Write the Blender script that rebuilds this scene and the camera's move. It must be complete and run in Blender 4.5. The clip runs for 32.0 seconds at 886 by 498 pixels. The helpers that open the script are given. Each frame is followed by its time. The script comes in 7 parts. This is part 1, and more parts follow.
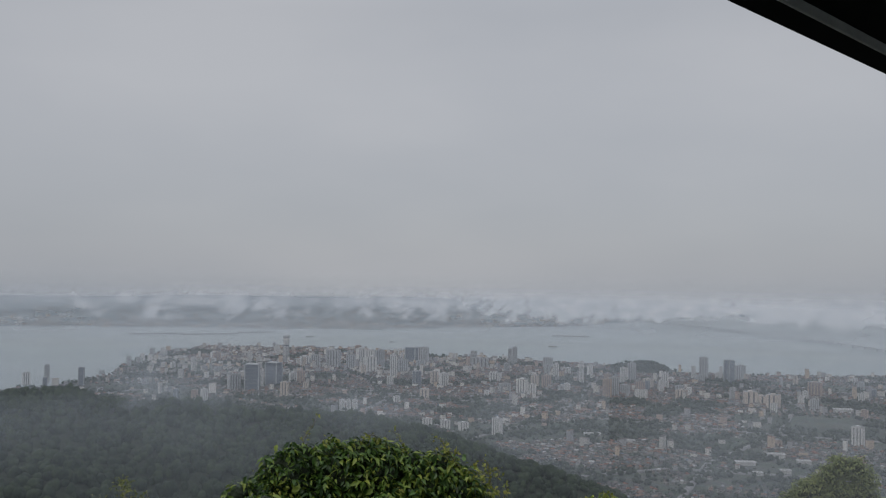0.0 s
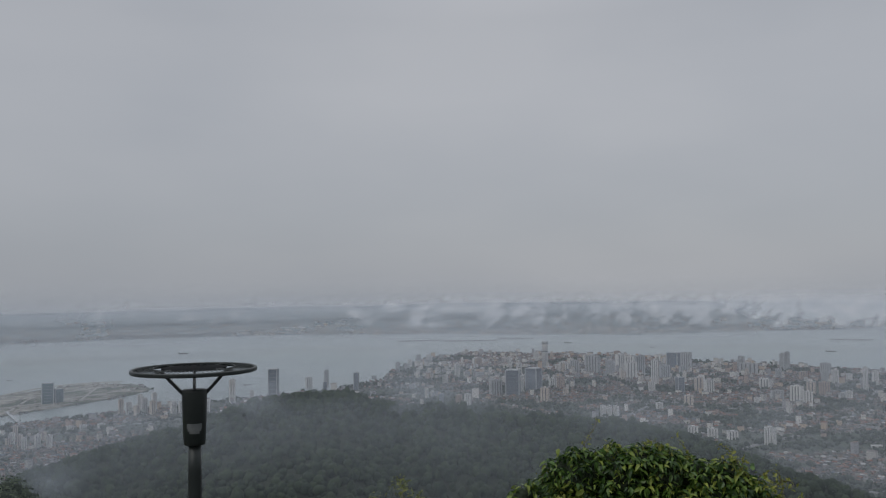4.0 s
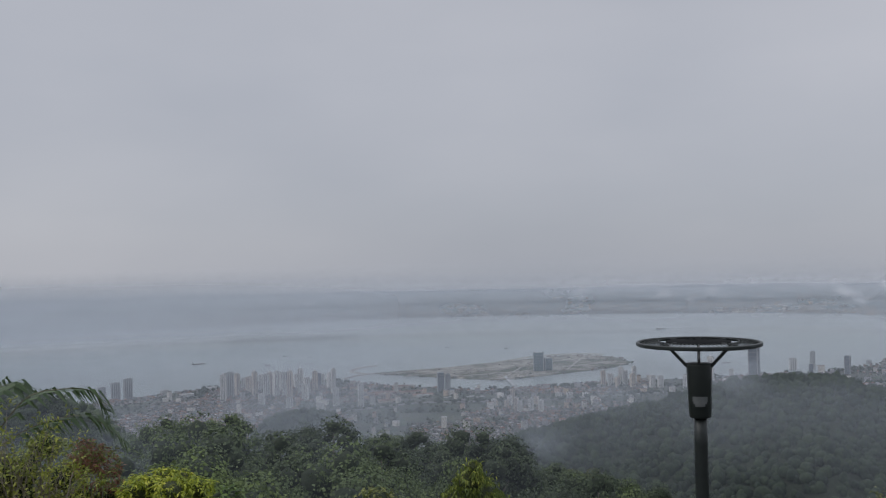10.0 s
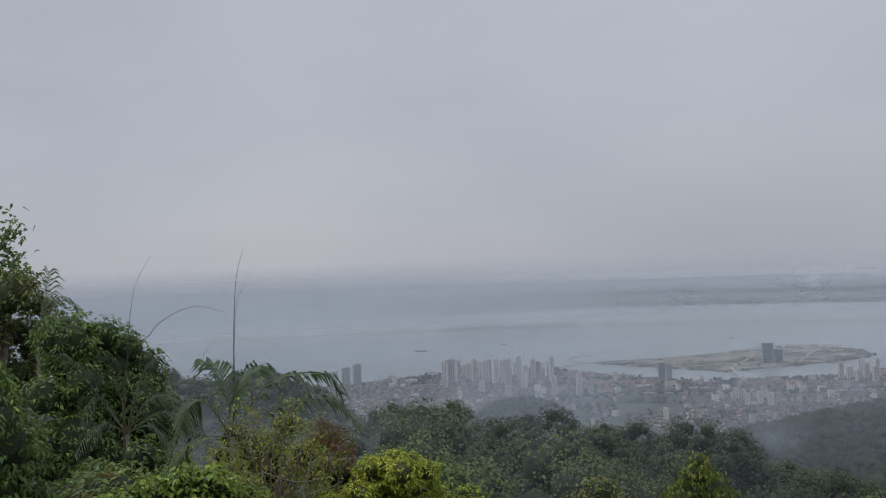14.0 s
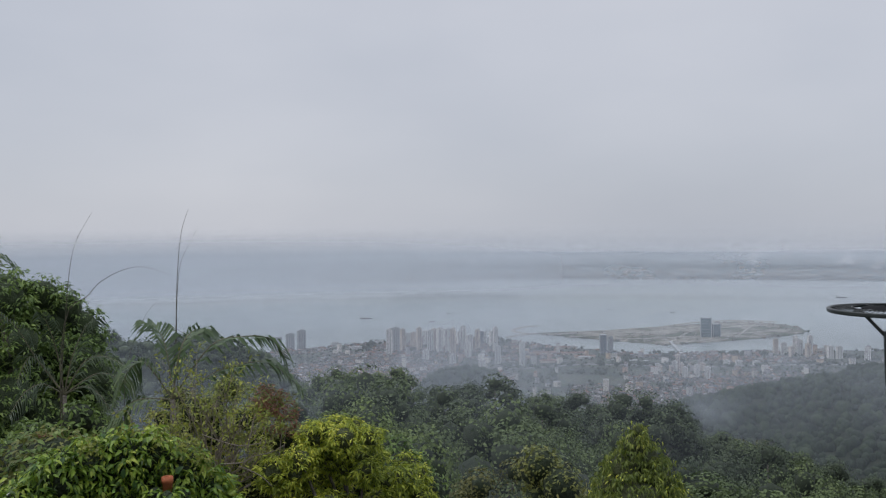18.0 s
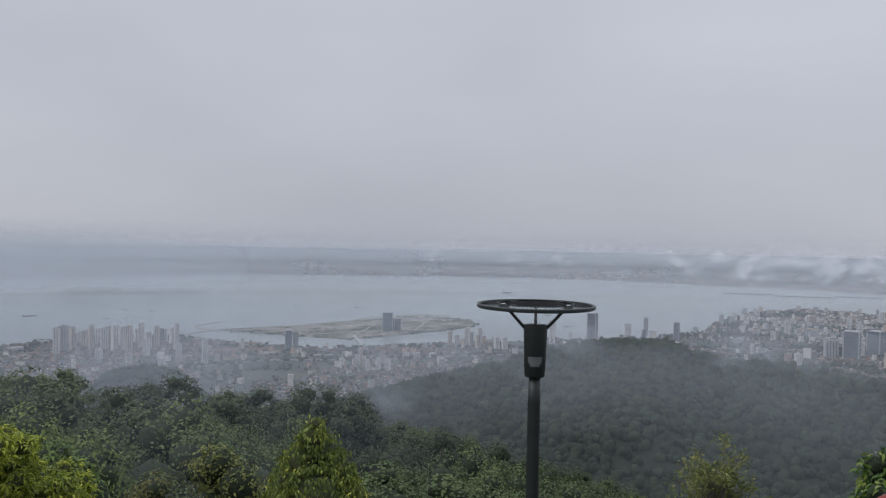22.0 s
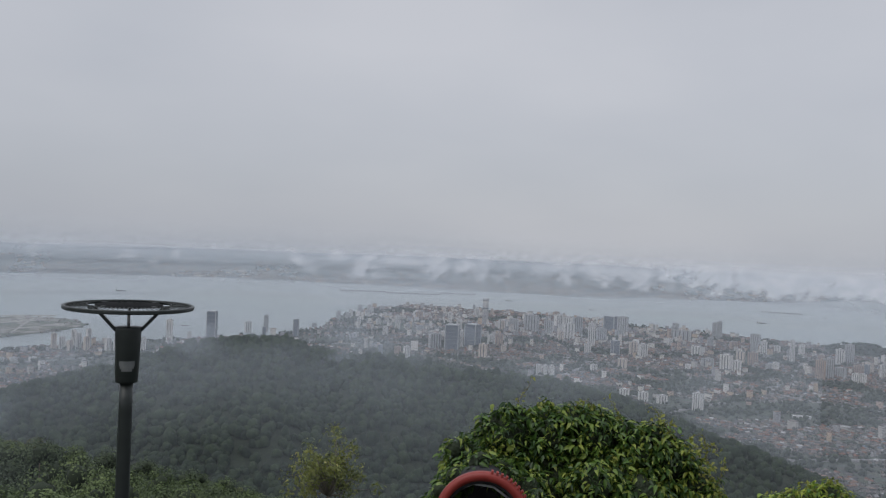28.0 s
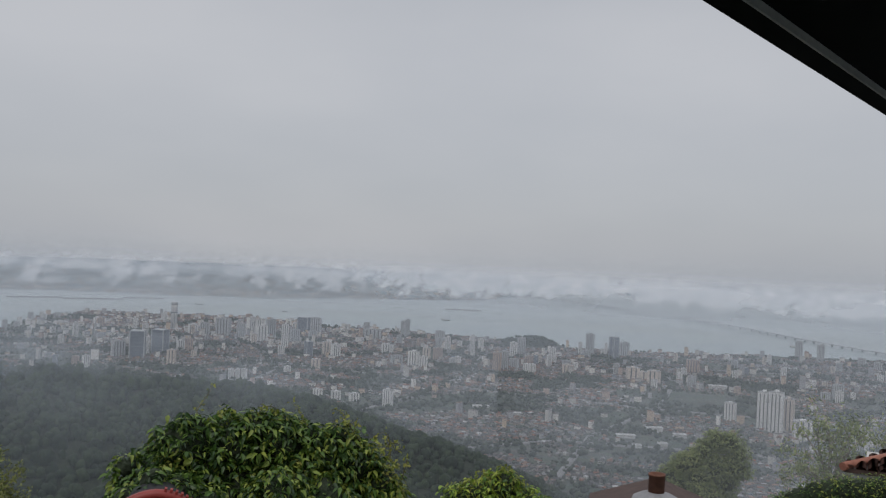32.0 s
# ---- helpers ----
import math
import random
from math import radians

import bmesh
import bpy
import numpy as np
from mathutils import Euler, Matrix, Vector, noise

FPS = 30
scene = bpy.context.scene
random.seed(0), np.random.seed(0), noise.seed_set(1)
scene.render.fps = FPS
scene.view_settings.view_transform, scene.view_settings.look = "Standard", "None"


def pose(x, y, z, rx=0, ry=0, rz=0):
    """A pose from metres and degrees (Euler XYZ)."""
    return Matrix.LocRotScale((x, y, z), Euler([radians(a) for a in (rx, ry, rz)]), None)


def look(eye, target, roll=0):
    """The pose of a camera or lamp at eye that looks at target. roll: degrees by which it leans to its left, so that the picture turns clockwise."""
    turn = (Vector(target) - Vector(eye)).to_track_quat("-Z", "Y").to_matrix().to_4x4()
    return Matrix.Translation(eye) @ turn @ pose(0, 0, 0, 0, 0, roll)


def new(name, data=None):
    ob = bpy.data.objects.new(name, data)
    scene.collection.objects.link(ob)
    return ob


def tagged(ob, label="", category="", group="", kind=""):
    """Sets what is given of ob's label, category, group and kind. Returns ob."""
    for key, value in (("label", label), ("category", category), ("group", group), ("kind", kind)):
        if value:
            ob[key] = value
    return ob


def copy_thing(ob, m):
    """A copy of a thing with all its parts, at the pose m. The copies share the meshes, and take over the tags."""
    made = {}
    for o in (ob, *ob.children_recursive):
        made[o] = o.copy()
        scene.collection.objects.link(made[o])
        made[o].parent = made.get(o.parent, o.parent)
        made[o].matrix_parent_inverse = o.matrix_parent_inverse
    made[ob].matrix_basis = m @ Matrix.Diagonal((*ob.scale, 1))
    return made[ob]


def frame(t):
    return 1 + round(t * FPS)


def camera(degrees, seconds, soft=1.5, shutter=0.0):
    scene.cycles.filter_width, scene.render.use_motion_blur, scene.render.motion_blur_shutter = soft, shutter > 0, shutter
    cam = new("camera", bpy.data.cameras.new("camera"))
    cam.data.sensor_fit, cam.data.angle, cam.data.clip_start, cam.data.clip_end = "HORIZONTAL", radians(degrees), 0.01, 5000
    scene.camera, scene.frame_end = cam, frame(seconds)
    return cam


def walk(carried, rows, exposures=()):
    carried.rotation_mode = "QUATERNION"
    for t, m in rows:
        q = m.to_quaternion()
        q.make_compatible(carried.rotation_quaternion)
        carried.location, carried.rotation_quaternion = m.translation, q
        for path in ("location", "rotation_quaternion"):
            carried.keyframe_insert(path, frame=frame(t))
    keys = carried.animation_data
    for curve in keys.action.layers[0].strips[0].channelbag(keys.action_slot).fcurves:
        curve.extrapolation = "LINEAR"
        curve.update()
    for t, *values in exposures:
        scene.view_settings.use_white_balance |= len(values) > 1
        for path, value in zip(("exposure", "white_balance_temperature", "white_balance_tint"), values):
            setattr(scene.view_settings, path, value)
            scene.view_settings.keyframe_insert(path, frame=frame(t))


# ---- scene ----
# A hill-top lookout over a coastal city: one slow hand-held pan, eye at 1.6 m above the deck.
EZ = 1.6
SEA = EZ - 200.0
cam = camera(52.56, 32.0, soft=1.2)

# seconds, x, y, z, heading (degrees to the right of +y), tilt up, lean
PATH = [
    (0.0, 0.023, 0.346, 1.608, 3.45, 1.50, 0.78), (0.5, 0.013, 0.342, 1.608, 3.29, 1.50, 0.75),
    (1.0, -0.004, 0.337, 1.607, 2.76, 1.59, 0.57), (1.5, -0.020, 0.328, 1.607, 0.30, 1.61, 0.24),
    (2.0, -0.032, 0.318, 1.607, -3.13, 1.68, -0.16), (2.5, -0.040, 0.308, 1.609, -5.73, 1.75, -0.25),
    (4.5, -0.089, 0.271, 1.610, -15.59, 1.89, -1.02), (5.0, -0.096, 0.263, 1.610, -18.64, 1.87, -1.18),
    (5.5, -0.106, 0.255, 1.610, -21.14, 1.85, -1.61), (6.0, -0.117, 0.248, 1.610, -24.64, 1.89, -1.56),
    (6.5, -0.126, 0.242, 1.608, -25.91, 1.74, -1.47), (7.0, -0.130, 0.238, 1.609, -27.02, 1.70, -1.45),
    (7.5, -0.130, 0.231, 1.608, -27.37, 1.52, -1.44), (8.0, -0.131, 0.221, 1.608, -28.48, 1.52, -1.42),
    (8.5, -0.135, 0.210, 1.607, -32.03, 1.40, -1.36), (9.0, -0.145, 0.202, 1.608, -35.14, 1.23, -1.44),
    (9.5, -0.162, 0.195, 1.606, -38.72, 1.06, -1.27), (10.0, -0.179, 0.192, 1.603, -42.41, 0.94, -1.32),
    (10.5, -0.187, 0.196, 1.600, -44.54, 0.93, -1.34), (11.0, -0.190, 0.201, 1.597, -46.26, 0.95, -1.52),
    (11.5, -0.194, 0.203, 1.597, -47.87, 0.85, -1.63), (12.0, -0.199, 0.201, 1.594, -49.64, 0.86, -1.81),
    (12.5, -0.206, 0.195, 1.594, -51.61, 0.90, -2.19), (13.0, -0.213, 0.188, 1.597, -53.06, 0.84, -2.10),
    (13.5, -0.219, 0.182, 1.598, -54.48, 0.74, -2.19), (14.0, -0.221, 0.182, 1.596, -56.14, 0.64, -2.15),
    (14.5, -0.219, 0.185, 1.591, -58.14, 0.54, -1.97), (15.5, -0.227, 0.185, 1.581, -60.30, -0.32, -1.72),
    (16.5, -0.222, 0.197, 1.571, -58.58, -1.12, -1.47), (17.0, -0.230, 0.196, 1.573, -56.58, -1.23, -1.11),
    (17.5, -0.241, 0.193, 1.578, -54.50, -1.32, -0.70), (18.0, -0.249, 0.192, 1.583, -52.85, -1.44, -0.51),
    (18.5, -0.248, 0.194, 1.583, -50.10, -1.46, -0.07), (19.0, -0.240, 0.199, 1.580, -47.97, -1.65, 0.64),
    (19.5, -0.223, 0.209, 1.584, -45.88, -1.60, 0.44), (20.0, -0.206, 0.217, 1.593, -43.32, -1.66, 0.13),
    (20.5, -0.193, 0.219, 1.597, -40.05, -1.70, 0.34), (21.0, -0.188, 0.215, 1.595, -37.92, -1.69, 0.66),
    (21.5, -0.178, 0.213, 1.593, -35.78, -1.62, 0.86), (22.0, -0.157, 0.217, 1.593, -33.05, -1.64, 1.03),
    (22.5, -0.131, 0.220, 1.597, -33.34, -1.66, 1.13), (23.0, -0.117, 0.215, 1.600, -33.79, -1.63, 1.37),
    (23.5, -0.120, 0.205, 1.606, -33.56, -1.57, 1.66), (24.0, -0.123, 0.199, 1.610, -31.22, -1.55, 2.12),
    (24.5, -0.121, 0.200, 1.612, -25.49, -1.36, 2.23), (26.5, -0.099, 0.232, 1.617, -16.57, -1.22, 1.68),
    (27.0, -0.089, 0.252, 1.611, -13.97, -1.19, 1.72), (27.5, -0.084, 0.278, 1.605, -11.62, -1.21, 2.06),
    (28.0, -0.081, 0.305, 1.604, -9.24, -1.05, 2.55), (28.5, -0.072, 0.330, 1.604, -6.26, -0.90, 2.65),
    (29.0, -0.068, 0.351, 1.601, -4.38, -0.87, 2.46), (29.5, -0.060, 0.372, 1.597, -2.20, -0.84, 2.25),
    (30.0, -0.052, 0.396, 1.596, 0.96, -0.67, 2.32), (30.5, -0.042, 0.419, 1.596, 4.38, -0.50, 2.23),
    (31.0, -0.035, 0.438, 1.596, 7.43, -0.25, 2.54), (31.5, -0.029, 0.454, 1.595, 8.95, -0.08, 2.63),
    (32.0, -0.027, 0.469, 1.592, 10.13, -0.07, 2.66),
]


def aimed(x, y, z, heading, tilt, lean):
    h, t = radians(heading), radians(tilt)
    d = Vector((math.sin(h) * math.cos(t), math.cos(h) * math.cos(t), math.sin(t)))
    return look((x, y, z), Vector((x, y, z)) + d, lean)


walk(cam, [(r[0], aimed(*r[1:])) for r in PATH],
     exposures=[(0, -0.18, 6600, 10), (2.5, -0.2, 6580, 10), (5, -0.28, 6540, 10), (7.5, -0.2, 6480, 12), (9.0, -0.21, 6470, 12), (10, -0.07, 6450, 12.5), (12, -0.07, 6440, 12.5), (14.5, 0.03, 6440, 12.5), (16.5, 0.26, 6430, 12), (20, 0.26, 6430, 12), (23, 0.1, 6430, 13), (26.5, 0.1, 6480, 12), (28.5, 0.1, 6540, 11), (30, -0.08, 6580, 10), (32, 0.0, 6640, 10)])

# ---------------------------------------------------------------- sky and light
world = bpy.data.worlds.new("overcast_sky")
scene.world = world
world.use_nodes = True
wn, wl = world.node_tree.nodes, world.node_tree.links
wn.clear()
w_out = wn.new("ShaderNodeOutputWorld")
w_bg = wn.new("ShaderNodeBackground")
w_sky = wn.new("ShaderNodeTexSky")
w_sky.sky_type, w_sky.sun_disc = "NISHITA", False
w_sky.sun_elevation, w_sky.sun_rotation = radians(48), radians(210)
w_dim = wn.new("ShaderNodeMix")
w_dim.data_type, w_dim.blend_type = "RGBA", "MULTIPLY"
w_dim.inputs["Factor"].default_value = 1.0
w_dim.inputs[7].default_value = (0.09, 0.09, 0.09, 1)
w_co = wn.new("ShaderNodeTexCoord")
w_map = wn.new("ShaderNodeMapping")
w_map.inputs["Scale"].default_value = (1.0, 1.0, 2.6)
w_noise = wn.new("ShaderNodeTexNoise")
w_noise.inputs["Scale"].default_value, w_noise.inputs["Detail"].default_value = 1.7, 6.0
w_noise.inputs["Roughness"].default_value = 0.42
w_ramp = wn.new("ShaderNodeValToRGB")
w_ramp.color_ramp.elements[0].position, w_ramp.color_ramp.elements[0].color = 0.3, (0.395, 0.426, 0.479, 1)
w_ramp.color_ramp.elements[1].position, w_ramp.color_ramp.elements[1].color = 0.72, (0.525, 0.543, 0.583, 1)
w_mix = wn.new("ShaderNodeMix")
w_mix.data_type = "RGBA"
w_mix.inputs["Factor"].default_value = 0.93
wl.new(w_co.outputs["Generated"], w_map.inputs["Vector"])
wl.new(w_map.outputs["Vector"], w_noise.inputs["Vector"])
wl.new(w_noise.outputs["Fac"], w_ramp.inputs["Fac"])
wl.new(w_sky.outputs["Color"], w_dim.inputs[6])
wl.new(w_dim.outputs[2], w_mix.inputs[6])
wl.new(w_ramp.outputs["Color"], w_mix.inputs[7])
wl.new(w_mix.outputs[2], w_bg.inputs["Color"])
wl.new(w_bg.outputs["Background"], w_out.inputs["Surface"])
w_sep = wn.new("ShaderNodeSeparateXYZ")
w_up = wn.new("ShaderNodeMapRange")
w_up.inputs["From Min"].default_value, w_up.inputs["From Max"].default_value = 0.28, 0.95
w_up.inputs["To Min"].default_value, w_up.inputs["To Max"].default_value = 1.0, 2.1
wl.new(w_co.outputs["Generated"], w_sep.inputs["Vector"])
wl.new(w_sep.outputs["Z"], w_up.inputs["Value"])
w_low = wn.new("ShaderNodeMapRange")
w_low.inputs["From Min"].default_value, w_low.inputs["From Max"].default_value = -0.02, 0.2
w_low.inputs["To Min"].default_value, w_low.inputs["To Max"].default_value = 0.93, 1.0
wl.new(w_sep.outputs["Z"], w_low.inputs["Value"])
w_mul = wn.new("ShaderNodeMath")
w_mul.operation = "MULTIPLY"
wl.new(w_up.outputs["Result"], w_mul.inputs[0])
wl.new(w_low.outputs["Result"], w_mul.inputs[1])
wl.new(w_mul.outputs[0], w_bg.inputs["Strength"])

sun = new("sun", bpy.data.lights.new("sun", "SUN"))
sun.data.energy, sun.data.angle, sun.data.color = 0.8, radians(40), (1.0, 0.96, 0.9)
sun.matrix_world = look((-20, -35, 45), (0, 0, 0))


# ---------------------------------------------------------------- materials
def material(name):
    m = bpy.data.materials.new(name)
    m.use_nodes = True
    t = m.node_tree
    return m, t.nodes, t.links, t.nodes["Principled BSDF"]


def noise_node(n, l, scale, detail=4.0, rough=0.55, source="Object", stretch=None):
    co = n.new("ShaderNodeTexCoord")
    tex = n.new("ShaderNodeTexNoise")
    tex.inputs["Scale"].default_value = scale
    tex.inputs["Detail"].default_value = detail
    tex.inputs["Roughness"].default_value = rough
    if source == "World":
        geo = n.new("ShaderNodeNewGeometry")
        out = geo.outputs["Position"]
    else:
        out = co.outputs[source]
    if stretch:
        mp = n.new("ShaderNodeMapping")
        mp.inputs["Scale"].default_value = stretch
        l.new(out, mp.inputs["Vector"])
        out = mp.outputs["Vector"]
    l.new(out, tex.inputs["Vector"])
    return tex


def ramp_node(n, l, source, stops):
    r = n.new("ShaderNodeValToRGB")
    e = r.color_ramp.elements
    while len(e) < len(stops):
        e.new(0.5)
    for k, (p, c) in enumerate(stops):
        e[k].position, e[k].color = p, (*c, 1)
    l.new(source, r.inputs["Fac"])
    return r


def mix_node(n, l, a, b, fac, mode="MIX"):
    m = n.new("ShaderNodeMix")
    m.data_type, m.blend_type = "RGBA", mode
    for sock, v in ((m.inputs["Factor"], fac), (m.inputs[6], a), (m.inputs[7], b)):
        if isinstance(v, bpy.types.NodeSocket):
            l.new(v, sock)
        elif isinstance(v, tuple):
            sock.default_value = (*v, 1)
        else:
            sock.default_value = v
    return m.outputs[2]


def bump_node(n, l, height, bsdf, strength=0.4, distance=0.05):
    b = n.new("ShaderNodeBump")
    b.inputs["Strength"].default_value, b.inputs["Distance"].default_value = strength, distance
    l.new(height, b.inputs["Height"])
    l.new(b.outputs["Normal"], bsdf.inputs["Normal"])


def surface(name, dark, light, scale=3.0, rough=0.6, metal=0.0, bump=0.3, dist=0.01, spread=0.25, source="Object"):
    """Two-tone worn surface with grain and fine relief."""
    m, n, l, b = material(name)
    big = noise_node(n, l, scale, 5.0, 0.6, source)
    fine = noise_node(n, l, scale * 14, 3.0, 0.5, source)
    r = ramp_node(n, l, big.outputs["Fac"], [(0.5 - spread, dark), (0.5 + spread, light)])
    c = mix_node(n, l, r.outputs["Color"], fine.outputs["Color"], 0.06, "OVERLAY")
    l.new(c, b.inputs["Base Color"])
    b.inputs["Roughness"].default_value, b.inputs["Metallic"].default_value = rough, metal
    bump_node(n, l, fine.outputs["Fac"], b, bump, dist)
    return m


def leaf_material(name, stops, rough=0.45, through_light=0.3, tint=None, vary=0.55):
    """Leaves that vary one by one; some light comes through them."""
    m, n, l, b = material(name)
    geo = n.new("ShaderNodeNewGeometry")
    big = noise_node(n, l, 0.55, 3.0, 0.6, "World")
    add = n.new("ShaderNodeMath")
    add.operation = "MULTIPLY_ADD"
    l.new(geo.outputs["Random Per Island"], add.inputs[0])
    add.inputs[1].default_value = vary
    sub = n.new("ShaderNodeMath")
    sub.operation = "MULTIPLY_ADD"
    l.new(big.outputs["Fac"], sub.inputs[0])
    sub.inputs[1].default_value, sub.inputs[2].default_value = 1.3, -0.42 + 0.5 * (0.55 - vary)
    l.new(sub.outputs[0], add.inputs[2])
    r = ramp_node(n, l, add.outputs[0], stops)
    out = r.outputs["Color"]
    if tint:
        info = n.new("ShaderNodeObjectInfo")
        t = ramp_node(n, l, info.outputs["Random"], tint)
        out = mix_node(n, l, out, t.outputs["Color"], 1.0, "MULTIPLY")
    l.new(out, b.inputs["Base Color"])
    b.inputs["Roughness"].default_value = rough
    b.inputs["Specular IOR Level"].default_value = 0.35
    tr = n.new("ShaderNodeBsdfTranslucent")
    l.new(out, tr.inputs["Color"])
    mx = n.new("ShaderNodeMixShader")
    mx.inputs["Fac"].default_value = through_light
    l.new(b.outputs["BSDF"], mx.inputs[1])
    l.new(tr.outputs["BSDF"], mx.inputs[2])
    l.new(mx.outputs["Shader"], n["Material Output"].inputs["Surface"])
    return m


def haze_material(name, density, wisps, scale, low, high, stretch, tone=(0.9, 0.92, 0.94), edge=0.14, foot_z=SEA, soft_foot=40.0, patch=None):
    """Drifting mist: thin, uneven, thinning out with height."""
    m, n, l, b = material(name)
    n.remove(b)
    tex = noise_node(n, l, scale, 7.0, 0.6, "World", stretch)
    geo = n.new("ShaderNodeNewGeometry")
    sep = n.new("ShaderNodeSeparateXYZ")
    l.new(geo.outputs["Position"], sep.inputs["Vector"])
    fade = n.new("ShaderNodeMapRange")
    fade.interpolation_type = "SMOOTHSTEP"
    fade.inputs["From Min"].default_value, fade.inputs["From Max"].default_value = low, high
    fade.inputs["To Min"].default_value, fade.inputs["To Max"].default_value = 1.0, 0.0
    l.new(sep.outputs["Z"], fade.inputs["Value"])
    w = n.new("ShaderNodeMapRange")
    w.interpolation_type = "SMOOTHSTEP"
    w.inputs["From Min"].default_value, w.inputs["From Max"].default_value = 0.5 - edge, 0.5 + edge
    w.inputs["To Min"].default_value, w.inputs["To Max"].default_value = density, density + wisps
    l.new(tex.outputs["Fac"], w.inputs["Value"])
    a = n.new("ShaderNodeMath")
    a.operation = "MULTIPLY"
    a.use_clamp = True
    foot_in = n.new("ShaderNodeMapRange")
    foot_in.interpolation_type = "SMOOTHSTEP"
    foot_in.inputs["From Min"].default_value, foot_in.inputs["From Max"].default_value = foot_z, foot_z + soft_foot
    l.new(sep.outputs["Z"], foot_in.inputs["Value"])
    both = n.new("ShaderNodeMath")
    both.operation = "MULTIPLY"
    l.new(fade.outputs["Result"], both.inputs[0])
    l.new(foot_in.outputs["Result"], both.inputs[1])
    l.new(both.outputs[0], a.inputs[0])
    l.new(w.outputs["Result"], a.inputs[1])
    alpha = a.outputs[0]
    if patch:
        gap = n.new("ShaderNodeVectorMath")
        gap.operation = "DISTANCE"
        l.new(geo.outputs["Position"], gap.inputs[0])
        gap.inputs[1].default_value = patch[0]
        near = n.new("ShaderNodeMapRange")
        near.interpolation_type = "SMOOTHSTEP"
        near.inputs["From Min"].default_value, near.inputs["From Max"].default_value = patch[1] * 0.15, patch[1]
        near.inputs["To Min"].default_value, near.inputs["To Max"].default_value = 1.0, 0.0
        l.new(gap.outputs["Value"], near.inputs["Value"])
        cut = n.new("ShaderNodeMath")
        cut.operation = "MULTIPLY"
        l.new(alpha, cut.inputs[0])
        l.new(near.outputs["Result"], cut.inputs[1])
        alpha = cut.outputs[0]
    dif, tra, clear = n.new("ShaderNodeBsdfDiffuse"), n.new("ShaderNodeBsdfTranslucent"), n.new("ShaderNodeBsdfTransparent")
    dif.inputs["Color"].default_value = tra.inputs["Color"].default_value = (*tone, 1)
    body = n.new("ShaderNodeMixShader")
    body.inputs["Fac"].default_value = 0.12
    l.new(dif.outputs["BSDF"], body.inputs[1])
    l.new(tra.outputs["BSDF"], body.inputs[2])
    mx = n.new("ShaderNodeMixShader")
    l.new(alpha, mx.inputs["Fac"])
    l.new(clear.outputs["BSDF"], mx.inputs[1])
    l.new(body.outputs["Shader"], mx.inputs[2])
    l.new(mx.outputs["Shader"], n["Material Output"].inputs["Surface"])
    return m


# ---------------------------------------------------------------- mesh helpers
def part(name, bm, mat, parent=None, label=""):
    """Links a bmesh as one mesh object, under a thing or a part if one is given."""
    me = bpy.data.meshes.new(name)
    bm.to_mesh(me)
    bm.free()
    for m in (mat if isinstance(mat, (list, tuple)) else [mat]):
        me.materials.append(m)
    ob = new(name, me)
    if parent:
        ob.parent = parent
    if label:
        ob["label"] = label
    return ob


def sheet_part(name, verts, faces, mat, parent=None, label="", smooth=False, slots=None):
    """The same from arrays of corners and faces."""
    me = bpy.data.meshes.new(name)
    verts, faces = np.asarray(verts, dtype=np.float32), np.asarray(faces, dtype=np.int32)
    k = faces.shape[1]
    me.vertices.add(len(verts))
    me.vertices.foreach_set("co", verts.ravel())
    me.loops.add(faces.size)
    me.loops.foreach_set("vertex_index", faces.ravel())
    me.polygons.add(len(faces))
    me.polygons.foreach_set("loop_start", np.arange(0, faces.size, k, dtype=np.int32))
    for m in (mat if isinstance(mat, (list, tuple)) else [mat]):
        me.materials.append(m)
    if slots is not None:
        me.polygons.foreach_set("material_index", np.asarray(slots, dtype=np.int32))
    if smooth:
        me.polygons.foreach_set("use_smooth", np.ones(len(faces), dtype=bool))
    me.update(calc_edges=True)
    me.validate()
    ob = new(name, me)
    if parent:
        ob.parent = parent
    if label:
        ob["label"] = label
    return ob


def box_bm(sx, sy, sz, x=0.0, y=0.0, z=0.0, bevel=0.0, bm=None):
    """A box on its base centre (x, y, z)."""
    own = bm is None
    bm = bm or bmesh.new()
    g = bmesh.ops.create_cube(bm, size=1.0)
    bmesh.ops.scale(bm, vec=(sx, sy, sz), verts=g["verts"])
    bmesh.ops.translate(bm, vec=(x, y, z + sz / 2), verts=g["verts"])
    if bevel and own:
        bmesh.ops.bevel(bm, geom=bm.edges[:], offset=bevel, segments=2, affect="EDGES", profile=0.5)
    return bm


def tube_bm(points, radii, sides=8, bm=None, cap=True):
    """A round bar along points, with a radius for each."""
    bm = bm or bmesh.new()
    rings = []
    pts = [Vector(p) for p in points]
    for k, p in enumerate(pts):
        d = (pts[min(k + 1, len(pts) - 1)] - pts[max(k - 1, 0)]).normalized()
        u = d.orthogonal().normalized() if abs(d.z) < 0.99 else Vector((1, 0, 0))
        if abs(d.z) < 0.99:
            u = d.cross(Vector((0, 0, 1))).normalized()
        v = d.cross(u)
        rings.append([bm.verts.new(p + (u * math.cos(a) + v * math.sin(a)) * radii[k])
                      for a in (2 * math.pi * j / sides for j in range(sides))])
    for r0, r1 in zip(rings, rings[1:]):
        for j in range(sides):
            f = bm.faces.new((r0[j], r0[(j + 1) % sides], r1[(j + 1) % sides], r1[j]))
            f.smooth = True
    if cap:
        bm.faces.new(rings[0])
        bm.faces.new(rings[-1])
    bmesh.ops.recalc_face_normals(bm, faces=bm.faces[:])
    return bm


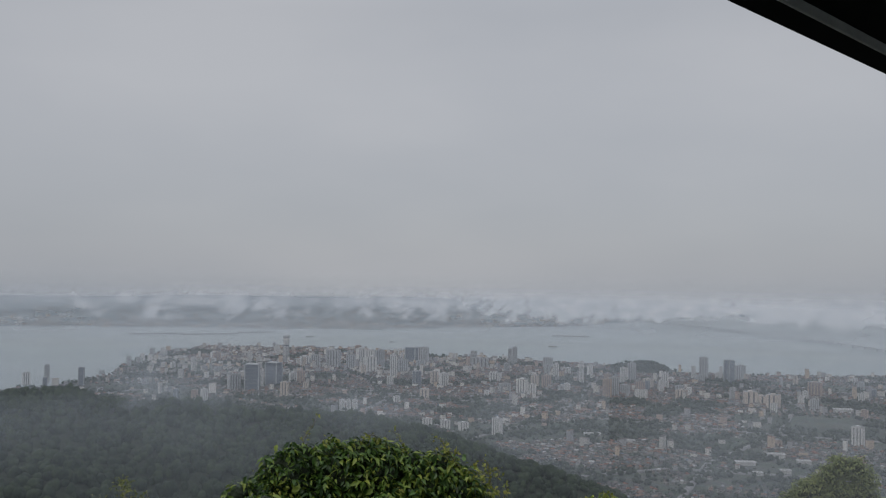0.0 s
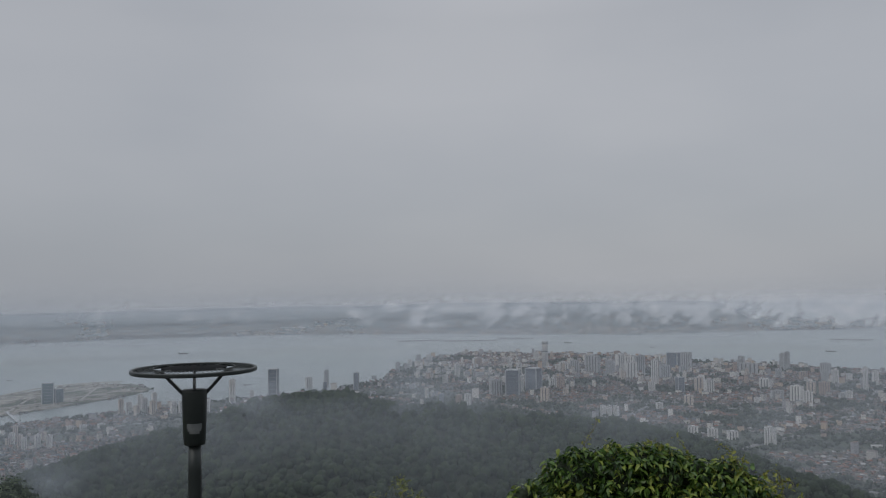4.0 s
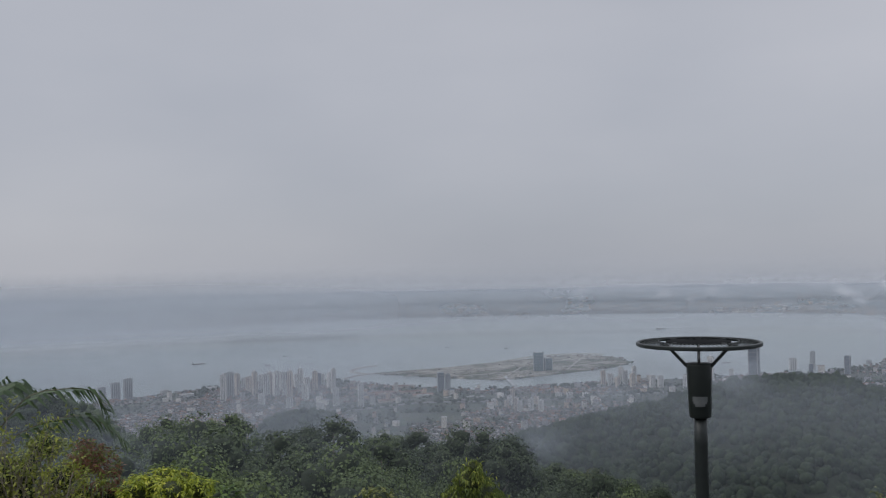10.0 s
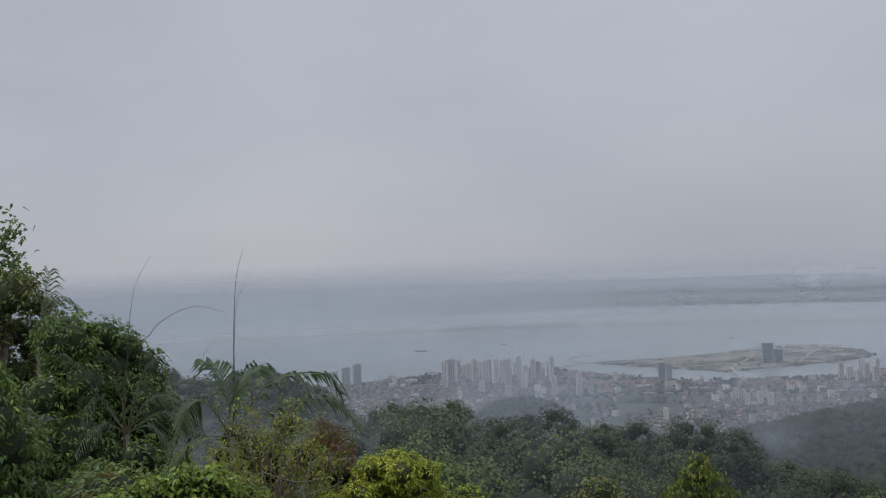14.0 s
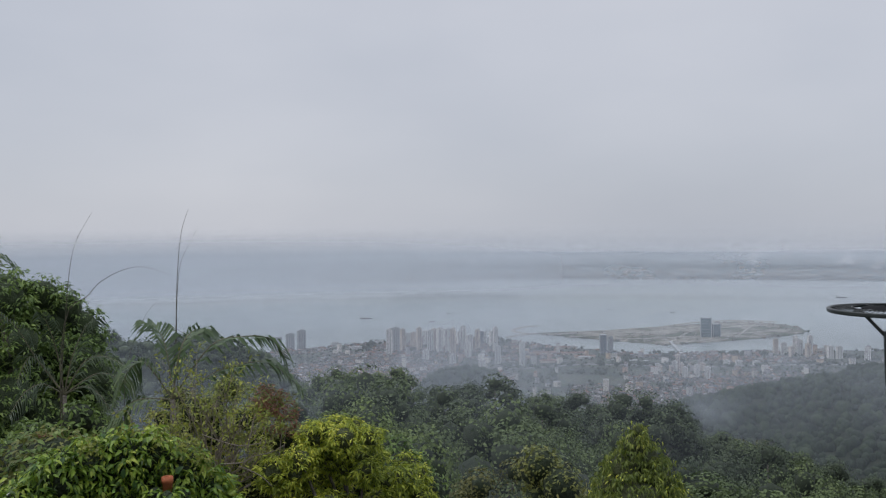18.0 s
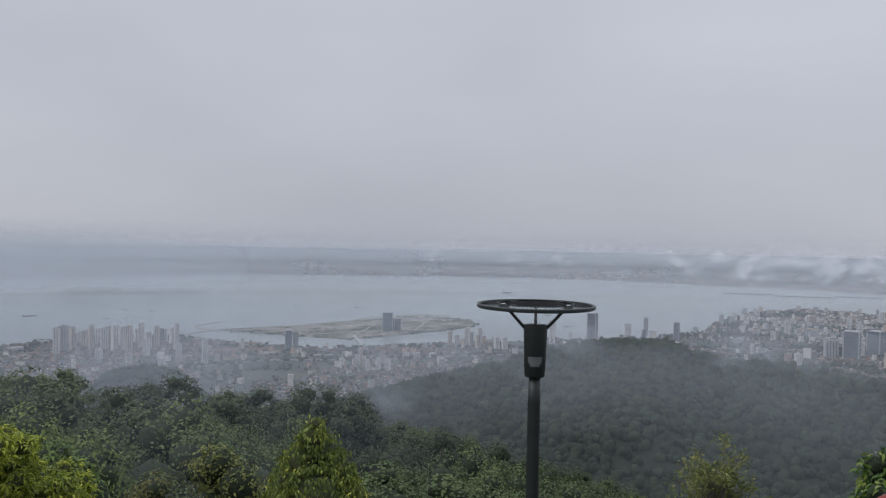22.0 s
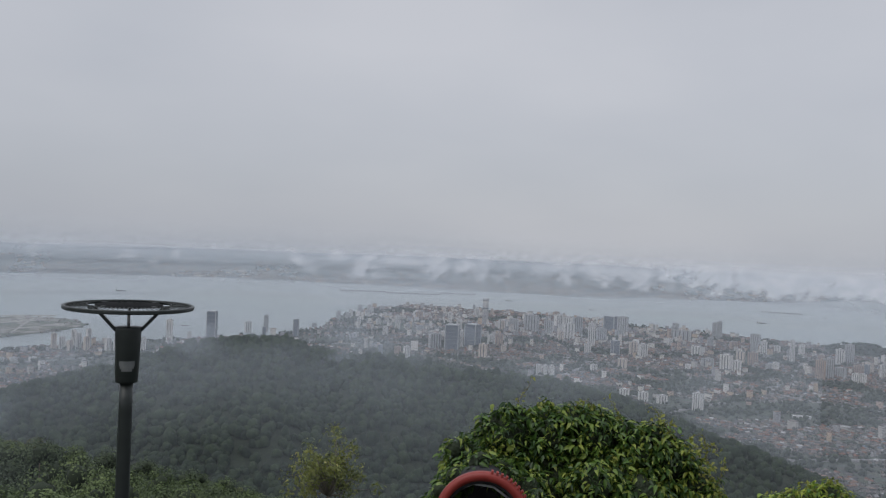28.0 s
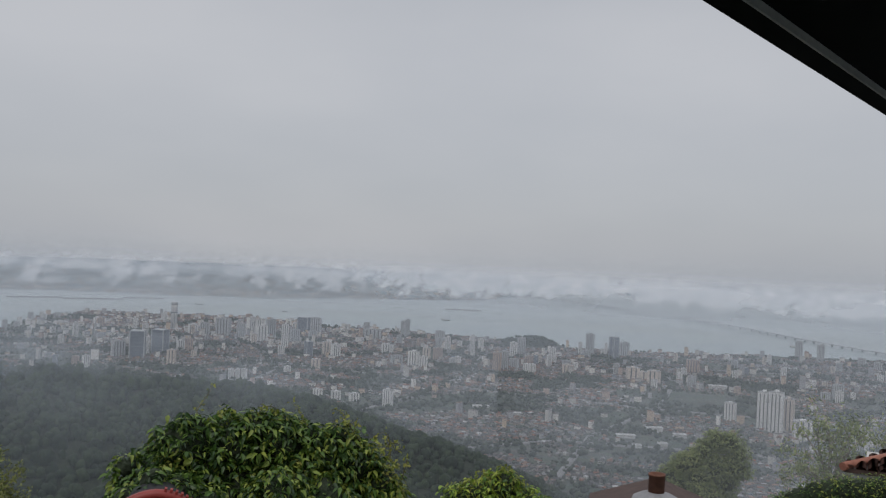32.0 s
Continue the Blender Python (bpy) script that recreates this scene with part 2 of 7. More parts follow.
def lathe_bm(profile, sides=32, bm=None):
    """A turned body from (radius, height) pairs."""
    bm = bm or bmesh.new()
    rings = [[bm.verts.new((r * math.cos(a), r * math.sin(a), z)) for a in (2 * math.pi * j / sides for j in range(sides))]
             for r, z in profile]
    for r0, r1 in zip(rings, rings[1:]):
        for j in range(sides):
            f = bm.faces.new((r0[j], r0[(j + 1) % sides], r1[(j + 1) % sides], r1[j]))
            f.smooth = True
    bm.faces.new(rings[0])
    bm.faces.new(rings[-1])
    bmesh.ops.recalc_face_normals(bm, faces=bm.faces[:])
    return bm


def spline(P, steps=6):
    """A smooth run of places through the corners given."""
    fine = []
    for k in range(len(P) - 1):
        p0, p1, p2, p3 = P[max(k - 1, 0)], P[k], P[k + 1], P[min(k + 2, len(P) - 1)]
        for j in range(steps):
            t = j / steps
            fine.append(0.5 * ((2 * p1) + (p2 - p0) * t + (2 * p0 - 5 * p1 + 4 * p2 - p3) * t * t + (3 * p1 - p0 - 3 * p2 + p3) * t ** 3))
    return fine + [P[-1]]


def at(az, r, z=0.0):
    """A place by heading in degrees, distance and height."""
    a = radians(az)
    return Vector((r * math.sin(a), r * math.cos(a), z))


def sight(az, el, r):
    """The place r metres away on the level from where the viewer stands for that heading, at the height angle el."""
    x = float(np.interp(az, (-90, -60, -20, 10, 40), (-0.21, -0.2, -0.12, -0.04, 0.0)))
    y = float(np.interp(az, (-90, -60, -20, 10, 40), (0.18, 0.18, 0.24, 0.36, 0.45)))
    return at(az, r, EZ + r * math.tan(radians(el))) + Vector((x, y, 0))


def thing(name, loc, label, category, group="", kind="", rz=0.0):
    e = new(name)
    e.empty_display_size = 0.3
    e.matrix_world = pose(*loc, 0, 0, rz)
    return tagged(e, label, category, group, kind)


# ---------------------------------------------------------------- the lie of the land
def table(az, pairs):
    p = np.asarray(pairs, dtype=float)
    return np.interp(az, p[:, 0], p[:, 1])


COAST = ((-100, 1450), (-65, 1460), (-61, 1490), (-56, 1590), (-50, 1606), (-47.3, 1527), (-45.5, 1490), (-42.8, 1443), (-40, 1413),
         (-37.4, 1432), (-33, 1482), (-26, 1568), (-20, 1650), (-16.7, 1800), (-15.7, 2040), (-14, 2240), (-11, 2390), (-6.7, 2350),
         (-1.3, 2285), (2.2, 2170), (5.7, 2125), (10, 2060), (13.8, 2010), (18, 1950), (21.7, 1910), (26.7, 1984), (31.6, 2080), (36.6, 2160), (70, 2400))
MAINLAND = ((-120, 3050), (-70, 3100), (-58, 3190), (-45, 3320), (-35, 3340), (-24, 3340), (-15.7, 3250), (-7.5, 3120), (0, 3110),
            (7, 3330), (12, 3480), (16, 4000), (22, 4700), (30, 5200), (120, 5200))
RIDGE = ((-60, -14), (-45, -12.5), (-38.8, -11.0), (-33, -9.4), (-28.7, -8.6), (-25.9, -7.65), (-23, -7.0), (-19, -6.85), (-17.6, -7.4), (-15.6, -7.95),
         (-12, -7.85), (-8.3, -8.5), (-1.84, -8.75), (1, -9.4), (4.2, -10.2), (6, -10.9), (9.3, -11.75), (14.1, -13.1), (20, -15.5), (30, -19), (60, -19))
SPUR = ((-110, -5.2), (-73.5, -5.65), (-68.5, -5.7), (-66.2, -6.0), (-64.2, -6.85), (-62.8, -8.0), (-61, -9.6), (-57, -13), (-50, -19))
WOOD = ((-110, -8.6), (-60, -8.8), (-56, -8.65), (-54, -9.1), (-50, -9.6), (-45.5, -10.2), (-40, -10.4), (-37, -11), (-33, -12.6), (-28, -13.8),
        (-23, -15), (-18, -16), (-12, -17.5), (0, -21), (10, -28), (90, -28))
ISLE = ((-47.3, 1660), (-42.8, 1715), (-38.9, 1805), (-34.5, 1930), (-31.6, 1880), (-30.5, 1780), (-31.6, 1705), (-34.5, 1615), (-36.7, 1565), (-38.9, 1520), (-42.0, 1560))
RIDGE_R, SPUR_R, WOOD_R = 600.0, 260.0, 170.0


def hill(r, top, rc, slope, soft):
    return top - slope * (np.sqrt((r - rc) ** 2 + soft ** 2) - soft)


def inside(x, y, ring):
    pts = [at(*p) for p in ring]
    res = np.zeros(np.shape(x), dtype=bool)
    for p, q in zip(pts, pts[1:] + pts[:1]):
        cross = ((p.y > y) != (q.y > y)) & (x < (q.x - p.x) * (y - p.y) / (q.y - p.y + 1e-9) + p.x)
        res ^= cross
    return res


def wave(x, y, s, k=0.0):
    """Cheap rolling relief between -1 and 1."""
    return (np.sin(x / s + 1.7 * np.sin(y / s * 0.7 + k)) + np.sin(y / s * 1.13 + 1.3 * np.sin(x / s * 0.9 + 2 + k)) +
            0.5 * np.sin((x + y) / s * 2.3 + k)) / 2.5


def dry(az, r):
    """True on land of the coastal plain, the islet and the far shore."""
    x, y = r * np.sin(np.radians(az)), r * np.cos(np.radians(az))
    near = r < table(az, COAST) + 14 * wave(x, y, 22) + 5 * wave(x, y, 7, 2)
    far = r > table(az, MAINLAND) + 16 * wave(x, y, 60, 1) + 4 * wave(x, y, 17)
    return near | far | inside(x + 6 * wave(x, y, 15), y, ISLE)


def height(az, r):
    """Ground height above the sea-level plane's zero, by heading and distance."""
    az, r = np.asarray(az, dtype=float), np.asarray(r, dtype=float)
    x, y = r * np.sin(np.radians(az)), r * np.cos(np.radians(az))
    plain = np.where(dry(az, r), SEA + 1.2 + 0.6 * wave(x, y, 60), SEA - 6.0)
    inland = np.clip(r - table(az, MAINLAND) - 150, 0, None)
    z = plain + np.where(dry(az, r), 0.036 * inland + 3.0 * wave(x, y, 210, 3) * np.clip(inland / 500, 0, 1), 0.0)
    roll = wave(x, y, 34) * 5 + wave(x, y, 13, 1) * 2
    z = np.maximum(z, hill(r, EZ + RIDGE_R * np.tan(np.radians(table(az, RIDGE))) - 5, RIDGE_R, 0.5, 30) + roll * np.clip(np.abs(r - RIDGE_R) / 60, 0, 1))
    z = np.maximum(z, hill(r, EZ + SPUR_R * np.tan(np.radians(table(az, SPUR))) - 9, SPUR_R, 0.42, 20))
    wood_top = EZ + WOOD_R * np.tan(np.radians(table(az, WOOD))) - 16
    z = np.maximum(z, -2.2 - 0.5 * np.maximum(r - 9, 0))
    z = np.maximum(z, wood_top - 0.55 * (np.sqrt(np.maximum(r - WOOD_R, 0) ** 2 + 400) - 20))
    z = np.maximum(z, SEA - 8 + 60 * np.exp(-(np.abs(az + 51.5) / 4.2) ** 2.6 - ((r - 930) / 70) ** 2))
    z = np.maximum(z, SEA - 8 + 25 * np.exp(-(np.abs(az - 15.9) / 1.9) ** 4 - ((r - 1930) / 60) ** 2))
    return z


# ---------------------------------------------------------------- ground, water
def ground_material():
    m, n, l, b = material("ground_cover")
    geo = n.new("ShaderNodeNewGeometry")
    sep = n.new("ShaderNodeSeparateXYZ")
    l.new(geo.outputs["Position"], sep.inputs["Vector"])
    up = n.new("ShaderNodeMapRange")
    up.inputs["From Min"].default_value, up.inputs["From Max"].default_value = SEA + 2.5, SEA + 5.0
    l.new(sep.outputs["Z"], up.inputs["Value"])
    blocks = noise_node(n, l, 0.011, 6.0, 0.62, "World")
    lots = n.new("ShaderNodeTexVoronoi")
    lots.inputs["Scale"].default_value = 0.11
    l.new(geo.outputs["Position"], lots.inputs["Vector"])
    paved = mix_node(n, l, (0.12, 0.12, 0.115), lots.outputs["Color"], 0.12)
    town = ramp_node(n, l, blocks.outputs["Fac"], [(0.44, (0.014, 0.025, 0.013)), (0.5, (0.03, 0.042, 0.025)), (0.6, (0.05, 0.056, 0.044))])
    town_c = mix_node(n, l, town.outputs["Color"], paved, 0.12)
    fine = noise_node(n, l, 0.35, 5.0, 0.65, "World")
    wood = ramp_node(n, l, fine.outputs["Fac"], [(0.3, (0.008, 0.013, 0.007)), (0.7, (0.022, 0.032, 0.015))])
    c = mix_node(n, l, town_c, wood.outputs["Color"], up.outputs["Result"])
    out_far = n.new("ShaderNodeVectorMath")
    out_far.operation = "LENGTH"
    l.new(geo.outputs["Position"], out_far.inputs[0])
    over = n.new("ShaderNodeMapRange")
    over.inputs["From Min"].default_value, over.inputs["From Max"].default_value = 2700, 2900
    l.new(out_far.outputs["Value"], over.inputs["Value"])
    # Field strips of the far shore, with haze painted in: paler, bluer colours.
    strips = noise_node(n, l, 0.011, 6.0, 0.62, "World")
    hazed_fields = ramp_node(n, l, strips.outputs["Fac"], [(0.4, (0.09, 0.125, 0.14)), (0.5, (0.125, 0.16, 0.17)), (0.56, (0.24, 0.26, 0.265)), (0.62, (0.135, 0.165, 0.175)), (0.7, (0.3, 0.315, 0.315))])
    c = mix_node(n, l, c, hazed_fields.outputs["Color"], over.outputs["Result"])
    l.new(c, b.inputs["Base Color"])
    b.inputs["Roughness"].default_value = 0.95
    bump_node(n, l, fine.outputs["Fac"], b, 0.6, 0.6)
    return m


def build_ground():
    seen = np.arange(-92, 48.01, 0.5)
    rest = np.arange(54, 262, 6.0)
    azs = np.concatenate([seen, rest])
    rs = np.concatenate([np.linspace(0.5, 12, 8), np.geomspace(14, 600, 95), np.geomspace(606, 2450, 135), np.geomspace(2500, 4960, 45)])
    A, R = np.meshgrid(azs, rs)
    Z = height(np.where(A > 70, 70, A), R)
    V = np.stack([R * np.sin(np.radians(A)), R * np.cos(np.radians(A)), Z], -1).reshape(-1, 3)
    na, nr = len(azs), len(rs)
    i, j = np.meshgrid(np.arange(nr - 1), np.arange(na), indexing="ij")
    a, b = i * na + j, i * na + (j + 1) % na
    F = np.stack([a, b, b + na, a + na], -1).reshape(-1, 4)
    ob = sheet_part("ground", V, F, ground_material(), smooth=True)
    tagged(ob, "wooded hillside falling to a hazy built-up coastal plain", "ground", kind="structure")


def build_water():
    m, n, l, b = material("sea_water")
    tex = noise_node(n, l, 0.02, 6.0, 0.6, "World")
    r = ramp_node(n, l, tex.outputs["Fac"], [(0.35, (0.18, 0.22, 0.228)), (0.65, (0.22, 0.26, 0.263))])
    l.new(r.outputs["Color"], b.inputs["Base Color"])
    b.inputs["Roughness"].default_value = 0.3
    ripple = noise_node(n, l, 0.3, 4.0, 0.6, "World")
    bump_node(n, l, ripple.outputs["Fac"], b, 0.06, 0.2)
    azs = np.concatenate([np.arange(-75, 48, 1.5), np.arange(48, 285, 6.0)])
    rs = np.geomspace(1150, 4960, 40)
    A, R = np.meshgrid(azs, rs)
    V = np.stack([R * np.sin(np.radians(A)), R * np.cos(np.radians(A)), np.full_like(R, SEA)], -1).reshape(-1, 3)
    na, nr = len(azs), len(rs)
    i, j = np.meshgrid(np.arange(nr - 1), np.arange(na), indexing="ij")
    a, b2 = i * na + j, i * na + (j + 1) % na
    ob = sheet_part("water", V, np.stack([a, b2, b2 + na, a + na], -1).reshape(-1, 4), m, smooth=True)
    tagged(ob, "calm grey-green sea strait under an overcast sky", "sea", kind="structure")


build_ground()
build_water()


# ---------------------------------------------------------------- mist and low cloud
def mist_ring(name, r0, z0, z1, lean, mat, label, az0=-100, az1=60):
    """A curtain of mist that leans away with height."""
    azs = np.linspace(az0, az1, max(6, int((az1 - az0) / 2)))
    zs = np.linspace(z0, z1, 10)
    A, Z = np.meshgrid(azs, zs)
    R = r0 + (Z - z0) * lean
    V = np.stack([R * np.sin(np.radians(A)), R * np.cos(np.radians(A)), Z], -1).reshape(-1, 3)
    na, nz = len(azs), len(zs)
    i, j = np.meshgrid(np.arange(nz - 1), np.arange(na - 1), indexing="ij")
    a = i * na + j
    ob = sheet_part(name, V, np.stack([a, a + 1, a + na + 1, a + na], -1).reshape(-1, 4), mat, smooth=True)
    return tagged(ob, label, "mist", kind="stuff")


HAZE = (0.475, 0.525, 0.588)
PALE = (0.475, 0.512, 0.558)
mist_ring("slope_mist", 50, -60, -7.4, 0.3, haze_material("wood_mist", 0.06, 0.09, 0.035, -12, -7.6, (1, 1, 1.8), HAZE, edge=0.2, foot_z=-59, soft_foot=8, patch=(tuple(at(-66, 52, -16)), 46)), "thin mist between the forest trees", -100, -14)
mist_ring("slope_mist", 100, -80, -15.5, 0.3, haze_material("glade_mist", 0.1, 0.13, 0.022, -22, -15.6, (1, 1, 1.8), HAZE, edge=0.2, foot_z=-79, soft_foot=8, patch=(tuple(at(-66, 102, -24)), 70)), "grey mist among the middle trees", -100, -14)
mist_ring("slope_mist", 192, -110, -14.0, 0.2, haze_material("spur_mist", 0.1, 0.12, 0.014, -22, -14.5, (1, 1, 1.8), HAZE, edge=0.2, foot_z=-109, soft_foot=10, patch=(tuple(at(-80, 195, -24)), 105)), "grey mist before the wooded spur", -110, -48)
mist_ring("valley_mist", 150, -100, -11, 0.9, haze_material("valley_mist", 0.04, 0.08, 0.016, -34, -12, (1, 1, 1.8), HAZE, edge=0.2, foot_z=-99, soft_foot=10), "thin grey mist drifting over the wooded valley")
mist_ring("haze", 720, -205, -32, 1.6, haze_material("plain_haze", 0.05, 0.1, 0.006, -90, -34, (1, 1, 2), HAZE), "pale haze over the edge of the city")
mist_ring("haze", 560, -205, -30, 0.8, haze_material("drizzle_haze", 0.05, 0.1, 0.008, -80, -32, (1, 1, 1.6), (0.4, 0.435, 0.48), edge=0.2, patch=(tuple(at(34, 640, -110)), 470)), "drizzle haze drifting over the eastern town", -10, 60)
mist_ring("haze", 2430, -205, 10, 0.3, haze_material("west_haze", 0.82, 0.1, 0.0015, -90, 6, (1, 1, 3), (0.575, 0.61, 0.655), soft_foot=45, patch=(tuple(at(-74, 2450, -120)), 1900)), "grey haze over the western strait", -100, -26)
mist_ring("haze", 21, -18, -0.9, 0.3, haze_material("near_drizzle", 0.1, 0.08, 0.12, -2.0, -1.0, (1, 1, 1.6), (0.42, 0.455, 0.5), edge=0.2, foot_z=-17.5, soft_foot=4, patch=(tuple(at(34, 22, -6)), 15)), "thin drizzle before the trees below the roofs", 6, 62)
mist_ring("haze", 1060, -205, -60, 0.5, haze_material("suburb_haze", 0.15, 0.14, 0.005, -140, -62, (1, 1, 1.6), HAZE, edge=0.2, patch=(tuple(at(-60, 1090, -160)), 690)), "grey haze over the northern suburb", -100, -22)
mist_ring("haze", 1480, -205, 20, 2.4, haze_material("shore_haze", 0.15, 0.08, 0.003, -110, 10, (1, 1, 2), HAZE), "pale haze over the shore")
mist_ring("haze", 2480, -205, 10, 0.3, haze_material("strait_haze", 0.36, 0.08, 0.0015, -85, 6, (1, 1, 3), PALE, soft_foot=45), "pale haze over the strait")
mist_ring("haze", 3700, -205, -20, 4.0, haze_material("far_haze", 0.56, 0.14, 0.0015, -135, -92, (1, 1, 3), PALE, foot_z=-178, soft_foot=66), "thick grey haze closing off the far shore")
mist_ring("haze", 415, -190, -22, 0.4, haze_material("hill_veil", 0.09, 0.17, 0.011, -66, -44, (1, 1, 1.5), HAZE, edge=0.22, foot_z=-112, soft_foot=48), "grey veil of mist before the forested hill", -56, 14)
for az, el, r, size, thick in ((-36.0, -10.9, 500, 24, 0.62), (-14.0, -8.4, 590, 55, 0.4), (-24.5, -7.9, 580, 26, 0.36), (-27.5, -8.2, 575, 26, 0.42), (-32.0, -9.3, 545, 24, 0.34)):
    p = sight(az, el, r)
    mist_ring("mist_wisp", r - 20, p.z - size * 0.8, p.z + size * 0.9, 0.45, haze_material("mist_wisp", 0.0, thick, 0.03, 400, 500, (1, 1, 1.5), HAZE, edge=0.16, foot_z=-500, soft_foot=1, patch=(tuple(p), size)),
              "torn wisp of mist clinging to the forested hill", az - 1.1 * math.degrees(size / r), az + 1.1 * math.degrees(size / r))


def cloud_material():
    """Torn low cloud: separate wisps near the ground, closing to a bank above."""
    m, n, l, b = material("low_cloud")
    n.remove(b)
    tex = noise_node(n, l, 0.0118, 9.0, 0.62, "World", (1, 1, 0.6))
    slant = [k for k in n if k.bl_idname == "ShaderNodeMapping"][0]
    slant.vector_type = "TEXTURE"
    slant.inputs["Rotation"].default_value = (0, radians(-40), 0)
    big = noise_node(n, l, 0.0016, 3.0, 0.5, "World")
    geo = n.new("ShaderNodeNewGeometry")
    sep = n.new("ShaderNodeSeparateXYZ")
    l.new(geo.outputs["Position"], sep.inputs["Vector"])

    def span(out, a0, a1, b0, b1):
        k = n.new("ShaderNodeMapRange")
        for name, v in (("From Min", a0), ("From Max", a1), ("To Min", b0), ("To Max", b1)):
            k.inputs[name].default_value = v
        l.new(out, k.inputs["Value"])
        return k.outputs["Result"]

    def plus(p, q, op="ADD"):
        k = n.new("ShaderNodeMath")
        k.operation = op
        l.new(p, k.inputs[0])
        l.new(q, k.inputs[1])
        return k.outputs[0]

    rise = span(sep.outputs["Z"], SEA + 4, SEA + 84, -0.035, 0.15)
    west = span(sep.outputs["X"], -2200, 0, -0.2, 0.0)
    east = plus(span(sep.outputs["X"], 350, 950, 0.0, 1.0), span(sep.outputs["Z"], SEA + 10, SEA + 50, -0.1, 0.1), "MULTIPLY")
    drift = span(big.outputs["Fac"], 0.3, 0.7, -0.06, 0.06)
    body = span(plus(plus(tex.outputs["Fac"], rise), plus(plus(west, drift), east)), 0.49, 0.65, 0.0, 0.78)
    fade = span(sep.outputs["Z"], SEA + 84, SEA + 150, 1.0, 0.0)
    lift = span(sep.outputs["Z"], SEA + 2, SEA + 26, 0.0, 1.0)
    a = plus(plus(body, fade, "MULTIPLY"), lift, "MULTIPLY")
    dif, clear, mx = n.new("ShaderNodeBsdfDiffuse"), n.new("ShaderNodeBsdfTransparent"), n.new("ShaderNodeMixShader")
    # bright and shaded sides of the puffs, put into the colour by noise
    puff = noise_node(n, l, 0.016, 7.0, 0.62, "World", (1, 1, 1.7))
    shade = ramp_node(n, l, puff.outputs["Fac"], [(0.36, (0.5, 0.53, 0.565)), (0.5, (0.6, 0.62, 0.65)), (0.62, (0.7, 0.71, 0.725))])
    l.new(shade.outputs["Color"], dif.inputs["Color"])
    l.new(a, mx.inputs["Fac"])
    l.new(clear.outputs["BSDF"], mx.inputs[1])
    l.new(dif.outputs["BSDF"], mx.inputs[2])
    l.new(mx.outputs["Shader"], n["Material Output"].inputs["Surface"])
    return m


ob = mist_ring("low_cloud", 3360, SEA + 3, SEA + 220, 0.9, cloud_material(), "torn white low cloud lying over the far shore", -70, 50)
ob["category"] = "cloud"


# ---------------------------------------------------------------- the city on the plain
rng = np.random.default_rng(7)
EL = math.tan


def lots_material(name, stops, rough=0.8):
    """Weathered paint or roofing that differs from house to house."""
    m, n, l, b = material(name)
    geo = n.new("ShaderNodeNewGeometry")
    r = ramp_node(n, l, geo.outputs["Random Per Island"], stops)
    r.color_ramp.interpolation = "CONSTANT"
    dirt = noise_node(n, l, 0.9, 4.0, 0.6, "World")
    d = ramp_node(n, l, dirt.outputs["Fac"], [(0.3, (0.72, 0.7, 0.68)), (0.65, (1, 1, 1))])
    l.new(mix_node(n, l, r.outputs["Color"], d.outputs["Color"], 1.0, "MULTIPLY"), b.inputs["Base Color"])
    b.inputs["Roughness"].default_value = rough
    return m


HOUSE_WALL = lots_material("house_wall", [(0.0, (0.351, 0.345, 0.325)), (0.3, (0.189, 0.180, 0.167)), (0.5, (0.248, 0.211, 0.171)), (0.7, (0.136, 0.136, 0.136)), (0.85, (0.225, 0.189, 0.180))])
HOUSE_ROOF = lots_material("house_roof", [(0.0, (0.183, 0.074, 0.044)), (0.14, (0.09, 0.078, 0.075)), (0.38, (0.155, 0.132, 0.126)), (0.5, (0.19, 0.115, 0.085)), (0.64, (0.23, 0.23, 0.235)), (0.72, (0.061, 0.061, 0.063)), (0.93, (0.4, 0.4, 0.4)), (0.97, (0.104, 0.139, 0.174))])
SITE_ROOF = lots_material("site_roof", [(0.0, (0.16, 0.16, 0.15)), (0.4, (0.24, 0.23, 0.2)), (0.8, (0.34, 0.33, 0.32))])
BLOCK_WALL = lots_material("block_wall", [(0.0, (0.618, 0.599, 0.562)), (0.3, (0.468, 0.458, 0.440)), (0.5, (0.515, 0.412, 0.318)), (0.62, (0.337, 0.337, 0.355)), (0.76, (0.692, 0.683, 0.665)), (0.9, (0.431, 0.337, 0.290))])
TOWER_WHITE = surface("tower_white_render", (0.5, 0.495, 0.485), (0.64, 0.635, 0.62), 0.12, 0.75, bump=0.05, source="World")
TOWER_CREAM = surface("tower_cream_render", (0.43, 0.375, 0.33), (0.53, 0.465, 0.41), 0.12, 0.75, bump=0.05, source="World")
TOWER_GREY = surface("tower_grey_concrete", (0.3, 0.31, 0.32), (0.42, 0.43, 0.44), 0.12, 0.75, bump=0.05, source="World")
TOWER_BROWN = surface("tower_brown_render", (0.3, 0.22, 0.18), (0.4, 0.31, 0.26), 0.12, 0.75, bump=0.05, source="World")
DARK_GLASS = surface("dark_window_glass", (0.11, 0.12, 0.13), (0.18, 0.19, 0.2), 0.3, 0.2, bump=0.02, source="World")
TEAL_GLASS = surface("teal_curtain_wall", (0.045, 0.085, 0.1), (0.075, 0.12, 0.135), 0.2, 0.25, bump=0.02, source="World")
SLATE_GLASS = surface("slate_curtain_wall", (0.1, 0.12, 0.15), (0.15, 0.17, 0.2), 0.2, 0.3, bump=0.02, source="World")
ROOF_GREY = surface("roof_felt", (0.2, 0.2, 0.2), (0.32, 0.32, 0.32), 0.4, 0.9, bump=0.05, source="World")

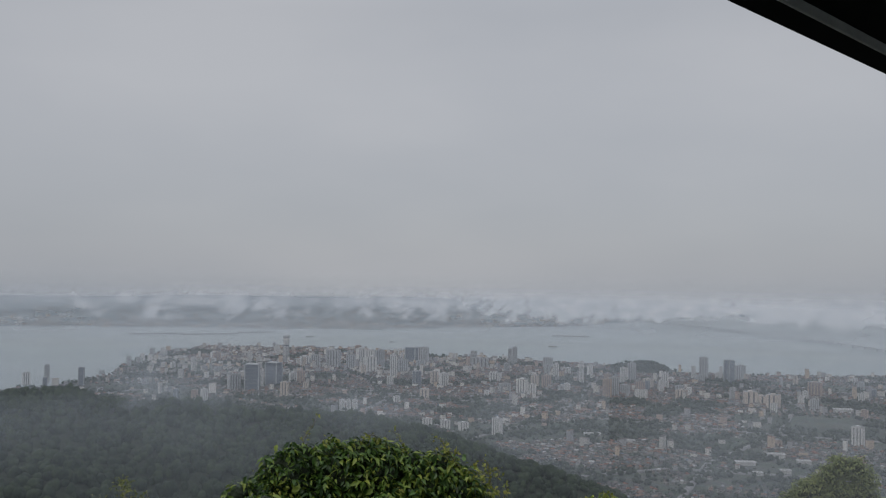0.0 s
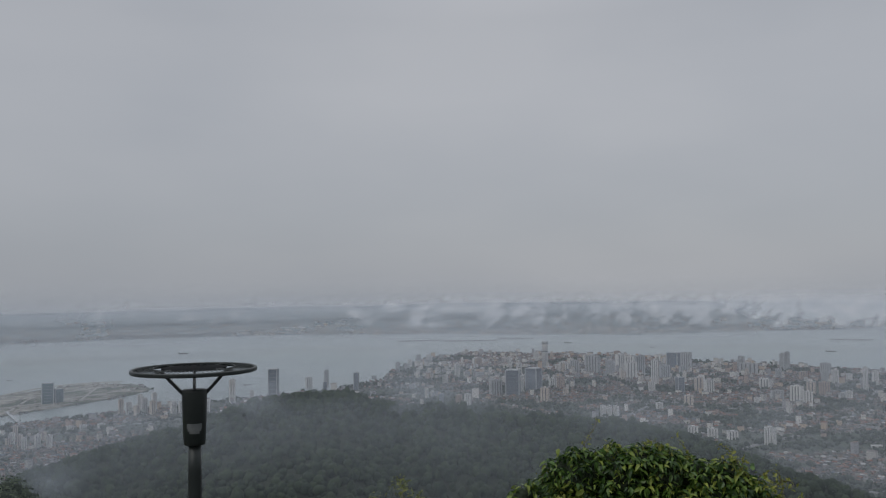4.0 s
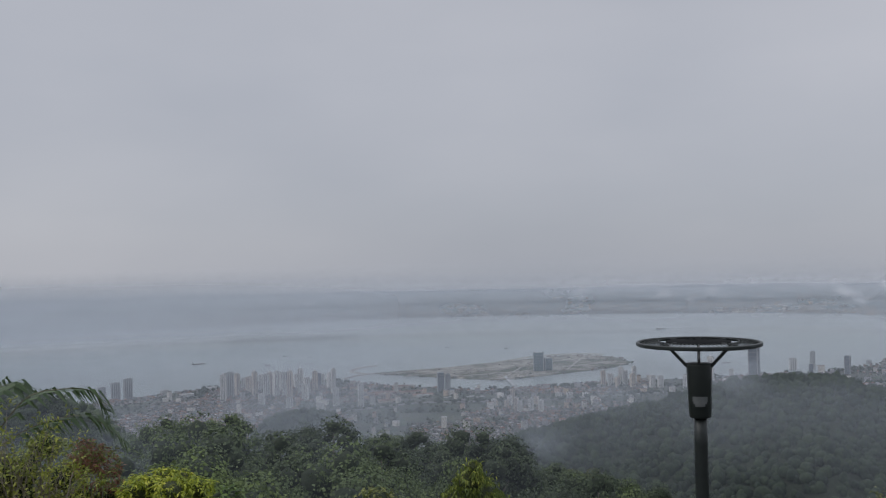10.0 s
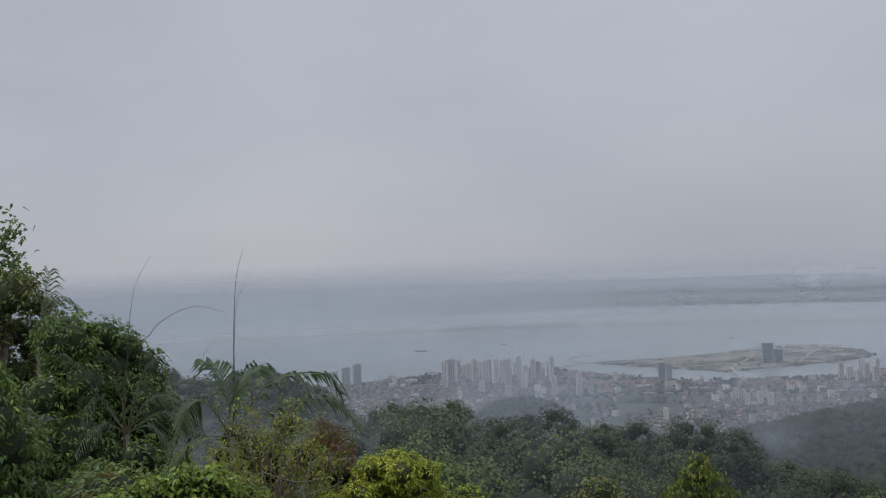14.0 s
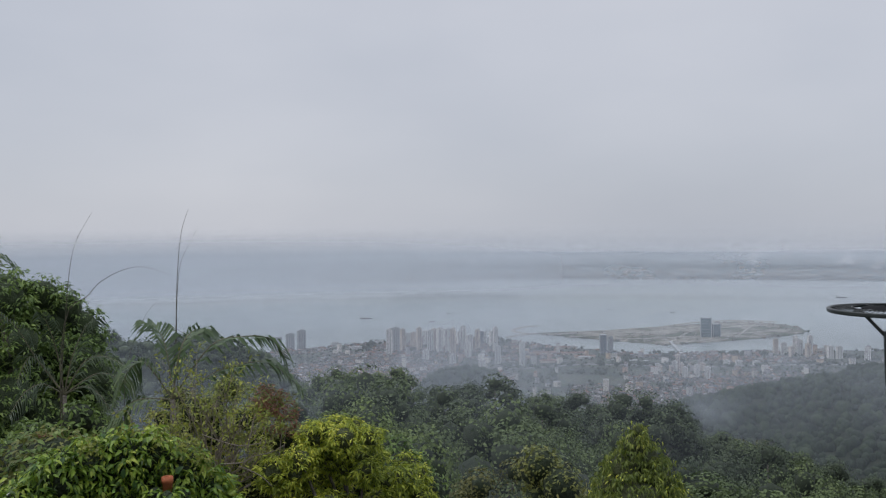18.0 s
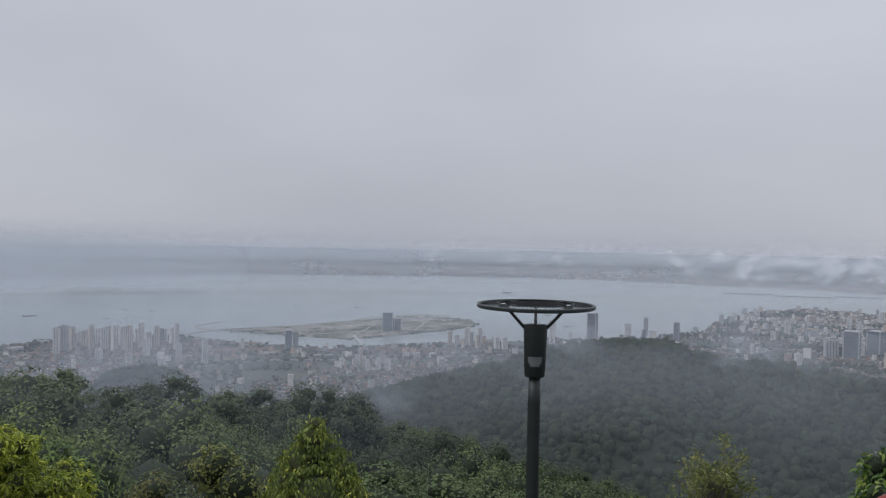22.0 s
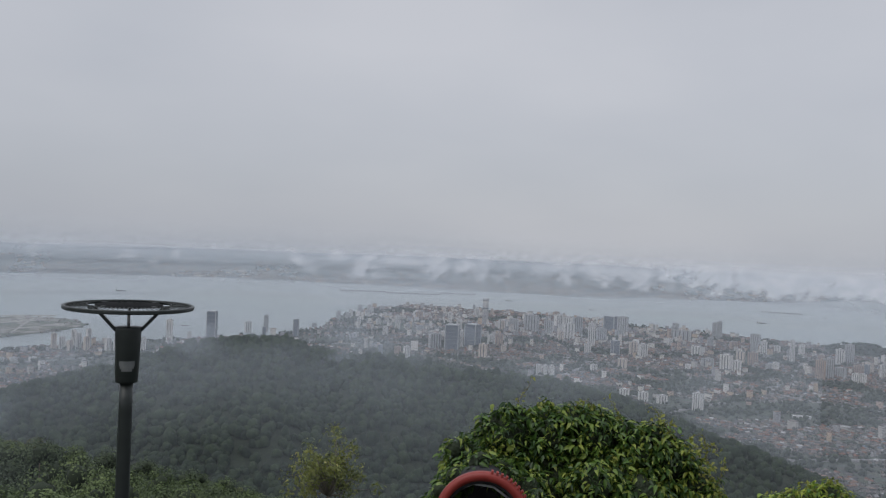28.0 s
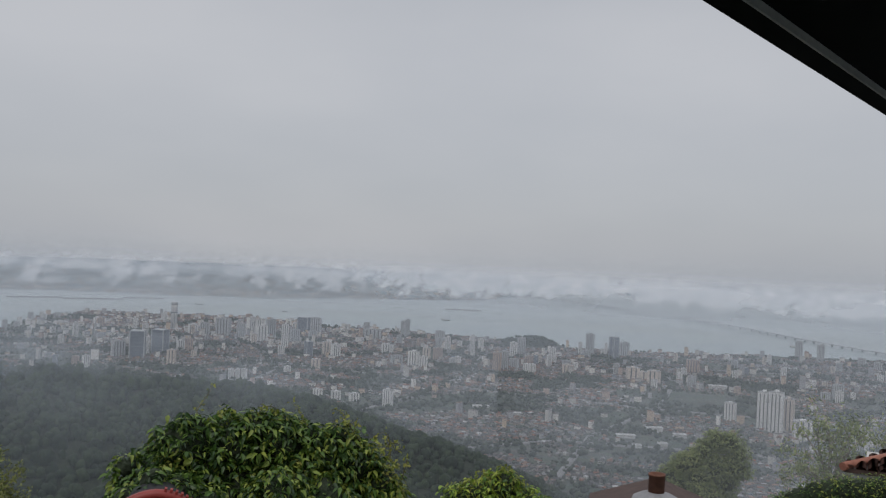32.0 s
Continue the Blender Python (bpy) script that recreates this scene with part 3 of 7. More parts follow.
HALL_PALE = surface("weathered_pale_roof_sheet", (0.34, 0.34, 0.34), (0.5, 0.5, 0.49), 0.2, 0.8, bump=0.05, source="World")
TERRACE_ROOF = surface("orange_brown_roof_tile", (0.2, 0.125, 0.1), (0.3, 0.19, 0.155), 0.3, 0.85, bump=0.05, source="World")

BOX_F = np.array([[0, 1, 5, 4], [1, 2, 6, 5], [2, 3, 7, 6], [3, 0, 4, 7], [4, 5, 6, 7]])


def house_field(name, x, y, z, w, d, h, turn, gable, walls, roofs, label):
    """Many houses as one sheet of real volumes: walls, and a pitched or flat roof of its own above them."""
    n = len(x)
    c, s = np.cos(turn), np.sin(turn)
    ux, uy = np.stack([c, s], -1), np.stack([-s, c], -1)
    corner = np.array([[-1, -1], [1, -1], [1, 1], [-1, 1]]) / 2.0
    plan = (ux[:, None] * (corner[:, 0] * w[:, None])[..., None] + uy[:, None] * (corner[:, 1] * d[:, None])[..., None]) + np.stack([x, y], -1)[:, None]
    base = np.concatenate([plan, np.repeat((z - 1.5)[:, None, None], 4, 1)], -1)
    top = np.concatenate([plan, np.repeat((z + h)[:, None, None], 4, 1)], -1)
    over = plan + (plan - np.stack([x, y], -1)[:, None]) * 0.12
    eave = np.concatenate([over, np.repeat((z + h)[:, None, None], 4, 1)], -1)
    ridge = np.stack([(over[:, 0] + over[:, 3]) / 2, (over[:, 1] + over[:, 2]) / 2], 1)
    rise = np.where(gable, 0.32 * d, 0.15)
    ridge3 = np.concatenate([ridge, np.repeat((z + h + rise)[:, None, None], 2, 1)], -1)
    low = eave - np.array([0, 0, 0.12])
    V = np.concatenate([base, top, low, eave, ridge3], 1).reshape(-1, 3)
    fw = BOX_F[:4]
    fr = np.array([[12, 13, 17, 16], [14, 15, 16, 17], [13, 14, 17, 17], [15, 12, 16, 16], [8, 9, 13, 12], [9, 10, 14, 13], [10, 11, 15, 14], [11, 8, 12, 15]])
    quads = np.concatenate([fw, fr[[0, 1, 4, 5, 6, 7]]])
    ends = np.array([[13, 14, 17], [15, 12, 16]])
    off = (np.arange(n) * 18)[:, None, None]
    Q, T = (quads[None] + off).reshape(-1, 4), (ends[None] + off).reshape(-1, 3)
    tri = [tuple(t) for t in T.tolist()]
    me = bpy.data.meshes.new(name)
    me.from_pydata(V.tolist(), [], [tuple(q) for q in Q.tolist()] + tri)
    me.materials.append(walls)
    me.materials.append(roofs)
    slot = np.concatenate([np.tile([0] * 4 + [1] * 6, n), np.ones(len(tri))]).astype(np.int32)
    me.polygons.foreach_set("material_index", slot)
    me.update()
    ob = new(name, me)
    return tagged(ob, label, "houses", kind="stuff")


def built_up(az, r):
    """Where houses stand: on the plain, dry, and outside the parks."""
    x, y = r * np.sin(np.radians(az)), r * np.cos(np.radians(az))
    park = wave(x, y, 47, 4) + 0.7 * wave(x, y, 19, 1)
    ok = dry(az, r) & dry(az, r + 9) & (height(az, r) < SEA + 3.2) & (park < np.where((az < -28) & (r < 1420), 0.85, np.where(r < 1500, 0.1, 0.36)))
    field = (np.abs(az + 43.6) < 2.3) & (r < 1212) & (r > 1120)
    field |= (np.abs(az - 26.5) < 2.2) & (np.abs(r - 1330) < 70)
    return ok & ~field & (road_gap(x, y) > 7.5) & ~inside(x, y, ISLE)


AVENUES = [[at(a, r) for a, r in way] for way in (
    ((-60, 1120), (-50, 1230), (-44, 1290), (-36, 1300), (-30, 1360), (-20, 1500), (-12, 1600), (-4, 1560), (6, 1380), (14, 1260), (24, 1210), (40, 1260)),
    ((-2, 900), (4, 1040), (9, 1200), (12, 1420), (13, 1700), (11, 2000)), ((18, 800), (20, 1000), (24, 1210), (25, 1500), (22, 1800)),
    ((-14, 2000), (-6, 1880), (3, 1780), (13, 1700), (24, 1680), (38, 1800)), ((-8, 1050), (-3, 1200), (0, 1400), (-1, 1660), (-4, 1950)), ((8, 860), (18, 960), (30, 980), (40, 960)))]


def road_gap(x, y):
    """How far a place lies from the nearest avenue."""
    best = np.full(np.shape(x), 1e6)
    for way in AVENUES:
        for p, q in zip(way, way[1:]):
            d = q - p
            t = np.clip(((x - p.x) * d.x + (y - p.y) * d.y) / (d.x ** 2 + d.y ** 2), 0, 1)
            best = np.minimum(best, np.hypot(x - p.x - t * d.x, y - p.y - t * d.y))
    return best


def districts():
    """House rows, district by district, each with its own street grid."""
    P = []
    for k in range(230):
        az0 = rng.uniform(-64, 42)
        r0 = math.sqrt(rng.uniform(700 ** 2, 2350 ** 2))
        c, a = at(az0, r0), rng.uniform(0, math.pi)
        size = rng.uniform(60, 130)
        near = r0 < 1100
        gx, gy = (rng.uniform(4.6, 6.5), rng.uniform(7.0, 10.0)) if not near else (rng.uniform(4.4, 6.0), rng.uniform(7.0, 9.5))
        u, v = np.meshgrid(np.arange(-size, size, gx), np.arange(-size, size, gy))
        u, v = u.ravel(), v.ravel()
        keep = (u ** 2 + v ** 2 < size ** 2) & (rng.random(len(u)) < 0.8)
        u, v = u[keep] + rng.normal(0, 0.35, keep.sum()), v[keep] + rng.normal(0, 0.4, keep.sum())
        X, Y = c.x + u * math.cos(a) - v * math.sin(a), c.y + u * math.sin(a) + v * math.cos(a)
        P.append(np.stack([X, Y, np.full(len(X), a) + rng.choice([0, math.pi / 2], len(X), p=[0.8, 0.2])], -1))
    P = np.concatenate(P)
    az, r = np.degrees(np.arctan2(P[:, 0], P[:, 1])), np.hypot(P[:, 0], P[:, 1])
    P = P[built_up(az, r) & (r > 640)]
    cell = {}
    for k, (x, y, a) in enumerate(P):
        cell.setdefault((int(x // 6.5), int(y // 6.5)), k)
    return P[sorted(cell.values())]


HOUSES = districts()
nh = len(HOUSES)
hx, hy, ha = HOUSES.T
hr = np.hypot(hx, hy)
hz = np.full(nh, SEA + 1.3)
shop = (np.degrees(np.arctan2(hx, hy)) < 3) & (hr > 1750)
house_field("town_houses", hx, hy, hz, rng.uniform(2.8, 5.2, nh) * np.where(shop, 1.15, 1.0), rng.uniform(2.6, 4.0, nh), rng.uniform(1.3, 2.8, nh) * np.where(shop, 1.6, 1.0), ha,
            rng.random(nh) < 0.72, HOUSE_WALL, HOUSE_ROOF, "low terraced town houses with grey and terracotta roofs")


def block_spots(count, az0, az1, r0, r1):
    az = rng.uniform(az0, az1, count * 3)
    r = np.sqrt(rng.uniform(r0 ** 2, r1 ** 2, count * 3))
    k = built_up(az, r)
    az, r = az[k][:count], r[k][:count]
    return r * np.sin(np.radians(az)), r * np.cos(np.radians(az))


bx, by = block_spots(750, -62, 40, 900, 2330)
b2x, b2y = block_spots(620, -14.5, 8, 1700, 2360)
bx, by = np.concatenate([bx, b2x]), np.concatenate([by, b2y])
nb = len(bx)
house_field("mid_rise_blocks", bx, by, np.full(nb, SEA + 1.3), rng.uniform(4, 11, nb), rng.uniform(3.5, 6, nb), rng.gamma(2.6, 2.1, nb) + 2.5, rng.uniform(0, math.pi, nb),
            rng.random(nb) < 0.12, BLOCK_WALL, HOUSE_ROOF, "mid-rise concrete blocks and shop buildings")


# towers: one of each kind, then copies
def ribbed_plan(w, d, ribs, depth):
    """A slab plan with shallow bays along both long sides."""
    pts = []
    step = w / (2 * ribs + 1)
    for side in (-1, 1):
        row = []
        for k in range(2 * ribs + 1):
            y = d / 2 - (depth if k % 2 else 0)
            row += [(-w / 2 + k * step, y), (-w / 2 + (k + 1) * step, y)]
        if side == -1:
            pts += [(x, -y) for x, y in row]
        else:
            pts += [(x, y) for x, y in reversed(row)]
    return pts


def prism_bm(plan, h, z=0.0, bm=None):
    bm = bm or bmesh.new()
    lo = [bm.verts.new((x, y, z)) for x, y in plan]
    hi = [bm.verts.new((x, y, z + h)) for x, y in plan]
    n = len(plan)
    for k in range(n):
        bm.faces.new((lo[k], lo[(k + 1) % n], hi[(k + 1) % n], hi[k]))
    bm.faces.new(hi)
    bm.faces.new(lo[::-1])
    bmesh.ops.recalc_face_normals(bm, faces=bm.faces[:])
    return bm


def tower(name, w, d, h, wall, label, ribs=3, glass=DARK_GLASS, crown=0.05, group="city towers"):
    e = thing(name, (0, 0, 0), label, "tower block", group)
    part("wall", prism_bm(ribbed_plan(w, d, ribs, 0.09 * d), h), wall, e)
    step = w / (2 * ribs + 1)
    for side in (-1, 1):
        for k in range(1, 2 * ribs + 1, 2):
            part("window_column", box_bm(step * 0.5, 0.06 * d, h * 0.93, -w / 2 + (k + 0.5) * step, side * (d / 2 - 0.085 * d), h * 0.03), glass, e)
    part("roof_parapet", prism_bm(ribbed_plan(w * 1.02, d * 1.02, ribs, 0.09 * d), h * 0.012, h), ROOF_GREY, e)
    part("lift_house", box_bm(w * 0.3, d * 0.5, h * crown, 0, 0, h * 1.012), wall, e)
    part("water_tank", box_bm(w * 0.12, d * 0.25, h * crown * 0.6, w * 0.3, 0, h * 1.012), ROOF_GREY, e)
    return e


def glass_tower(name, w, d, h, glass, label, frame_mat, group="city towers"):
    e = thing(name, (0, 0, 0), label, "tower block", group)
    part("curtain_wall", box_bm(w, d, h), glass, e)
    for k in range(1, 7):
        part("floor_band", box_bm(w * 1.015, d * 1.015, h * 0.006, 0, 0, h * k / 7), frame_mat, e)
    for sx in (-1, 1):
        for sy in (-1, 1):
            part("corner_post", box_bm(w * 0.07, d * 0.07, h * 1.01, sx * w * 0.48, sy * d * 0.48, 0), frame_mat, e)
    part("roof_crown", box_bm(w * 0.8, d * 0.8, h * 0.03, 0, 0, h), frame_mat, e)
    return e


H0 = 20.0
KINDS = [
    tower("apartment_tower", 7.5, 5.0, H0, TOWER_WHITE, "white ribbed apartment tower standing on the plain", 3),
    tower("apartment_tower", 6.0, 5.5, H0, TOWER_CREAM, "cream apartment tower with dark window columns", 2),
    tower("apartment_tower", 12.0, 4.5, H0, TOWER_GREY, "grey concrete slab block with window columns", 4),
    tower("apartment_tower", 11.0, 4.5, H0, TOWER_BROWN, "brown slab block of flats among low houses", 4),
    glass_tower("office_tower", 7.0, 6.0, H0, SLATE_GLASS, "slate-grey glazed office tower near the shore", TOWER_GREY),
    glass_tower("office_tower", 9.0, 7.0, H0, TEAL_GLASS, "teal glass tower with pale corner posts", TOWER_GREY),
]


def put_tower(kind, az, r, h, wide=1.0, turn=None):
    p = at(az, r, max(float(height(az, r)), SEA + 1.0) - 0.2)
    turn = rng.uniform(-35, 35) if turn is None else turn
    m = pose(p.x, p.y, p.z, 0, 0, -az + turn) @ Matrix.Diagonal((wide, wide, h / H0, 1))
    copy_thing(KINDS[kind], m)


def put_seen(kind, az, r, el, wide=1.0, turn=None):
    """A tower whose top shows at the height angle el."""
    put_tower(kind, az, r, 200 + r * EL(radians(el)), wide, turn)


for k, (az, r) in enumerate(((-52.6, 1400), (-38.2, 1270), (1.9, 1990), (13.9, 1650), (-20.3, 1600), (-36.45, 1650))):
    p = at(az, r, SEA + 1.0)
    KINDS[k].matrix_world = pose(p.x, p.y, p.z, 0, 0, -az)

# towers by district: kind, heading, distance, height angle of the top, width
WEST_TOWERS = (
    (4, -23.49, 1570, -5.55, 2.2), (4, -18.33, 1640, -5.9, 1.3), (0, -26, 1500, -6.1, 1.2), (5, -36.5, 1640, -5.78, 2.1), (5, -35.95, 1650, -6.15, 1.6), (4, -42.75, 1405, -6.95, 1.5), (2, -42.3, 1412, -7.05, 0.7), (0, -47.85, 1270, -7.45, 1), (0, -13.9, 2050, -5.3, 0.9), (2, -15.1, 2000, -5.4, 1),
    (0, -21.3, 1680, -6.1, 1.6), (2, -20.2, 1690, -5.7, 0.7), (2, -17.2, 1800, -6.1, 0.8), (2, -15.7, 1950, -5.3, 0.8), (2, -15.1, 1960, -5.8, 0.7), (0, -24.8, 1520, -6.8, 0.8), (0, -31.4, 1440, -6.75, 0.9), (0, -30.6, 1450, -6.7, 0.9))
QUAY_TOWERS = (
    (0, 2.6, 1150, -9.25, 1.6), (0, 3.75, 1146, -9.35, 1.6), (0, 4.9, 1140, -9.45, 1.6), (4, -8.4, 1525, -5.9, 3.34), (4, -7.1, 1590, -5.8, 3.24), (2, -9.5, 1525, -6.5, 1.74), (2, -3.4, 1853, -5, 2.45), (2, -4.5, 1853, -5.3, 1.52), (0, -5.2, 1884, -5.4, 2.48), (0, -1.7, 1884, -4.9, 2.2),
    (0, -1.1, 1823, -5, 2.26), (2, -0.5, 1853, -5, 1.69), (0, -1, 1765, -5.4, 2.71), (0, 0.4, 1685, -5.3, 1.72), (4, 1.6, 1984, -4.8, 3.73), (2, 2.3, 1949, -4.8, 1.87), (4, 1.9, 1567, -6.3, 1.72), (0, 3.6, 1567, -6.4, 1.95), (1, 2.4, 1409, -7.4, 2.19), (0, -2.8, 1294, -8.1, 1.04),
    (0, -2.4, 1294, -8.1, 0.85), (0, -2, 1294, -8.1, 0.95), (0, -5.9, 1636, -6.4, 1.67), (2, -2.3, 1823, -5.3, 1.5), (3, -5.4, 1613, -6.3, 1.2), (0, -7.8, 1567, -6.2, 0.69), (1, -6.4, 1445, -7, 1.98), (2, 1, 1765, -5.6, 1.61), (1, 3, 1590, -6.3, 2.18), (0, 0.2, 1590, -6.6, 1.51))
MIDTOWN_TOWERS = (
    (0, 7.05, 1111, -9.15, 1.5), (2, 7.8, 1984, -4.8, 0.71), (2, 8.1, 1984, -4.7, 0.89), (2, 10.2, 1916, -5.3, 1.64), (0, 10.7, 1765, -5.7, 1.53), (0, 12.3, 1660, -5.5, 1.08), (0, 12.9, 1738, -5.7, 0.5), (2, 15.4, 1738, -5.5, 1.25), (0, 14.9, 1711, -5.8, 1.73), (3, 13.9, 1484, -6.5, 1.24),
    (2, 14.3, 1504, -6.4, 1.29), (1, 16.4, 1613, -6.4, 2.32), (0, 8.6, 1484, -6.7, 2.24), (0, 9.2, 1484, -7, 1.82), (1, 9.4, 1590, -6.4, 2.15), (3, 10.1, 1590, -6.4, 1.48), (2, 7.5, 1504, -7, 1.56), (0, 6.9, 1660, -6.3, 2.63), (2, 5.9, 1884, -5.4, 2.97), (0, 15.8, 1484, -7.1, 1.39),
    (0, 16.2, 1484, -7.1, 1.07))
EAST_TOWERS = (
    (0, 28.3, 1180, -8.55, 1.7), (0, 30.2, 1140, -7.75, 2), (0, 30.9, 1130, -7.7, 2), (1, 31.6, 1150, -8, 1.9), (0, 32.4, 1090, -9.2, 2.6), (0, 35.5, 1080, -9.2, 2.2), (2, 32, 2050, -4.6, 1.3), (2, 33.2, 2040, -4.7, 1.2), (3, 26, 1640, -6.15, 2), (0, 17.4, 1660, -6, 1.55),
    (2, 19.7, 1823, -5, 1.39), (4, 21, 1793, -5.1, 1.18), (4, 21.3, 1765, -5.1, 1.5), (0, 20.7, 1823, -5.5, 0.79), (2, 21.8, 1823, -5.4, 1.72), (1, 22.4, 1484, -6.9, 3.21), (1, 23, 1484, -7.1, 2.94), (1, 23.7, 1464, -7, 2.9), (1, 18.4, 1504, -7, 2.44))
for k, az, r, el, wide in WEST_TOWERS + QUAY_TOWERS + MIDTOWN_TOWERS + EAST_TOWERS:
    put_seen(k, az, r, el, wide)
# waterfront towers of the northern suburb
for k in range(22):
    az = -56.4 + 6.9 * (k + rng.uniform(-0.4, 0.4)) / 21
    put_seen(int(rng.choice([0, 1, 2, 4], p=[0.58, 0.3, 0.08, 0.04])), az, rng.uniform(1380, 1520), -6.75 + rng.uniform(-0.35, 0.35), rng.uniform(0.9, 1.35))
for az, r, el in ((-52.3, 1290, -8.2), (-50.4, 1240, -8.6), (-49.4, 1290, -7.7), (-54.0, 1330, -7.9), (-51.3, 1350, -7.4), (-61.9, 1480, -6.5), (-62.6, 1480, -6.7), (-63.4, 1470, -6.9)):
    put_seen(0 if az > -60 else 2, az, r, el, 1.15)
# rows of slabs
for k in range(8):
    put_seen(0 if k % 3 else 1, -42.45 + 0.33 * k, 1335 + 4 * (k % 2), -8.5 + 0.04 * (k % 3), 0.9, 10)
for k in range(11):
    put_seen(1 if k % 2 else 0, -39.5 + 0.3 * k + rng.uniform(-0.1, 0.1), 1180 + 150 * rng.random(), -8.35 - 0.5 * rng.random(), 0.85)
for k in range(5):
    put_seen(0 if k % 2 else 1, -32.5 + 0.45 * k, 1430 + 20 * (k % 2), -6.95 - 0.2 * (k % 3), 1.15)
for az in (-35.3, -34.6, -33.6):
    put_seen(0, az, 1330, -8.3, 1.2)
for az in (-29.5, -29.0, -27.5):
    put_seen(0, az, 1430, -7.25, 1.1)
# towers scattered over the town
count = 0
while count < 110:
    az, r = rng.uniform(-16, 41), math.sqrt(rng.uniform(1330 ** 2, 2280 ** 2))
    dense = 1.0 if (az < 9 and r > 1750) or (az > 9 and 1400 < r < 1900) else 0.3
    if rng.random() > dense or not built_up(az, r):
        continue
    put_tower(int(rng.choice([0, 1, 2, 3, 4], p=[0.4, 0.2, 0.22, 0.1, 0.08])), az, r, rng.gamma(4, 2.4) + 6, rng.uniform(0.8, 1.4))
    count += 1


def round_tower():
    """The tallest tower: a many-sided shaft on a broad podium."""
    p = at(-6.35, 1950, SEA + 1.0)
    e = thing("office_tower", p, "tall pale many-sided office tower on a broad podium", "skyscraper")
    part("shaft", lathe_bm([(6.4, 0), (6.4, 54), (6.2, 54.3)], 12), TOWER_WHITE, e)
    for k in range(12):
        a = radians(30 * k + 15)
        part("window_column", box_bm(0.9, 0.9, 48, 6.0 * math.cos(a), 6.0 * math.sin(a), 3), SLATE_GLASS, e)
    part("sky_lobby", lathe_bm([(6.7, 38), (6.7, 40)], 12), SLATE_GLASS, e)
    part("crown", lathe_bm([(6.9, 54.3), (6.9, 61), (5.4, 61.2)], 12), TOWER_GREY, e, "grey louvred crown")
    part("podium", box_bm(30, 24, 6), TOWER_GREY, e)


round_tower()


# ---------------------------------------------------------------- ships, bridge, harbour
HULL = surface("ship_hull_paint", (0.05, 0.055, 0.06), (0.09, 0.08, 0.08), 0.2, 0.6, source="World")
DECK = surface("ship_deck", (0.25, 0.2, 0.18), (0.4, 0.36, 0.33), 0.3, 0.7, source="World")


def ship():
    e = thing("cargo_ship", (0, 0, SEA), "dark low cargo ship lying at anchor on the strait", "ship", "ships at anchor")
    plan = [(-13, -2), (9, -2), (14, 0), (9, 2), (-13, 2)]
    part("hull", prism_bm(plan, 2.2, -0.4), HULL, e)
    part("deck", prism_bm([(x * 0.97, y * 0.85) for x, y in plan], 0.2, 1.8), DECK, e)
    part("bridge_house", box_bm(2.6, 3.2, 3.2, -10.5, 0, 1.9), TOWER_WHITE, e)
    part("funnel", box_bm(0.9, 0.9, 1.3, -11.6, 0, 5.1), HULL, e)
    for x in (-5, 0.5, 6):
        part("hatch", box_bm(3.6, 2.6, 0.6, x, 0, 1.95), DECK, e)
    return e


first = ship()
SHIPS = ((-28.9, 2620, 1.25, 6), (-0.9 - 4.0, 2740, 0.9, 0), (-0.9 + 1.2, 2560, 0.55, 12), (10.5, 2480, 0.95, -4), (-57.8, 1960, 1.0, 3), (-52.5, 2050, 0.5, 20), (-53.6, 1880, 0.5, 0),
         (-42.3, 2140, 0.45, 0), (-38.5, 2090, 0.45, 10), (-26.3, 2000, 0.6, 0), (-25.1, 1780, 0.5, 8), (14.0, 2840, 0.55, 5), (31.8, 2320, 1.0, 2), (-51.0, 2010, 0.4, 0))
for k, (az, r, s, turn) in enumerate(SHIPS):
    p = at(az, r, SEA)
    m = pose(p.x, p.y, p.z, 0, 0, -az + turn)
    if k == 0:
        first.matrix_world = m
    else:
        copy_thing(first, m @ Matrix.Diagonal((s, s, s, 1)))


def sea_bridge():
    """The long low bridge that bends out over the strait, with its cable-stayed span."""
    e = thing("sea_bridge", (0, 0, SEA), "long low grey bridge on piers across the strait", "bridge")
    track = [at(40, 2150), at(35.4, 2335), at(32.3, 2500), at(29.3, 2746), at(25.7, 3040), at(22.2, 3310), at(19.1, 3640), at(15.9, 3950)]
    bm = bmesh.new()
    pts = []
    for p, q in zip(track, track[1:]):
        for k in range(12):
            pts.append(p.lerp(q, k / 12))
    pts.append(track[-1])
    left, right = [], []
    for k, p in enumerate(pts):
        d = (pts[min(k + 1, len(pts) - 1)] - pts[max(k - 1, 0)]).normalized()
        s = Vector((d.y, -d.x, 0)) * 4.5
        left.append([bm.verts.new(p + s + Vector((0, 0, z))) for z in (5.5, 8)])
        right.append([bm.verts.new(p - s + Vector((0, 0, z))) for z in (5.5, 8)])
    for k in range(len(pts) - 1):
        a, b, c, d = left[k], left[k + 1], right[k], right[k + 1]
        for f in ((a[0], b[0], b[1], a[1]), (c[0], c[1], d[1], d[0]), (a[1], b[1], d[1], c[1]), (a[0], c[0], d[0], b[0])):
            bm.faces.new(f)
    part("deck", bm, TOWER_GREY, e)
    for p in pts[::2]:
        ob = part("pier", box_bm(2.0, 6.0, 8.0, p.x, p.y, -2.4), TOWER_GREY, e)
    for az, r in ((25.5, 3056), (26.6, 2966)):
        p = at(az, r)
        for s in (-1, 1):
            part("pylon", box_bm(3.0, 3.0, 26, p.x + 4.8 * s, p.y, -2), TOWER_GREY, e)


sea_bridge()


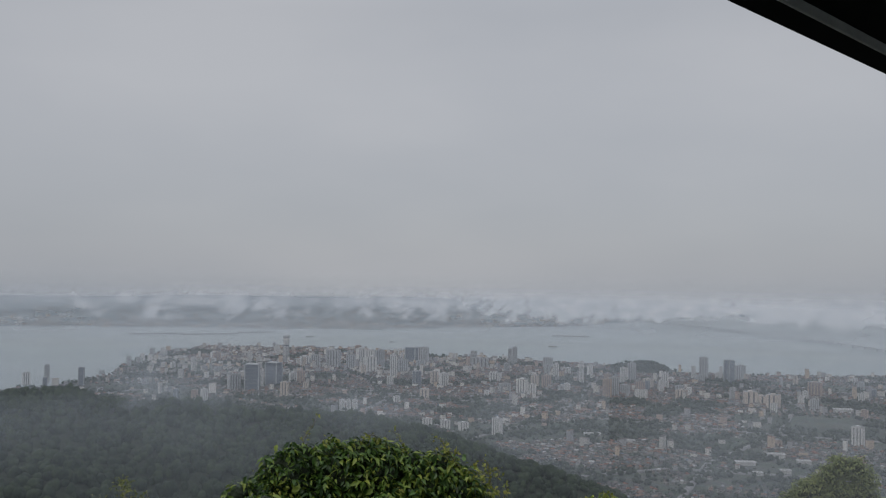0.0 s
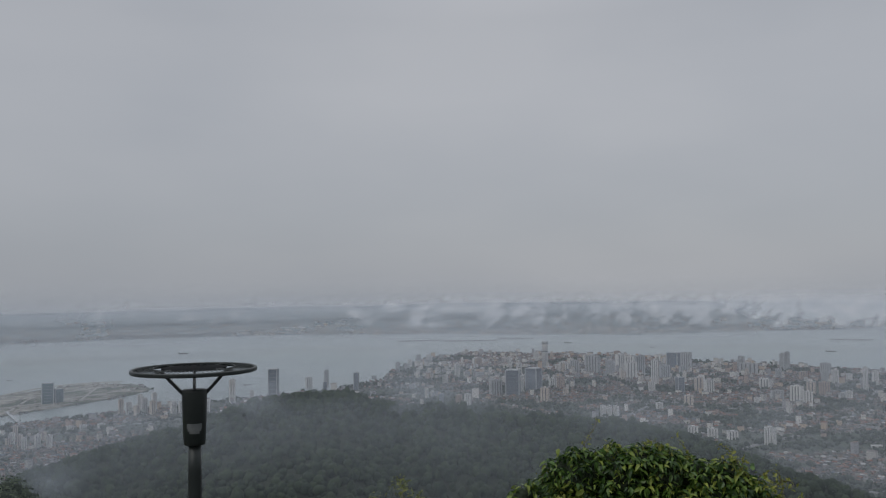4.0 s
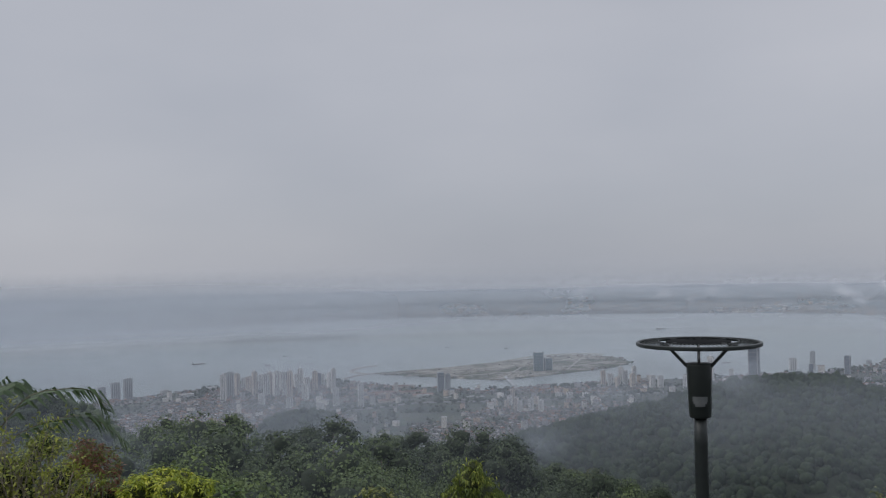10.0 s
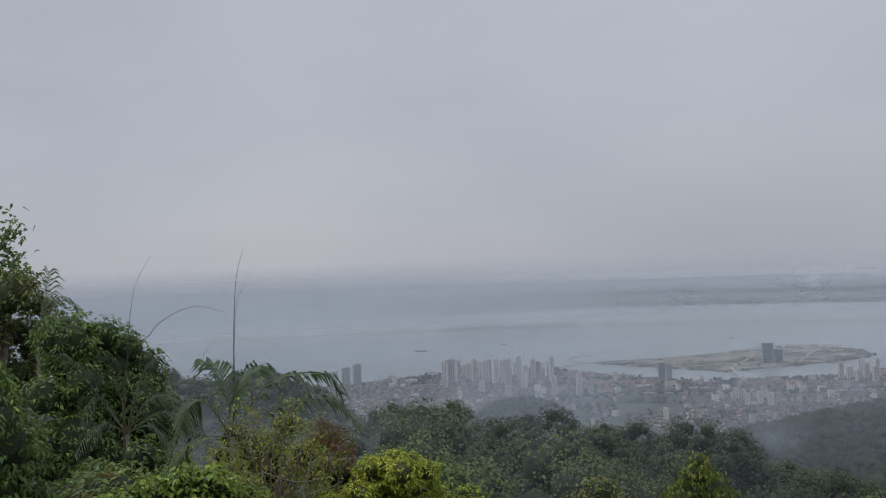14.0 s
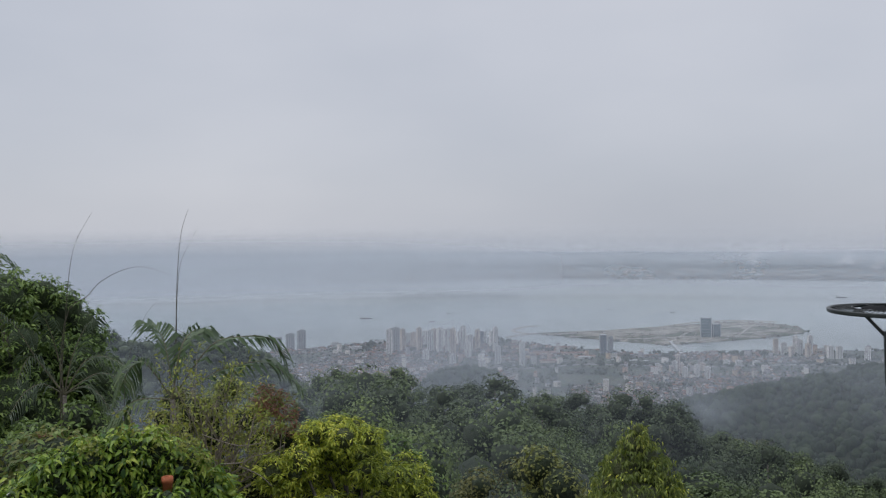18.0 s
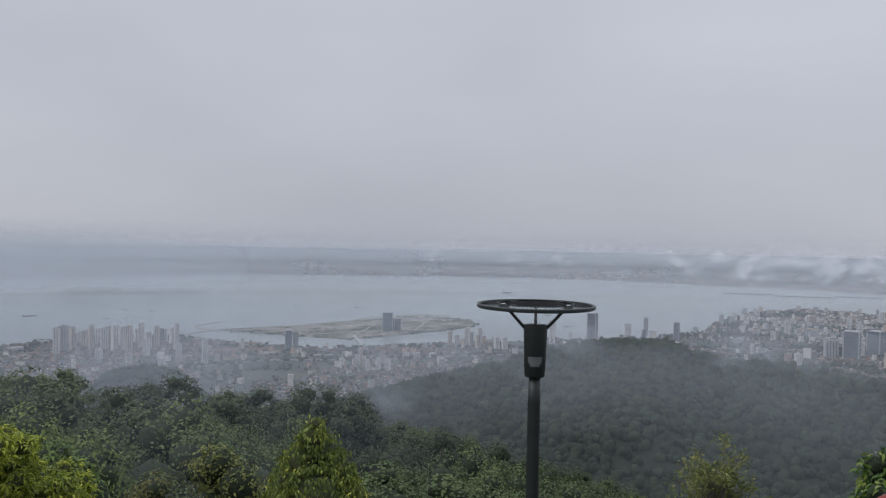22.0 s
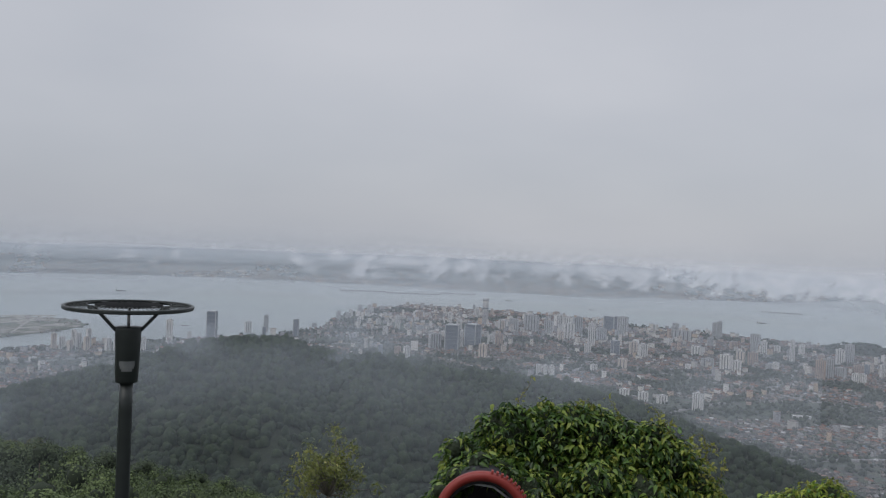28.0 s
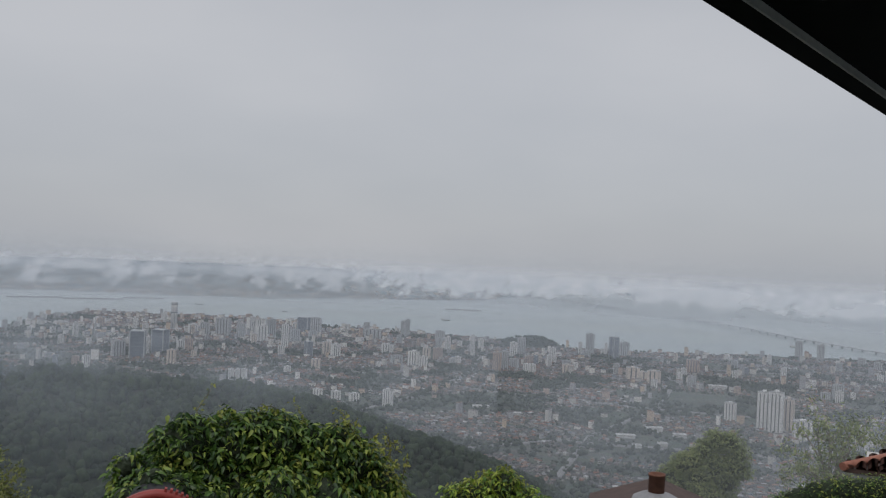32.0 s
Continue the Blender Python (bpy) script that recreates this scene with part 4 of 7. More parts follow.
def islet_bridge():
    e = thing("road_bridge", (0, 0, SEA), "short road bridge from the shore to the reclaimed islet", "bridge")
    p, q = at(-37.9, 1405), at(-38.6, 1550)
    d = q - p
    a = math.degrees(math.atan2(d.y, d.x))
    bm = box_bm(d.length + 20, 5, 0.8)
    bmesh.ops.transform(bm, matrix=pose((p.x + q.x) / 2, (p.y + q.y) / 2, 2.4, 0, 0, a), verts=bm.verts[:])
    part("deck", bm, TOWER_GREY, e)
    for k in range(1, 6):
        c = p.lerp(q, k / 6)
        part("pier", box_bm(1.5, 4, 5, c.x, c.y, -2.5), TOWER_GREY, e)


islet_bridge()


def pier_spit():
    """The long harbour mole in front of the far shore."""
    bm = bmesh.new()
    for az, r, ln, wd in ((-14.2, 2890, 150, 7), (-11.0, 2860, 170, 6), (-8.2, 2940, 120, 7), (11.6, 2920, 120, 8)):
        g = bmesh.ops.create_cube(bm, size=1.0)
        p = at(az, r, SEA + 0.6)
        bmesh.ops.transform(bm, matrix=pose(p.x, p.y, p.z, 0, 0, -az + 4) @ Matrix.Diagonal((ln, wd, 4.5, 1)), verts=g["verts"])
    tagged(part("harbour_mole", bm, ROOF_GREY), "long grey harbour mole lying low in the water", "pier", kind="structure")


pier_spit()


# sheds and town of the far shore
faz = rng.uniform(-62, 14, 2600)
fr = table(faz, MAINLAND) + 25 + rng.gamma(1.0, 330, 2600)
k = (fr < 4700) & dry(faz, fr)
faz, fr = faz[k], fr[k]
nf = len(fr)
house_field("far_shore_sheds", fr * np.sin(np.radians(faz)), fr * np.cos(np.radians(faz)), height(faz, fr), rng.uniform(5, 26, nf), rng.uniform(5, 14, nf), rng.gamma(2.0, 1.2, nf) + 1.0,
            rng.uniform(0, math.pi, nf), rng.random(nf) < 0.4, BLOCK_WALL, SITE_ROOF, "pale sheds and blocks along the far shore")
# sandy ground and low buildings of the reclaimed islet
isaz, isr = rng.uniform(-46, -31, 420), rng.uniform(1520, 1930, 420)
k = inside(isr * np.sin(np.radians(isaz)), isr * np.cos(np.radians(isaz)), ISLE) & (wave(isaz * 30, isr, 40) > -0.1)
isaz, isr = isaz[k], isr[k]
ni = len(isr)
house_field("islet_buildings", isr * np.sin(np.radians(isaz)), isr * np.cos(np.radians(isaz)), np.full(ni, SEA + 2.0), rng.uniform(3, 9, ni), rng.uniform(3, 6, ni), rng.uniform(0.4, 1.6, ni), rng.uniform(0, 3.1, ni),
            rng.random(ni) < 0.3, HOUSE_WALL, SITE_ROOF, "low site buildings on the sandy reclaimed islet")


# avenues through the town, and the large pale halls
ASPHALT = surface("worn_pale_asphalt", (0.13, 0.13, 0.13), (0.22, 0.22, 0.22), 0.05, 0.85, bump=0.05, source="World")


def avenue(way):
    """A road on a low embankment, its edges a real step."""
    pts = []
    for p, q in zip(way, way[1:]):
        pts += [p.lerp(q, k / 10) for k in range(10)]
    pts = [p for p in pts if float(height(math.degrees(math.atan2(p.x, p.y)), math.hypot(p.x, p.y))) < SEA + 5]
    V, F = [], []
    for k, p in enumerate(pts):
        d = (pts[min(k + 1, len(pts) - 1)] - pts[max(k - 1, 0)]).normalized()
        s = Vector((d.y, -d.x, 0)) * 3.2
        for o, z in ((s * 1.1, SEA + 0.5), (s, SEA + 2.4), (-s, SEA + 2.4), (-s * 1.1, SEA + 0.5)):
            V.append((p.x + o.x, p.y + o.y, z))
    for k in range(len(pts) - 1):
        for j in range(3):
            F.append((4 * k + j, 4 * k + j + 1, 4 * k + j + 5, 4 * k + j + 4))
    tagged(sheet_part("road", V, F, ASPHALT), "pale worn avenue running through the town", "road", kind="structure")


for way in AVENUES:
    avenue(way)


def hall(az, el, w, d, h, label, wall, roof):
    r = 198 / EL(radians(-el))
    p = at(az, r, SEA + 1.0)
    e = thing("hall", p, label, "hall", "large halls in the town", rz=-az + 14)
    part("wall", box_bm(w, d, h), wall, e)
    part("roof", prism_bm([(-w * 0.53, -d * 0.55), (w * 0.53, -d * 0.55), (w * 0.53, d * 0.55), (-w * 0.53, d * 0.55)], 0.7, h), roof, e)
    part("roof_light", box_bm(w * 0.7, d * 0.16, 0.8, 0, 0, h + 0.7), roof, e)


for az, el, w, d, h in ((12.99, -9.92, 20, 7, 2.5), (15.36, -10.26, 10, 6, 3), (22.14, -11.11, 20, 8, 3), (23.85, -10.62, 18, 9, 5), (22.86, -11.64, 9, 7, 2.5), (25.4, -10.81, 14, 8, 3.5), (24.4, -11.41, 10, 7, 3),
                        (27.5, -7.73, 26, 12, 5), (-27.0, -8.2, 24, 9, 4), (-58.5, -7.7, 20, 9, 4), (-59.8, -7.5, 12, 8, 7), (-57.0, -7.4, 14, 8, 5), (-44.8, -7.7, 22, 9, 3), (-43.9, -8.35, 18, 8, 3)):
    hall(az, el, w, d, h, "large pale low hall among the houses", HALL_PALE, HALL_PALE)
for az, el, w in ((-47.9, -7.75, 34), (-46.6, -8.1, 40), (-45.6, -7.75, 40), (-44.6, -8.1, 36), (-43.9, -8.3, 30), (-49.2, -7.75, 26), (-46.2, -8.6, 24)):
    hall(az, el, w, 9, 3, "long terrace with an orange-brown tiled roof", TOWER_CREAM, TERRACE_ROOF)


# bare sandy ground of the reclaimed islet
def fill_material():
    """Sandy fill with scrub, pale bare patches and darker wet ground."""
    m, n, l, b = material("sandy_fill")
    big = noise_node(n, l, 0.014, 4.0, 0.55, "World")
    fine = noise_node(n, l, 0.09, 6.0, 0.65, "World")
    base = ramp_node(n, l, big.outputs["Fac"], [(0.36, (0.05, 0.065, 0.04)), (0.46, (0.1, 0.105, 0.075)), (0.52, (0.18, 0.17, 0.14)), (0.6, (0.28, 0.265, 0.235)), (0.68, (0.11, 0.11, 0.085))])
    spots = ramp_node(n, l, fine.outputs["Fac"], [(0.4, (0.55, 0.6, 0.55)), (0.55, (1.0, 1.0, 1.0)), (0.66, (1.5, 1.45, 1.4))])
    l.new(mix_node(n, l, base.outputs["Color"], spots.outputs["Color"], 1.0, "MULTIPLY"), b.inputs["Base Color"])
    b.inputs["Roughness"].default_value = 0.92
    bump_node(n, l, fine.outputs["Fac"], b, 0.3, 0.5)
    return m


SAND = fill_material()
ring = [at(*p) for p in ISLE]
mid = sum(ring, Vector()) / len(ring)
rim = []
for p, q in zip(ring, ring[1:] + ring[:1]):
    rim += [mid.lerp(p.lerp(q, k / 5), 0.97) for k in range(5)]
V = [(p.x, p.y, SEA + 0.2) for p in rim] + [(mid.lerp(p, 0.985).x, mid.lerp(p, 0.985).y, SEA + 2.1) for p in rim] + [(mid.x, mid.y, SEA + 2.1)]
n = len(rim)
F = [(k, (k + 1) % n, n + (k + 1) % n) for k in range(n)] + [(k, n + (k + 1) % n, n + k) for k in range(n)] + [(n + k, n + (k + 1) % n, 2 * n) for k in range(n)]
tagged(sheet_part("islet_ground", V, F, SAND), "bare sandy ground of the reclaimed islet", "ground", kind="structure")


# earth banks, site tracks and scrub of the islet, and the moles that run out from it
def strip(way, w, z0, z1, mat, name, label, category):
    """A low bank along a line of (heading, distance) corners."""
    pts = spline([at(a, q) for a, q in way], 8)
    V, F = [], []
    for k, p in enumerate(pts):
        d = (pts[min(k + 1, len(pts) - 1)] - pts[max(k - 1, 0)]).normalized()
        o = Vector((d.y, -d.x, 0)) * w
        V += [(*(p + o * 1.4).xy, z0), (*(p + o).xy, z1), (*(p - o).xy, z1), (*(p - o * 1.4).xy, z0)]
    for k in range(len(pts) - 1):
        F += [(4 * k + j, 4 * k + j + 1, 4 * k + j + 5, 4 * k + j + 4) for j in range(3)]
    tagged(sheet_part(name, V, F, mat), label, category, kind="structure")


PALE_SAND = surface("pale_bare_sand", (0.22, 0.21, 0.19), (0.35, 0.33, 0.3), 0.06, 0.9, bump=0.1, source="World")
for way, w in ((((-46.5, 1640), (-43, 1660), (-39, 1700), (-36, 1780), (-33, 1850)), 3.0), (((-42, 1580), (-39.5, 1600), (-36.8, 1650), (-34, 1720), (-31.6, 1790)), 2.2),
               (((-38.7, 1545), (-38.0, 1640), (-37.2, 1740), (-35.5, 1860)), 1.8), (((-34.8, 1640), (-34.2, 1760), (-33.6, 1880)), 1.6), (((-45, 1600), (-42, 1640), (-39, 1660)), 1.6)):
    strip(way, w, SEA + 1.5, SEA + 2.7, PALE_SAND, "track", "pale sandy site track on the islet", "track")
for way, w in ((((-47.2, 1655), (-48.4, 1700), (-47.9, 1760), (-46.8, 1790)), 3.0), (((-38.9, 1812), (-36.8, 1900), (-34.6, 1945), (-32.4, 1935)), 4.0), (((-48.9, 1600), (-48.0, 1640), (-47.0, 1660)), 2.6)):
    strip(way, w, SEA - 1.5, SEA + 1.2, PALE_SAND, "sand_bank", "low pale sand bank in shallow water", "sand bank")


# ---------------------------------------------------------------- woods
FAR_LEAF = leaf_material("far_canopy_leaf", [(0.1, (0.014, 0.024, 0.014)), (0.45, (0.021, 0.036, 0.019)), (0.85, (0.036, 0.056, 0.027))], 0.85, 0.12, vary=0.35)
TOWN_LEAF = leaf_material("town_tree_leaf", [(0.1, (0.015, 0.024, 0.013)), (0.5, (0.026, 0.039, 0.021)), (0.9, (0.045, 0.06, 0.03))], 0.7, 0.15)
WOOD_TINT = [(0.0, (0.8, 0.84, 0.82)), (0.5, (1.0, 1.0, 0.95)), (1.0, (1.2, 1.2, 1.05))]
WOOD_LEAF = leaf_material("wood_canopy_leaf", [(0.05, (0.062, 0.087, 0.04)), (0.45, (0.104, 0.144, 0.062)), (0.8, (0.159, 0.207, 0.08)), (1.0, (0.201, 0.244, 0.086))], 0.65, 0.22, WOOD_TINT, 0.2)
WOOD_DARK = leaf_material("dark_canopy_leaf", [(0.05, (0.037, 0.053, 0.034)), (0.45, (0.064, 0.087, 0.049)), (0.8, (0.098, 0.129, 0.064)), (1.0, (0.135, 0.169, 0.077))], 0.65, 0.2, WOOD_TINT, 0.2)
WOOD_PALE = leaf_material("pale_canopy_leaf", [(0.05, (0.073, 0.102, 0.041)), (0.45, (0.122, 0.165, 0.063)), (0.8, (0.174, 0.228, 0.082)), (1.0, (0.213, 0.262, 0.097))], 0.65, 0.25, WOOD_TINT, 0.2)
WOOD_OLIVE = leaf_material("olive_canopy_leaf", [(0.05, (0.061, 0.066, 0.028)), (0.45, (0.11, 0.116, 0.044)), (0.8, (0.171, 0.165, 0.061)), (1.0, (0.22, 0.176, 0.072))], 0.65, 0.22, WOOD_TINT, 0.4)
FAR_CROWN = leaf_material("far_tree_crown", [(0.05, (0.012, 0.02, 0.012)), (0.45, (0.02, 0.034, 0.018)), (0.85, (0.036, 0.054, 0.025))], 0.9, 0.05, vary=0.6)
far_nodes, far_links = FAR_CROWN.node_tree.nodes, FAR_CROWN.node_tree.links
bump_node(far_nodes, far_links, noise_node(far_nodes, far_links, 1.4, 5.0, 0.65, "World").outputs["Fac"], far_nodes["Principled BSDF"], 1.0, 0.8)
# Dark cores behind the leaves: shade in the gaps, put into the colour.
SHADE_LEAF = surface("shaded_foliage", (0.012, 0.02, 0.009), (0.032, 0.047, 0.02), 1.5, 0.9, bump=0.6, dist=0.1)
BARK = surface("tree_bark", (0.09, 0.075, 0.06), (0.2, 0.18, 0.15), 4.0, 0.9, bump=0.7, dist=0.03)


def unit_ico(sub):
    bm = bmesh.new()
    bmesh.ops.create_icosphere(bm, subdivisions=sub, radius=1.0)
    v = np.array([x.co[:] for x in bm.verts])
    f = np.array([[x.index for x in y.verts] for y in bm.faces])
    bm.free()
    return v, f


ICO1, ICO2 = unit_ico(1), unit_ico(2)


def random_turns(n, g):
    q = g.normal(size=(n, 4))
    q /= np.linalg.norm(q, axis=1)[:, None]
    w, x, y, z = q.T
    return np.stack([np.stack([1 - 2 * (y * y + z * z), 2 * (x * y - z * w), 2 * (x * z + y * w)], -1),
                     np.stack([2 * (x * y + z * w), 1 - 2 * (x * x + z * z), 2 * (y * z - x * w)], -1),
                     np.stack([2 * (x * z - y * w), 2 * (y * z + x * w), 1 - 2 * (x * x + y * y)], -1)], 1)


def leaf_quads(centre, normal, size, g, long=1.6, droop=0.0):
    """Bent leaf shapes (two triangles each) facing about along the normals given."""
    n = len(centre)
    t = g.normal(size=(n, 3))
    t[:, 2] -= droop
    normal = normal / np.linalg.norm(normal, axis=1)[:, None]
    t -= normal * (t * normal).sum(1)[:, None]
    t /= np.linalg.norm(t, axis=1)[:, None] + 1e-9
    b = np.cross(normal, t)
    s = size[:, None]
    a0 = centre - t * s * long / 2
    a1 = centre + b * s / 2 + normal * s * 0.18
    a2 = centre + t * s * long / 2 - normal * s * 0.12
    a3 = centre - b * s / 2 + normal * s * 0.18
    V = np.stack([a0, a1, a2, a3], 1).reshape(-1, 3)
    F = (np.arange(n) * 4)[:, None] + np.arange(4)[None]
    return V, F


def canopy_stuff(name, pos, rad, squash, mat, label, leaves=26, seed=3, size=0.42):
    """Many tree crowns: each an uneven dark core with a coat of loose leaf clumps."""
    g = np.random.default_rng(seed)
    n = len(pos)
    cv, cf = ICO1
    jit = 1 + g.normal(0, 0.16, (n, len(cv)))
    R = random_turns(n, g)
    core = np.einsum("nij,kj->nki", R, cv) * (jit * rad[:, None] * 0.72)[..., None]
    core[..., 2] *= squash
    core = (core + pos[:, None]).reshape(-1, 3)
    F1 = (cf[None] + (np.arange(n) * len(cv))[:, None, None]).reshape(-1, 3)
    d = g.normal(size=(n, leaves, 3))
    d[..., 2] = np.abs(d[..., 2]) * 0.9 - 0.25
    d /= np.linalg.norm(d, axis=-1)[..., None]
    lump = 0.82 + 0.3 * g.random((n, leaves))
    c = d * (rad[:, None] * lump)[..., None]
    c[..., 2] *= squash
    c = (c + pos[:, None]).reshape(-1, 3)
    nn = (d + g.normal(0, 0.35, d.shape)).reshape(-1, 3)
    V2, F2 = leaf_quads(c, nn, np.repeat(rad, leaves) * size * g.uniform(0.6, 1.2, n * leaves), g, 1.3)
    T2 = np.concatenate([F2[:, [0, 1, 2]], F2[:, [0, 2, 3]]]) + len(core)
    ob = sheet_part(name, np.concatenate([core, V2]), np.concatenate([F1, T2]), mat)
    return tagged(ob, label, "trees", kind="stuff")


def crown_stuff(name, pos, rad, squash, mat, label, seed):
    """Many far crowns as uneven rounded caps, each of a few lumps, without their hidden undersides."""
    g = np.random.default_rng(seed)
    cv, cf = ICO2
    keep = (cv[cf][:, :, 2].max(1) > -0.1)
    used = np.unique(cf[keep])
    look_up = np.full(len(cv), -1)
    look_up[used] = np.arange(len(used))
    cv, cf = cv[used], look_up[cf[keep]]
    n = len(pos)
    lump = g.normal(size=(n, 5, 3))
    lump /= np.linalg.norm(lump, axis=-1)[..., None]
    swell = np.clip(np.einsum("kj,nlj->nkl", cv, lump), 0, 1) ** 6
    tall = squash * g.uniform(0.75, 1.35, n)[:, None]
    size = (0.8 + 0.34 * swell.max(-1) + g.normal(0, 0.035, (n, len(cv)))) * rad[:, None]
    a = g.uniform(0, 6.283, n)
    c, s2 = np.cos(a)[:, None], np.sin(a)[:, None]
    P = np.stack([cv[:, 0] * c - cv[:, 1] * s2, cv[:, 0] * s2 + cv[:, 1] * c, np.repeat(cv[None, :, 2], n, 0) * tall], -1) * size[..., None]
    V = (P + pos[:, None]).reshape(-1, 3)
    F = (cf[None] + (np.arange(n) * len(cv))[:, None, None]).reshape(-1, 3)
    return tagged(sheet_part(name, V, F, mat, smooth=True), label, "trees", kind="stuff")


def scatter(n, az0, az1, r0, r1, g):
    az = g.uniform(az0, az1, n)
    r = np.sqrt(g.uniform(r0 ** 2, r1 ** 2, n))
    return az, r


g1 = np.random.default_rng(21)
az, r = scatter(14000, -52, 32, 335, 640, g1)
z = height(az, r)
k = (z > SEA + 6) & (r > 330)
az, r, z = az[k], r[k], z[k]
rad = g1.uniform(1.8, 3.5, len(r)) * np.where(g1.random(len(r)) < 0.12, 1.35, 1.0)
crown_stuff("hill_forest", np.stack([r * np.sin(np.radians(az)), r * np.cos(np.radians(az)), z + rad * 0.3], -1), rad, 1.1, FAR_CROWN, "dense dark green forest covering a misty hill", 5)
az, r = scatter(1500, -60, -43, 830, 1060, g1)
z = height(az, r)
k = z > SEA + 5
az, r, z = az[k], r[k], z[k]
rad = g1.uniform(2.6, 4.6, len(r))
crown_stuff("knoll_forest", np.stack([r * np.sin(np.radians(az)), r * np.cos(np.radians(az)), z + rad * 0.3], -1), rad, 0.9, FAR_CROWN, "wooded knoll rising from the city's edge", 6)
az, r = scatter(420, 12, 20, 1860, 2010, g1)
z = height(az, r)
k = z > SEA + 3
az, r, z = az[k], r[k], z[k]
rad = g1.uniform(3.0, 5.5, len(r))
canopy_stuff("islet_forest", np.stack([r * np.sin(np.radians(az)), r * np.cos(np.radians(az)), z + rad * 0.4], -1), rad, 0.8, FAR_LEAF,
             "low wooded mound by the sea", 10, 7)
# trees of the parks and streets
az, r = scatter(52000, -64, 42, 640, 2300, g1)
x, y = r * np.sin(np.radians(az)), r * np.cos(np.radians(az))
flat = dry(az, r) & dry(az, r + 8) & (height(az, r) < SEA + 6)
green = ~built_up(az, r) | (g1.random(len(r)) < np.where(r < 1500, 0.55, 0.34))
field = ((np.abs(az + 43.6) < 2.0) & (r < 1205) & (r > 1125)) | ((np.abs(az - 26.5) < 2.0) & (np.abs(r - 1330) < 60))
k = flat & green & ~field & ~inside(x, y, ISLE)
az, r, x, y = az[k], r[k], x[k], y[k]
rad = g1.uniform(1.4, 3.3, len(r)) * np.where(built_up(az, r), 0.9, 1.6)
canopy_stuff("town_trees", np.stack([x, y, height(az, r) + rad * 0.5], -1), rad, 0.85, TOWN_LEAF, "dark green street and park trees between the houses", 2, 8, 0.8)


# undergrowth of the slope below the lookout
az, r = scatter(5600, -100, 2, 40, 330, g1)
z = height(az, r)
rad = g1.uniform(1.6, 3.2, len(r))
roof = EZ + r * np.tan(np.radians(np.where(r > 190, np.maximum(table(az, SPUR), table(az, WOOD)), table(az, WOOD) - np.clip((165 - r) / 105, 0, 1) * np.maximum(table(az, WOOD) + 17.2, 0.6))))
k = z + rad * 1.6 < roof
az, r, z, rad, roof = az[k], r[k], z[k], rad[k], roof[k]
lift = np.minimum(g1.uniform(0.3, 3.6, len(r)), roof - z - rad * 1.3)
pos = np.stack([r * np.sin(np.radians(az)), r * np.cos(np.radians(az)), z + np.maximum(lift, 0.2)], -1)
for k, leaves, size in ((r < 95, 210, 0.06), (r >= 95, 18, 0.26)):
    canopy_stuff("undergrowth", pos[k], rad[k], 1.0, WOOD_DARK, "tangled green undergrowth covering the steep slope", leaves, 9, size)


def tree_mesh(seed, shape, per=125, leaf=(0.18, 0.4)):
    """Trunk and crown of a forest tree about 12 m tall, its crown 8 to 10 m across."""
    g = np.random.default_rng(seed)
    wide, low, top, lobes, droop = {"dome": (4.2, 1.5, 11.5, 40, 0.2), "spread": (5.2, 3.5, 11.0, 40, 0.2), "tall": (3.4, 1.5, 13.0, 36, 0.3),
                                    "loose": (4.4, 3.0, 12.0, 26, 0.4)}[shape]
    mid, half = (low + top) / 2, (top - low) / 2
    C, RL = [], []
    for k in range(lobes):
        d = g.normal(size=3)
        d[2] = d[2] * 0.8 + 0.25
        d /= np.linalg.norm(d)
        q = 0.66 + 0.22 * g.random()
        C.append((d[0] * wide * q, d[1] * wide * q, mid + d[2] * half * q))
        RL.append((0.23 if shape != "loose" else 0.2) * wide * g.uniform(0.75, 1.3))
    C.append((0, 0, mid))
    RL.append(wide * 0.62)
    C, RL = np.array(C), np.array(RL)
    d = g.normal(size=(len(C), per, 3))
    d /= np.linalg.norm(d, axis=-1)[..., None]
    d[..., 2] = np.where(d[..., 2] < -0.5, -d[..., 2], d[..., 2])
    c = (C[:, None] + d * (RL[:, None] * g.uniform(0.62, 1.0, (len(C), per)) ** 0.5 * 1.14)[..., None]).reshape(-1, 3)
    nn = (d + g.normal(0, 0.22, d.shape)).reshape(-1, 3)
    V2, F2 = leaf_quads(c, nn, g.uniform(*leaf, len(c)), g, 1.35, 0.0)
    cv, cf = ICO1
    core = (cv[None] * (RL[:, None] * 0.58 * (1 + g.normal(0, 0.08, (len(C), len(cv)))))[..., None] + C[:, None]).reshape(-1, 3)
    F1 = (cf[None] + (np.arange(len(C)) * len(cv))[:, None, None]).reshape(-1, 3)
    T2 = np.concatenate([F2[:, [0, 1, 2]], F2[:, [0, 2, 3]]])
    V = np.concatenate([V2, core])
    F = np.concatenate([T2, F1 + len(V2)])
    slots = np.concatenate([np.zeros(len(T2)), np.ones(len(F1))])
    bm = tube_bm([(0, 0, -6), (0.1, 0, 0), (0.15, 0.1, low), (0.1, 0, mid + half * 0.3)], [0.4, 0.3, 0.24, 0.1], 8)
    for k in range(6):
        i = int(g.integers(0, lobes))
        tube_bm([(0.12, 0.05, low * 0.8 + 0.3 * k), tuple((C[i] + np.array([0, 0, low + 1])) * np.array([0.5, 0.5, 0.5])), tuple(C[i])], [0.15, 0.1, 0.04], 5, bm)
    return bm, V, F, slots


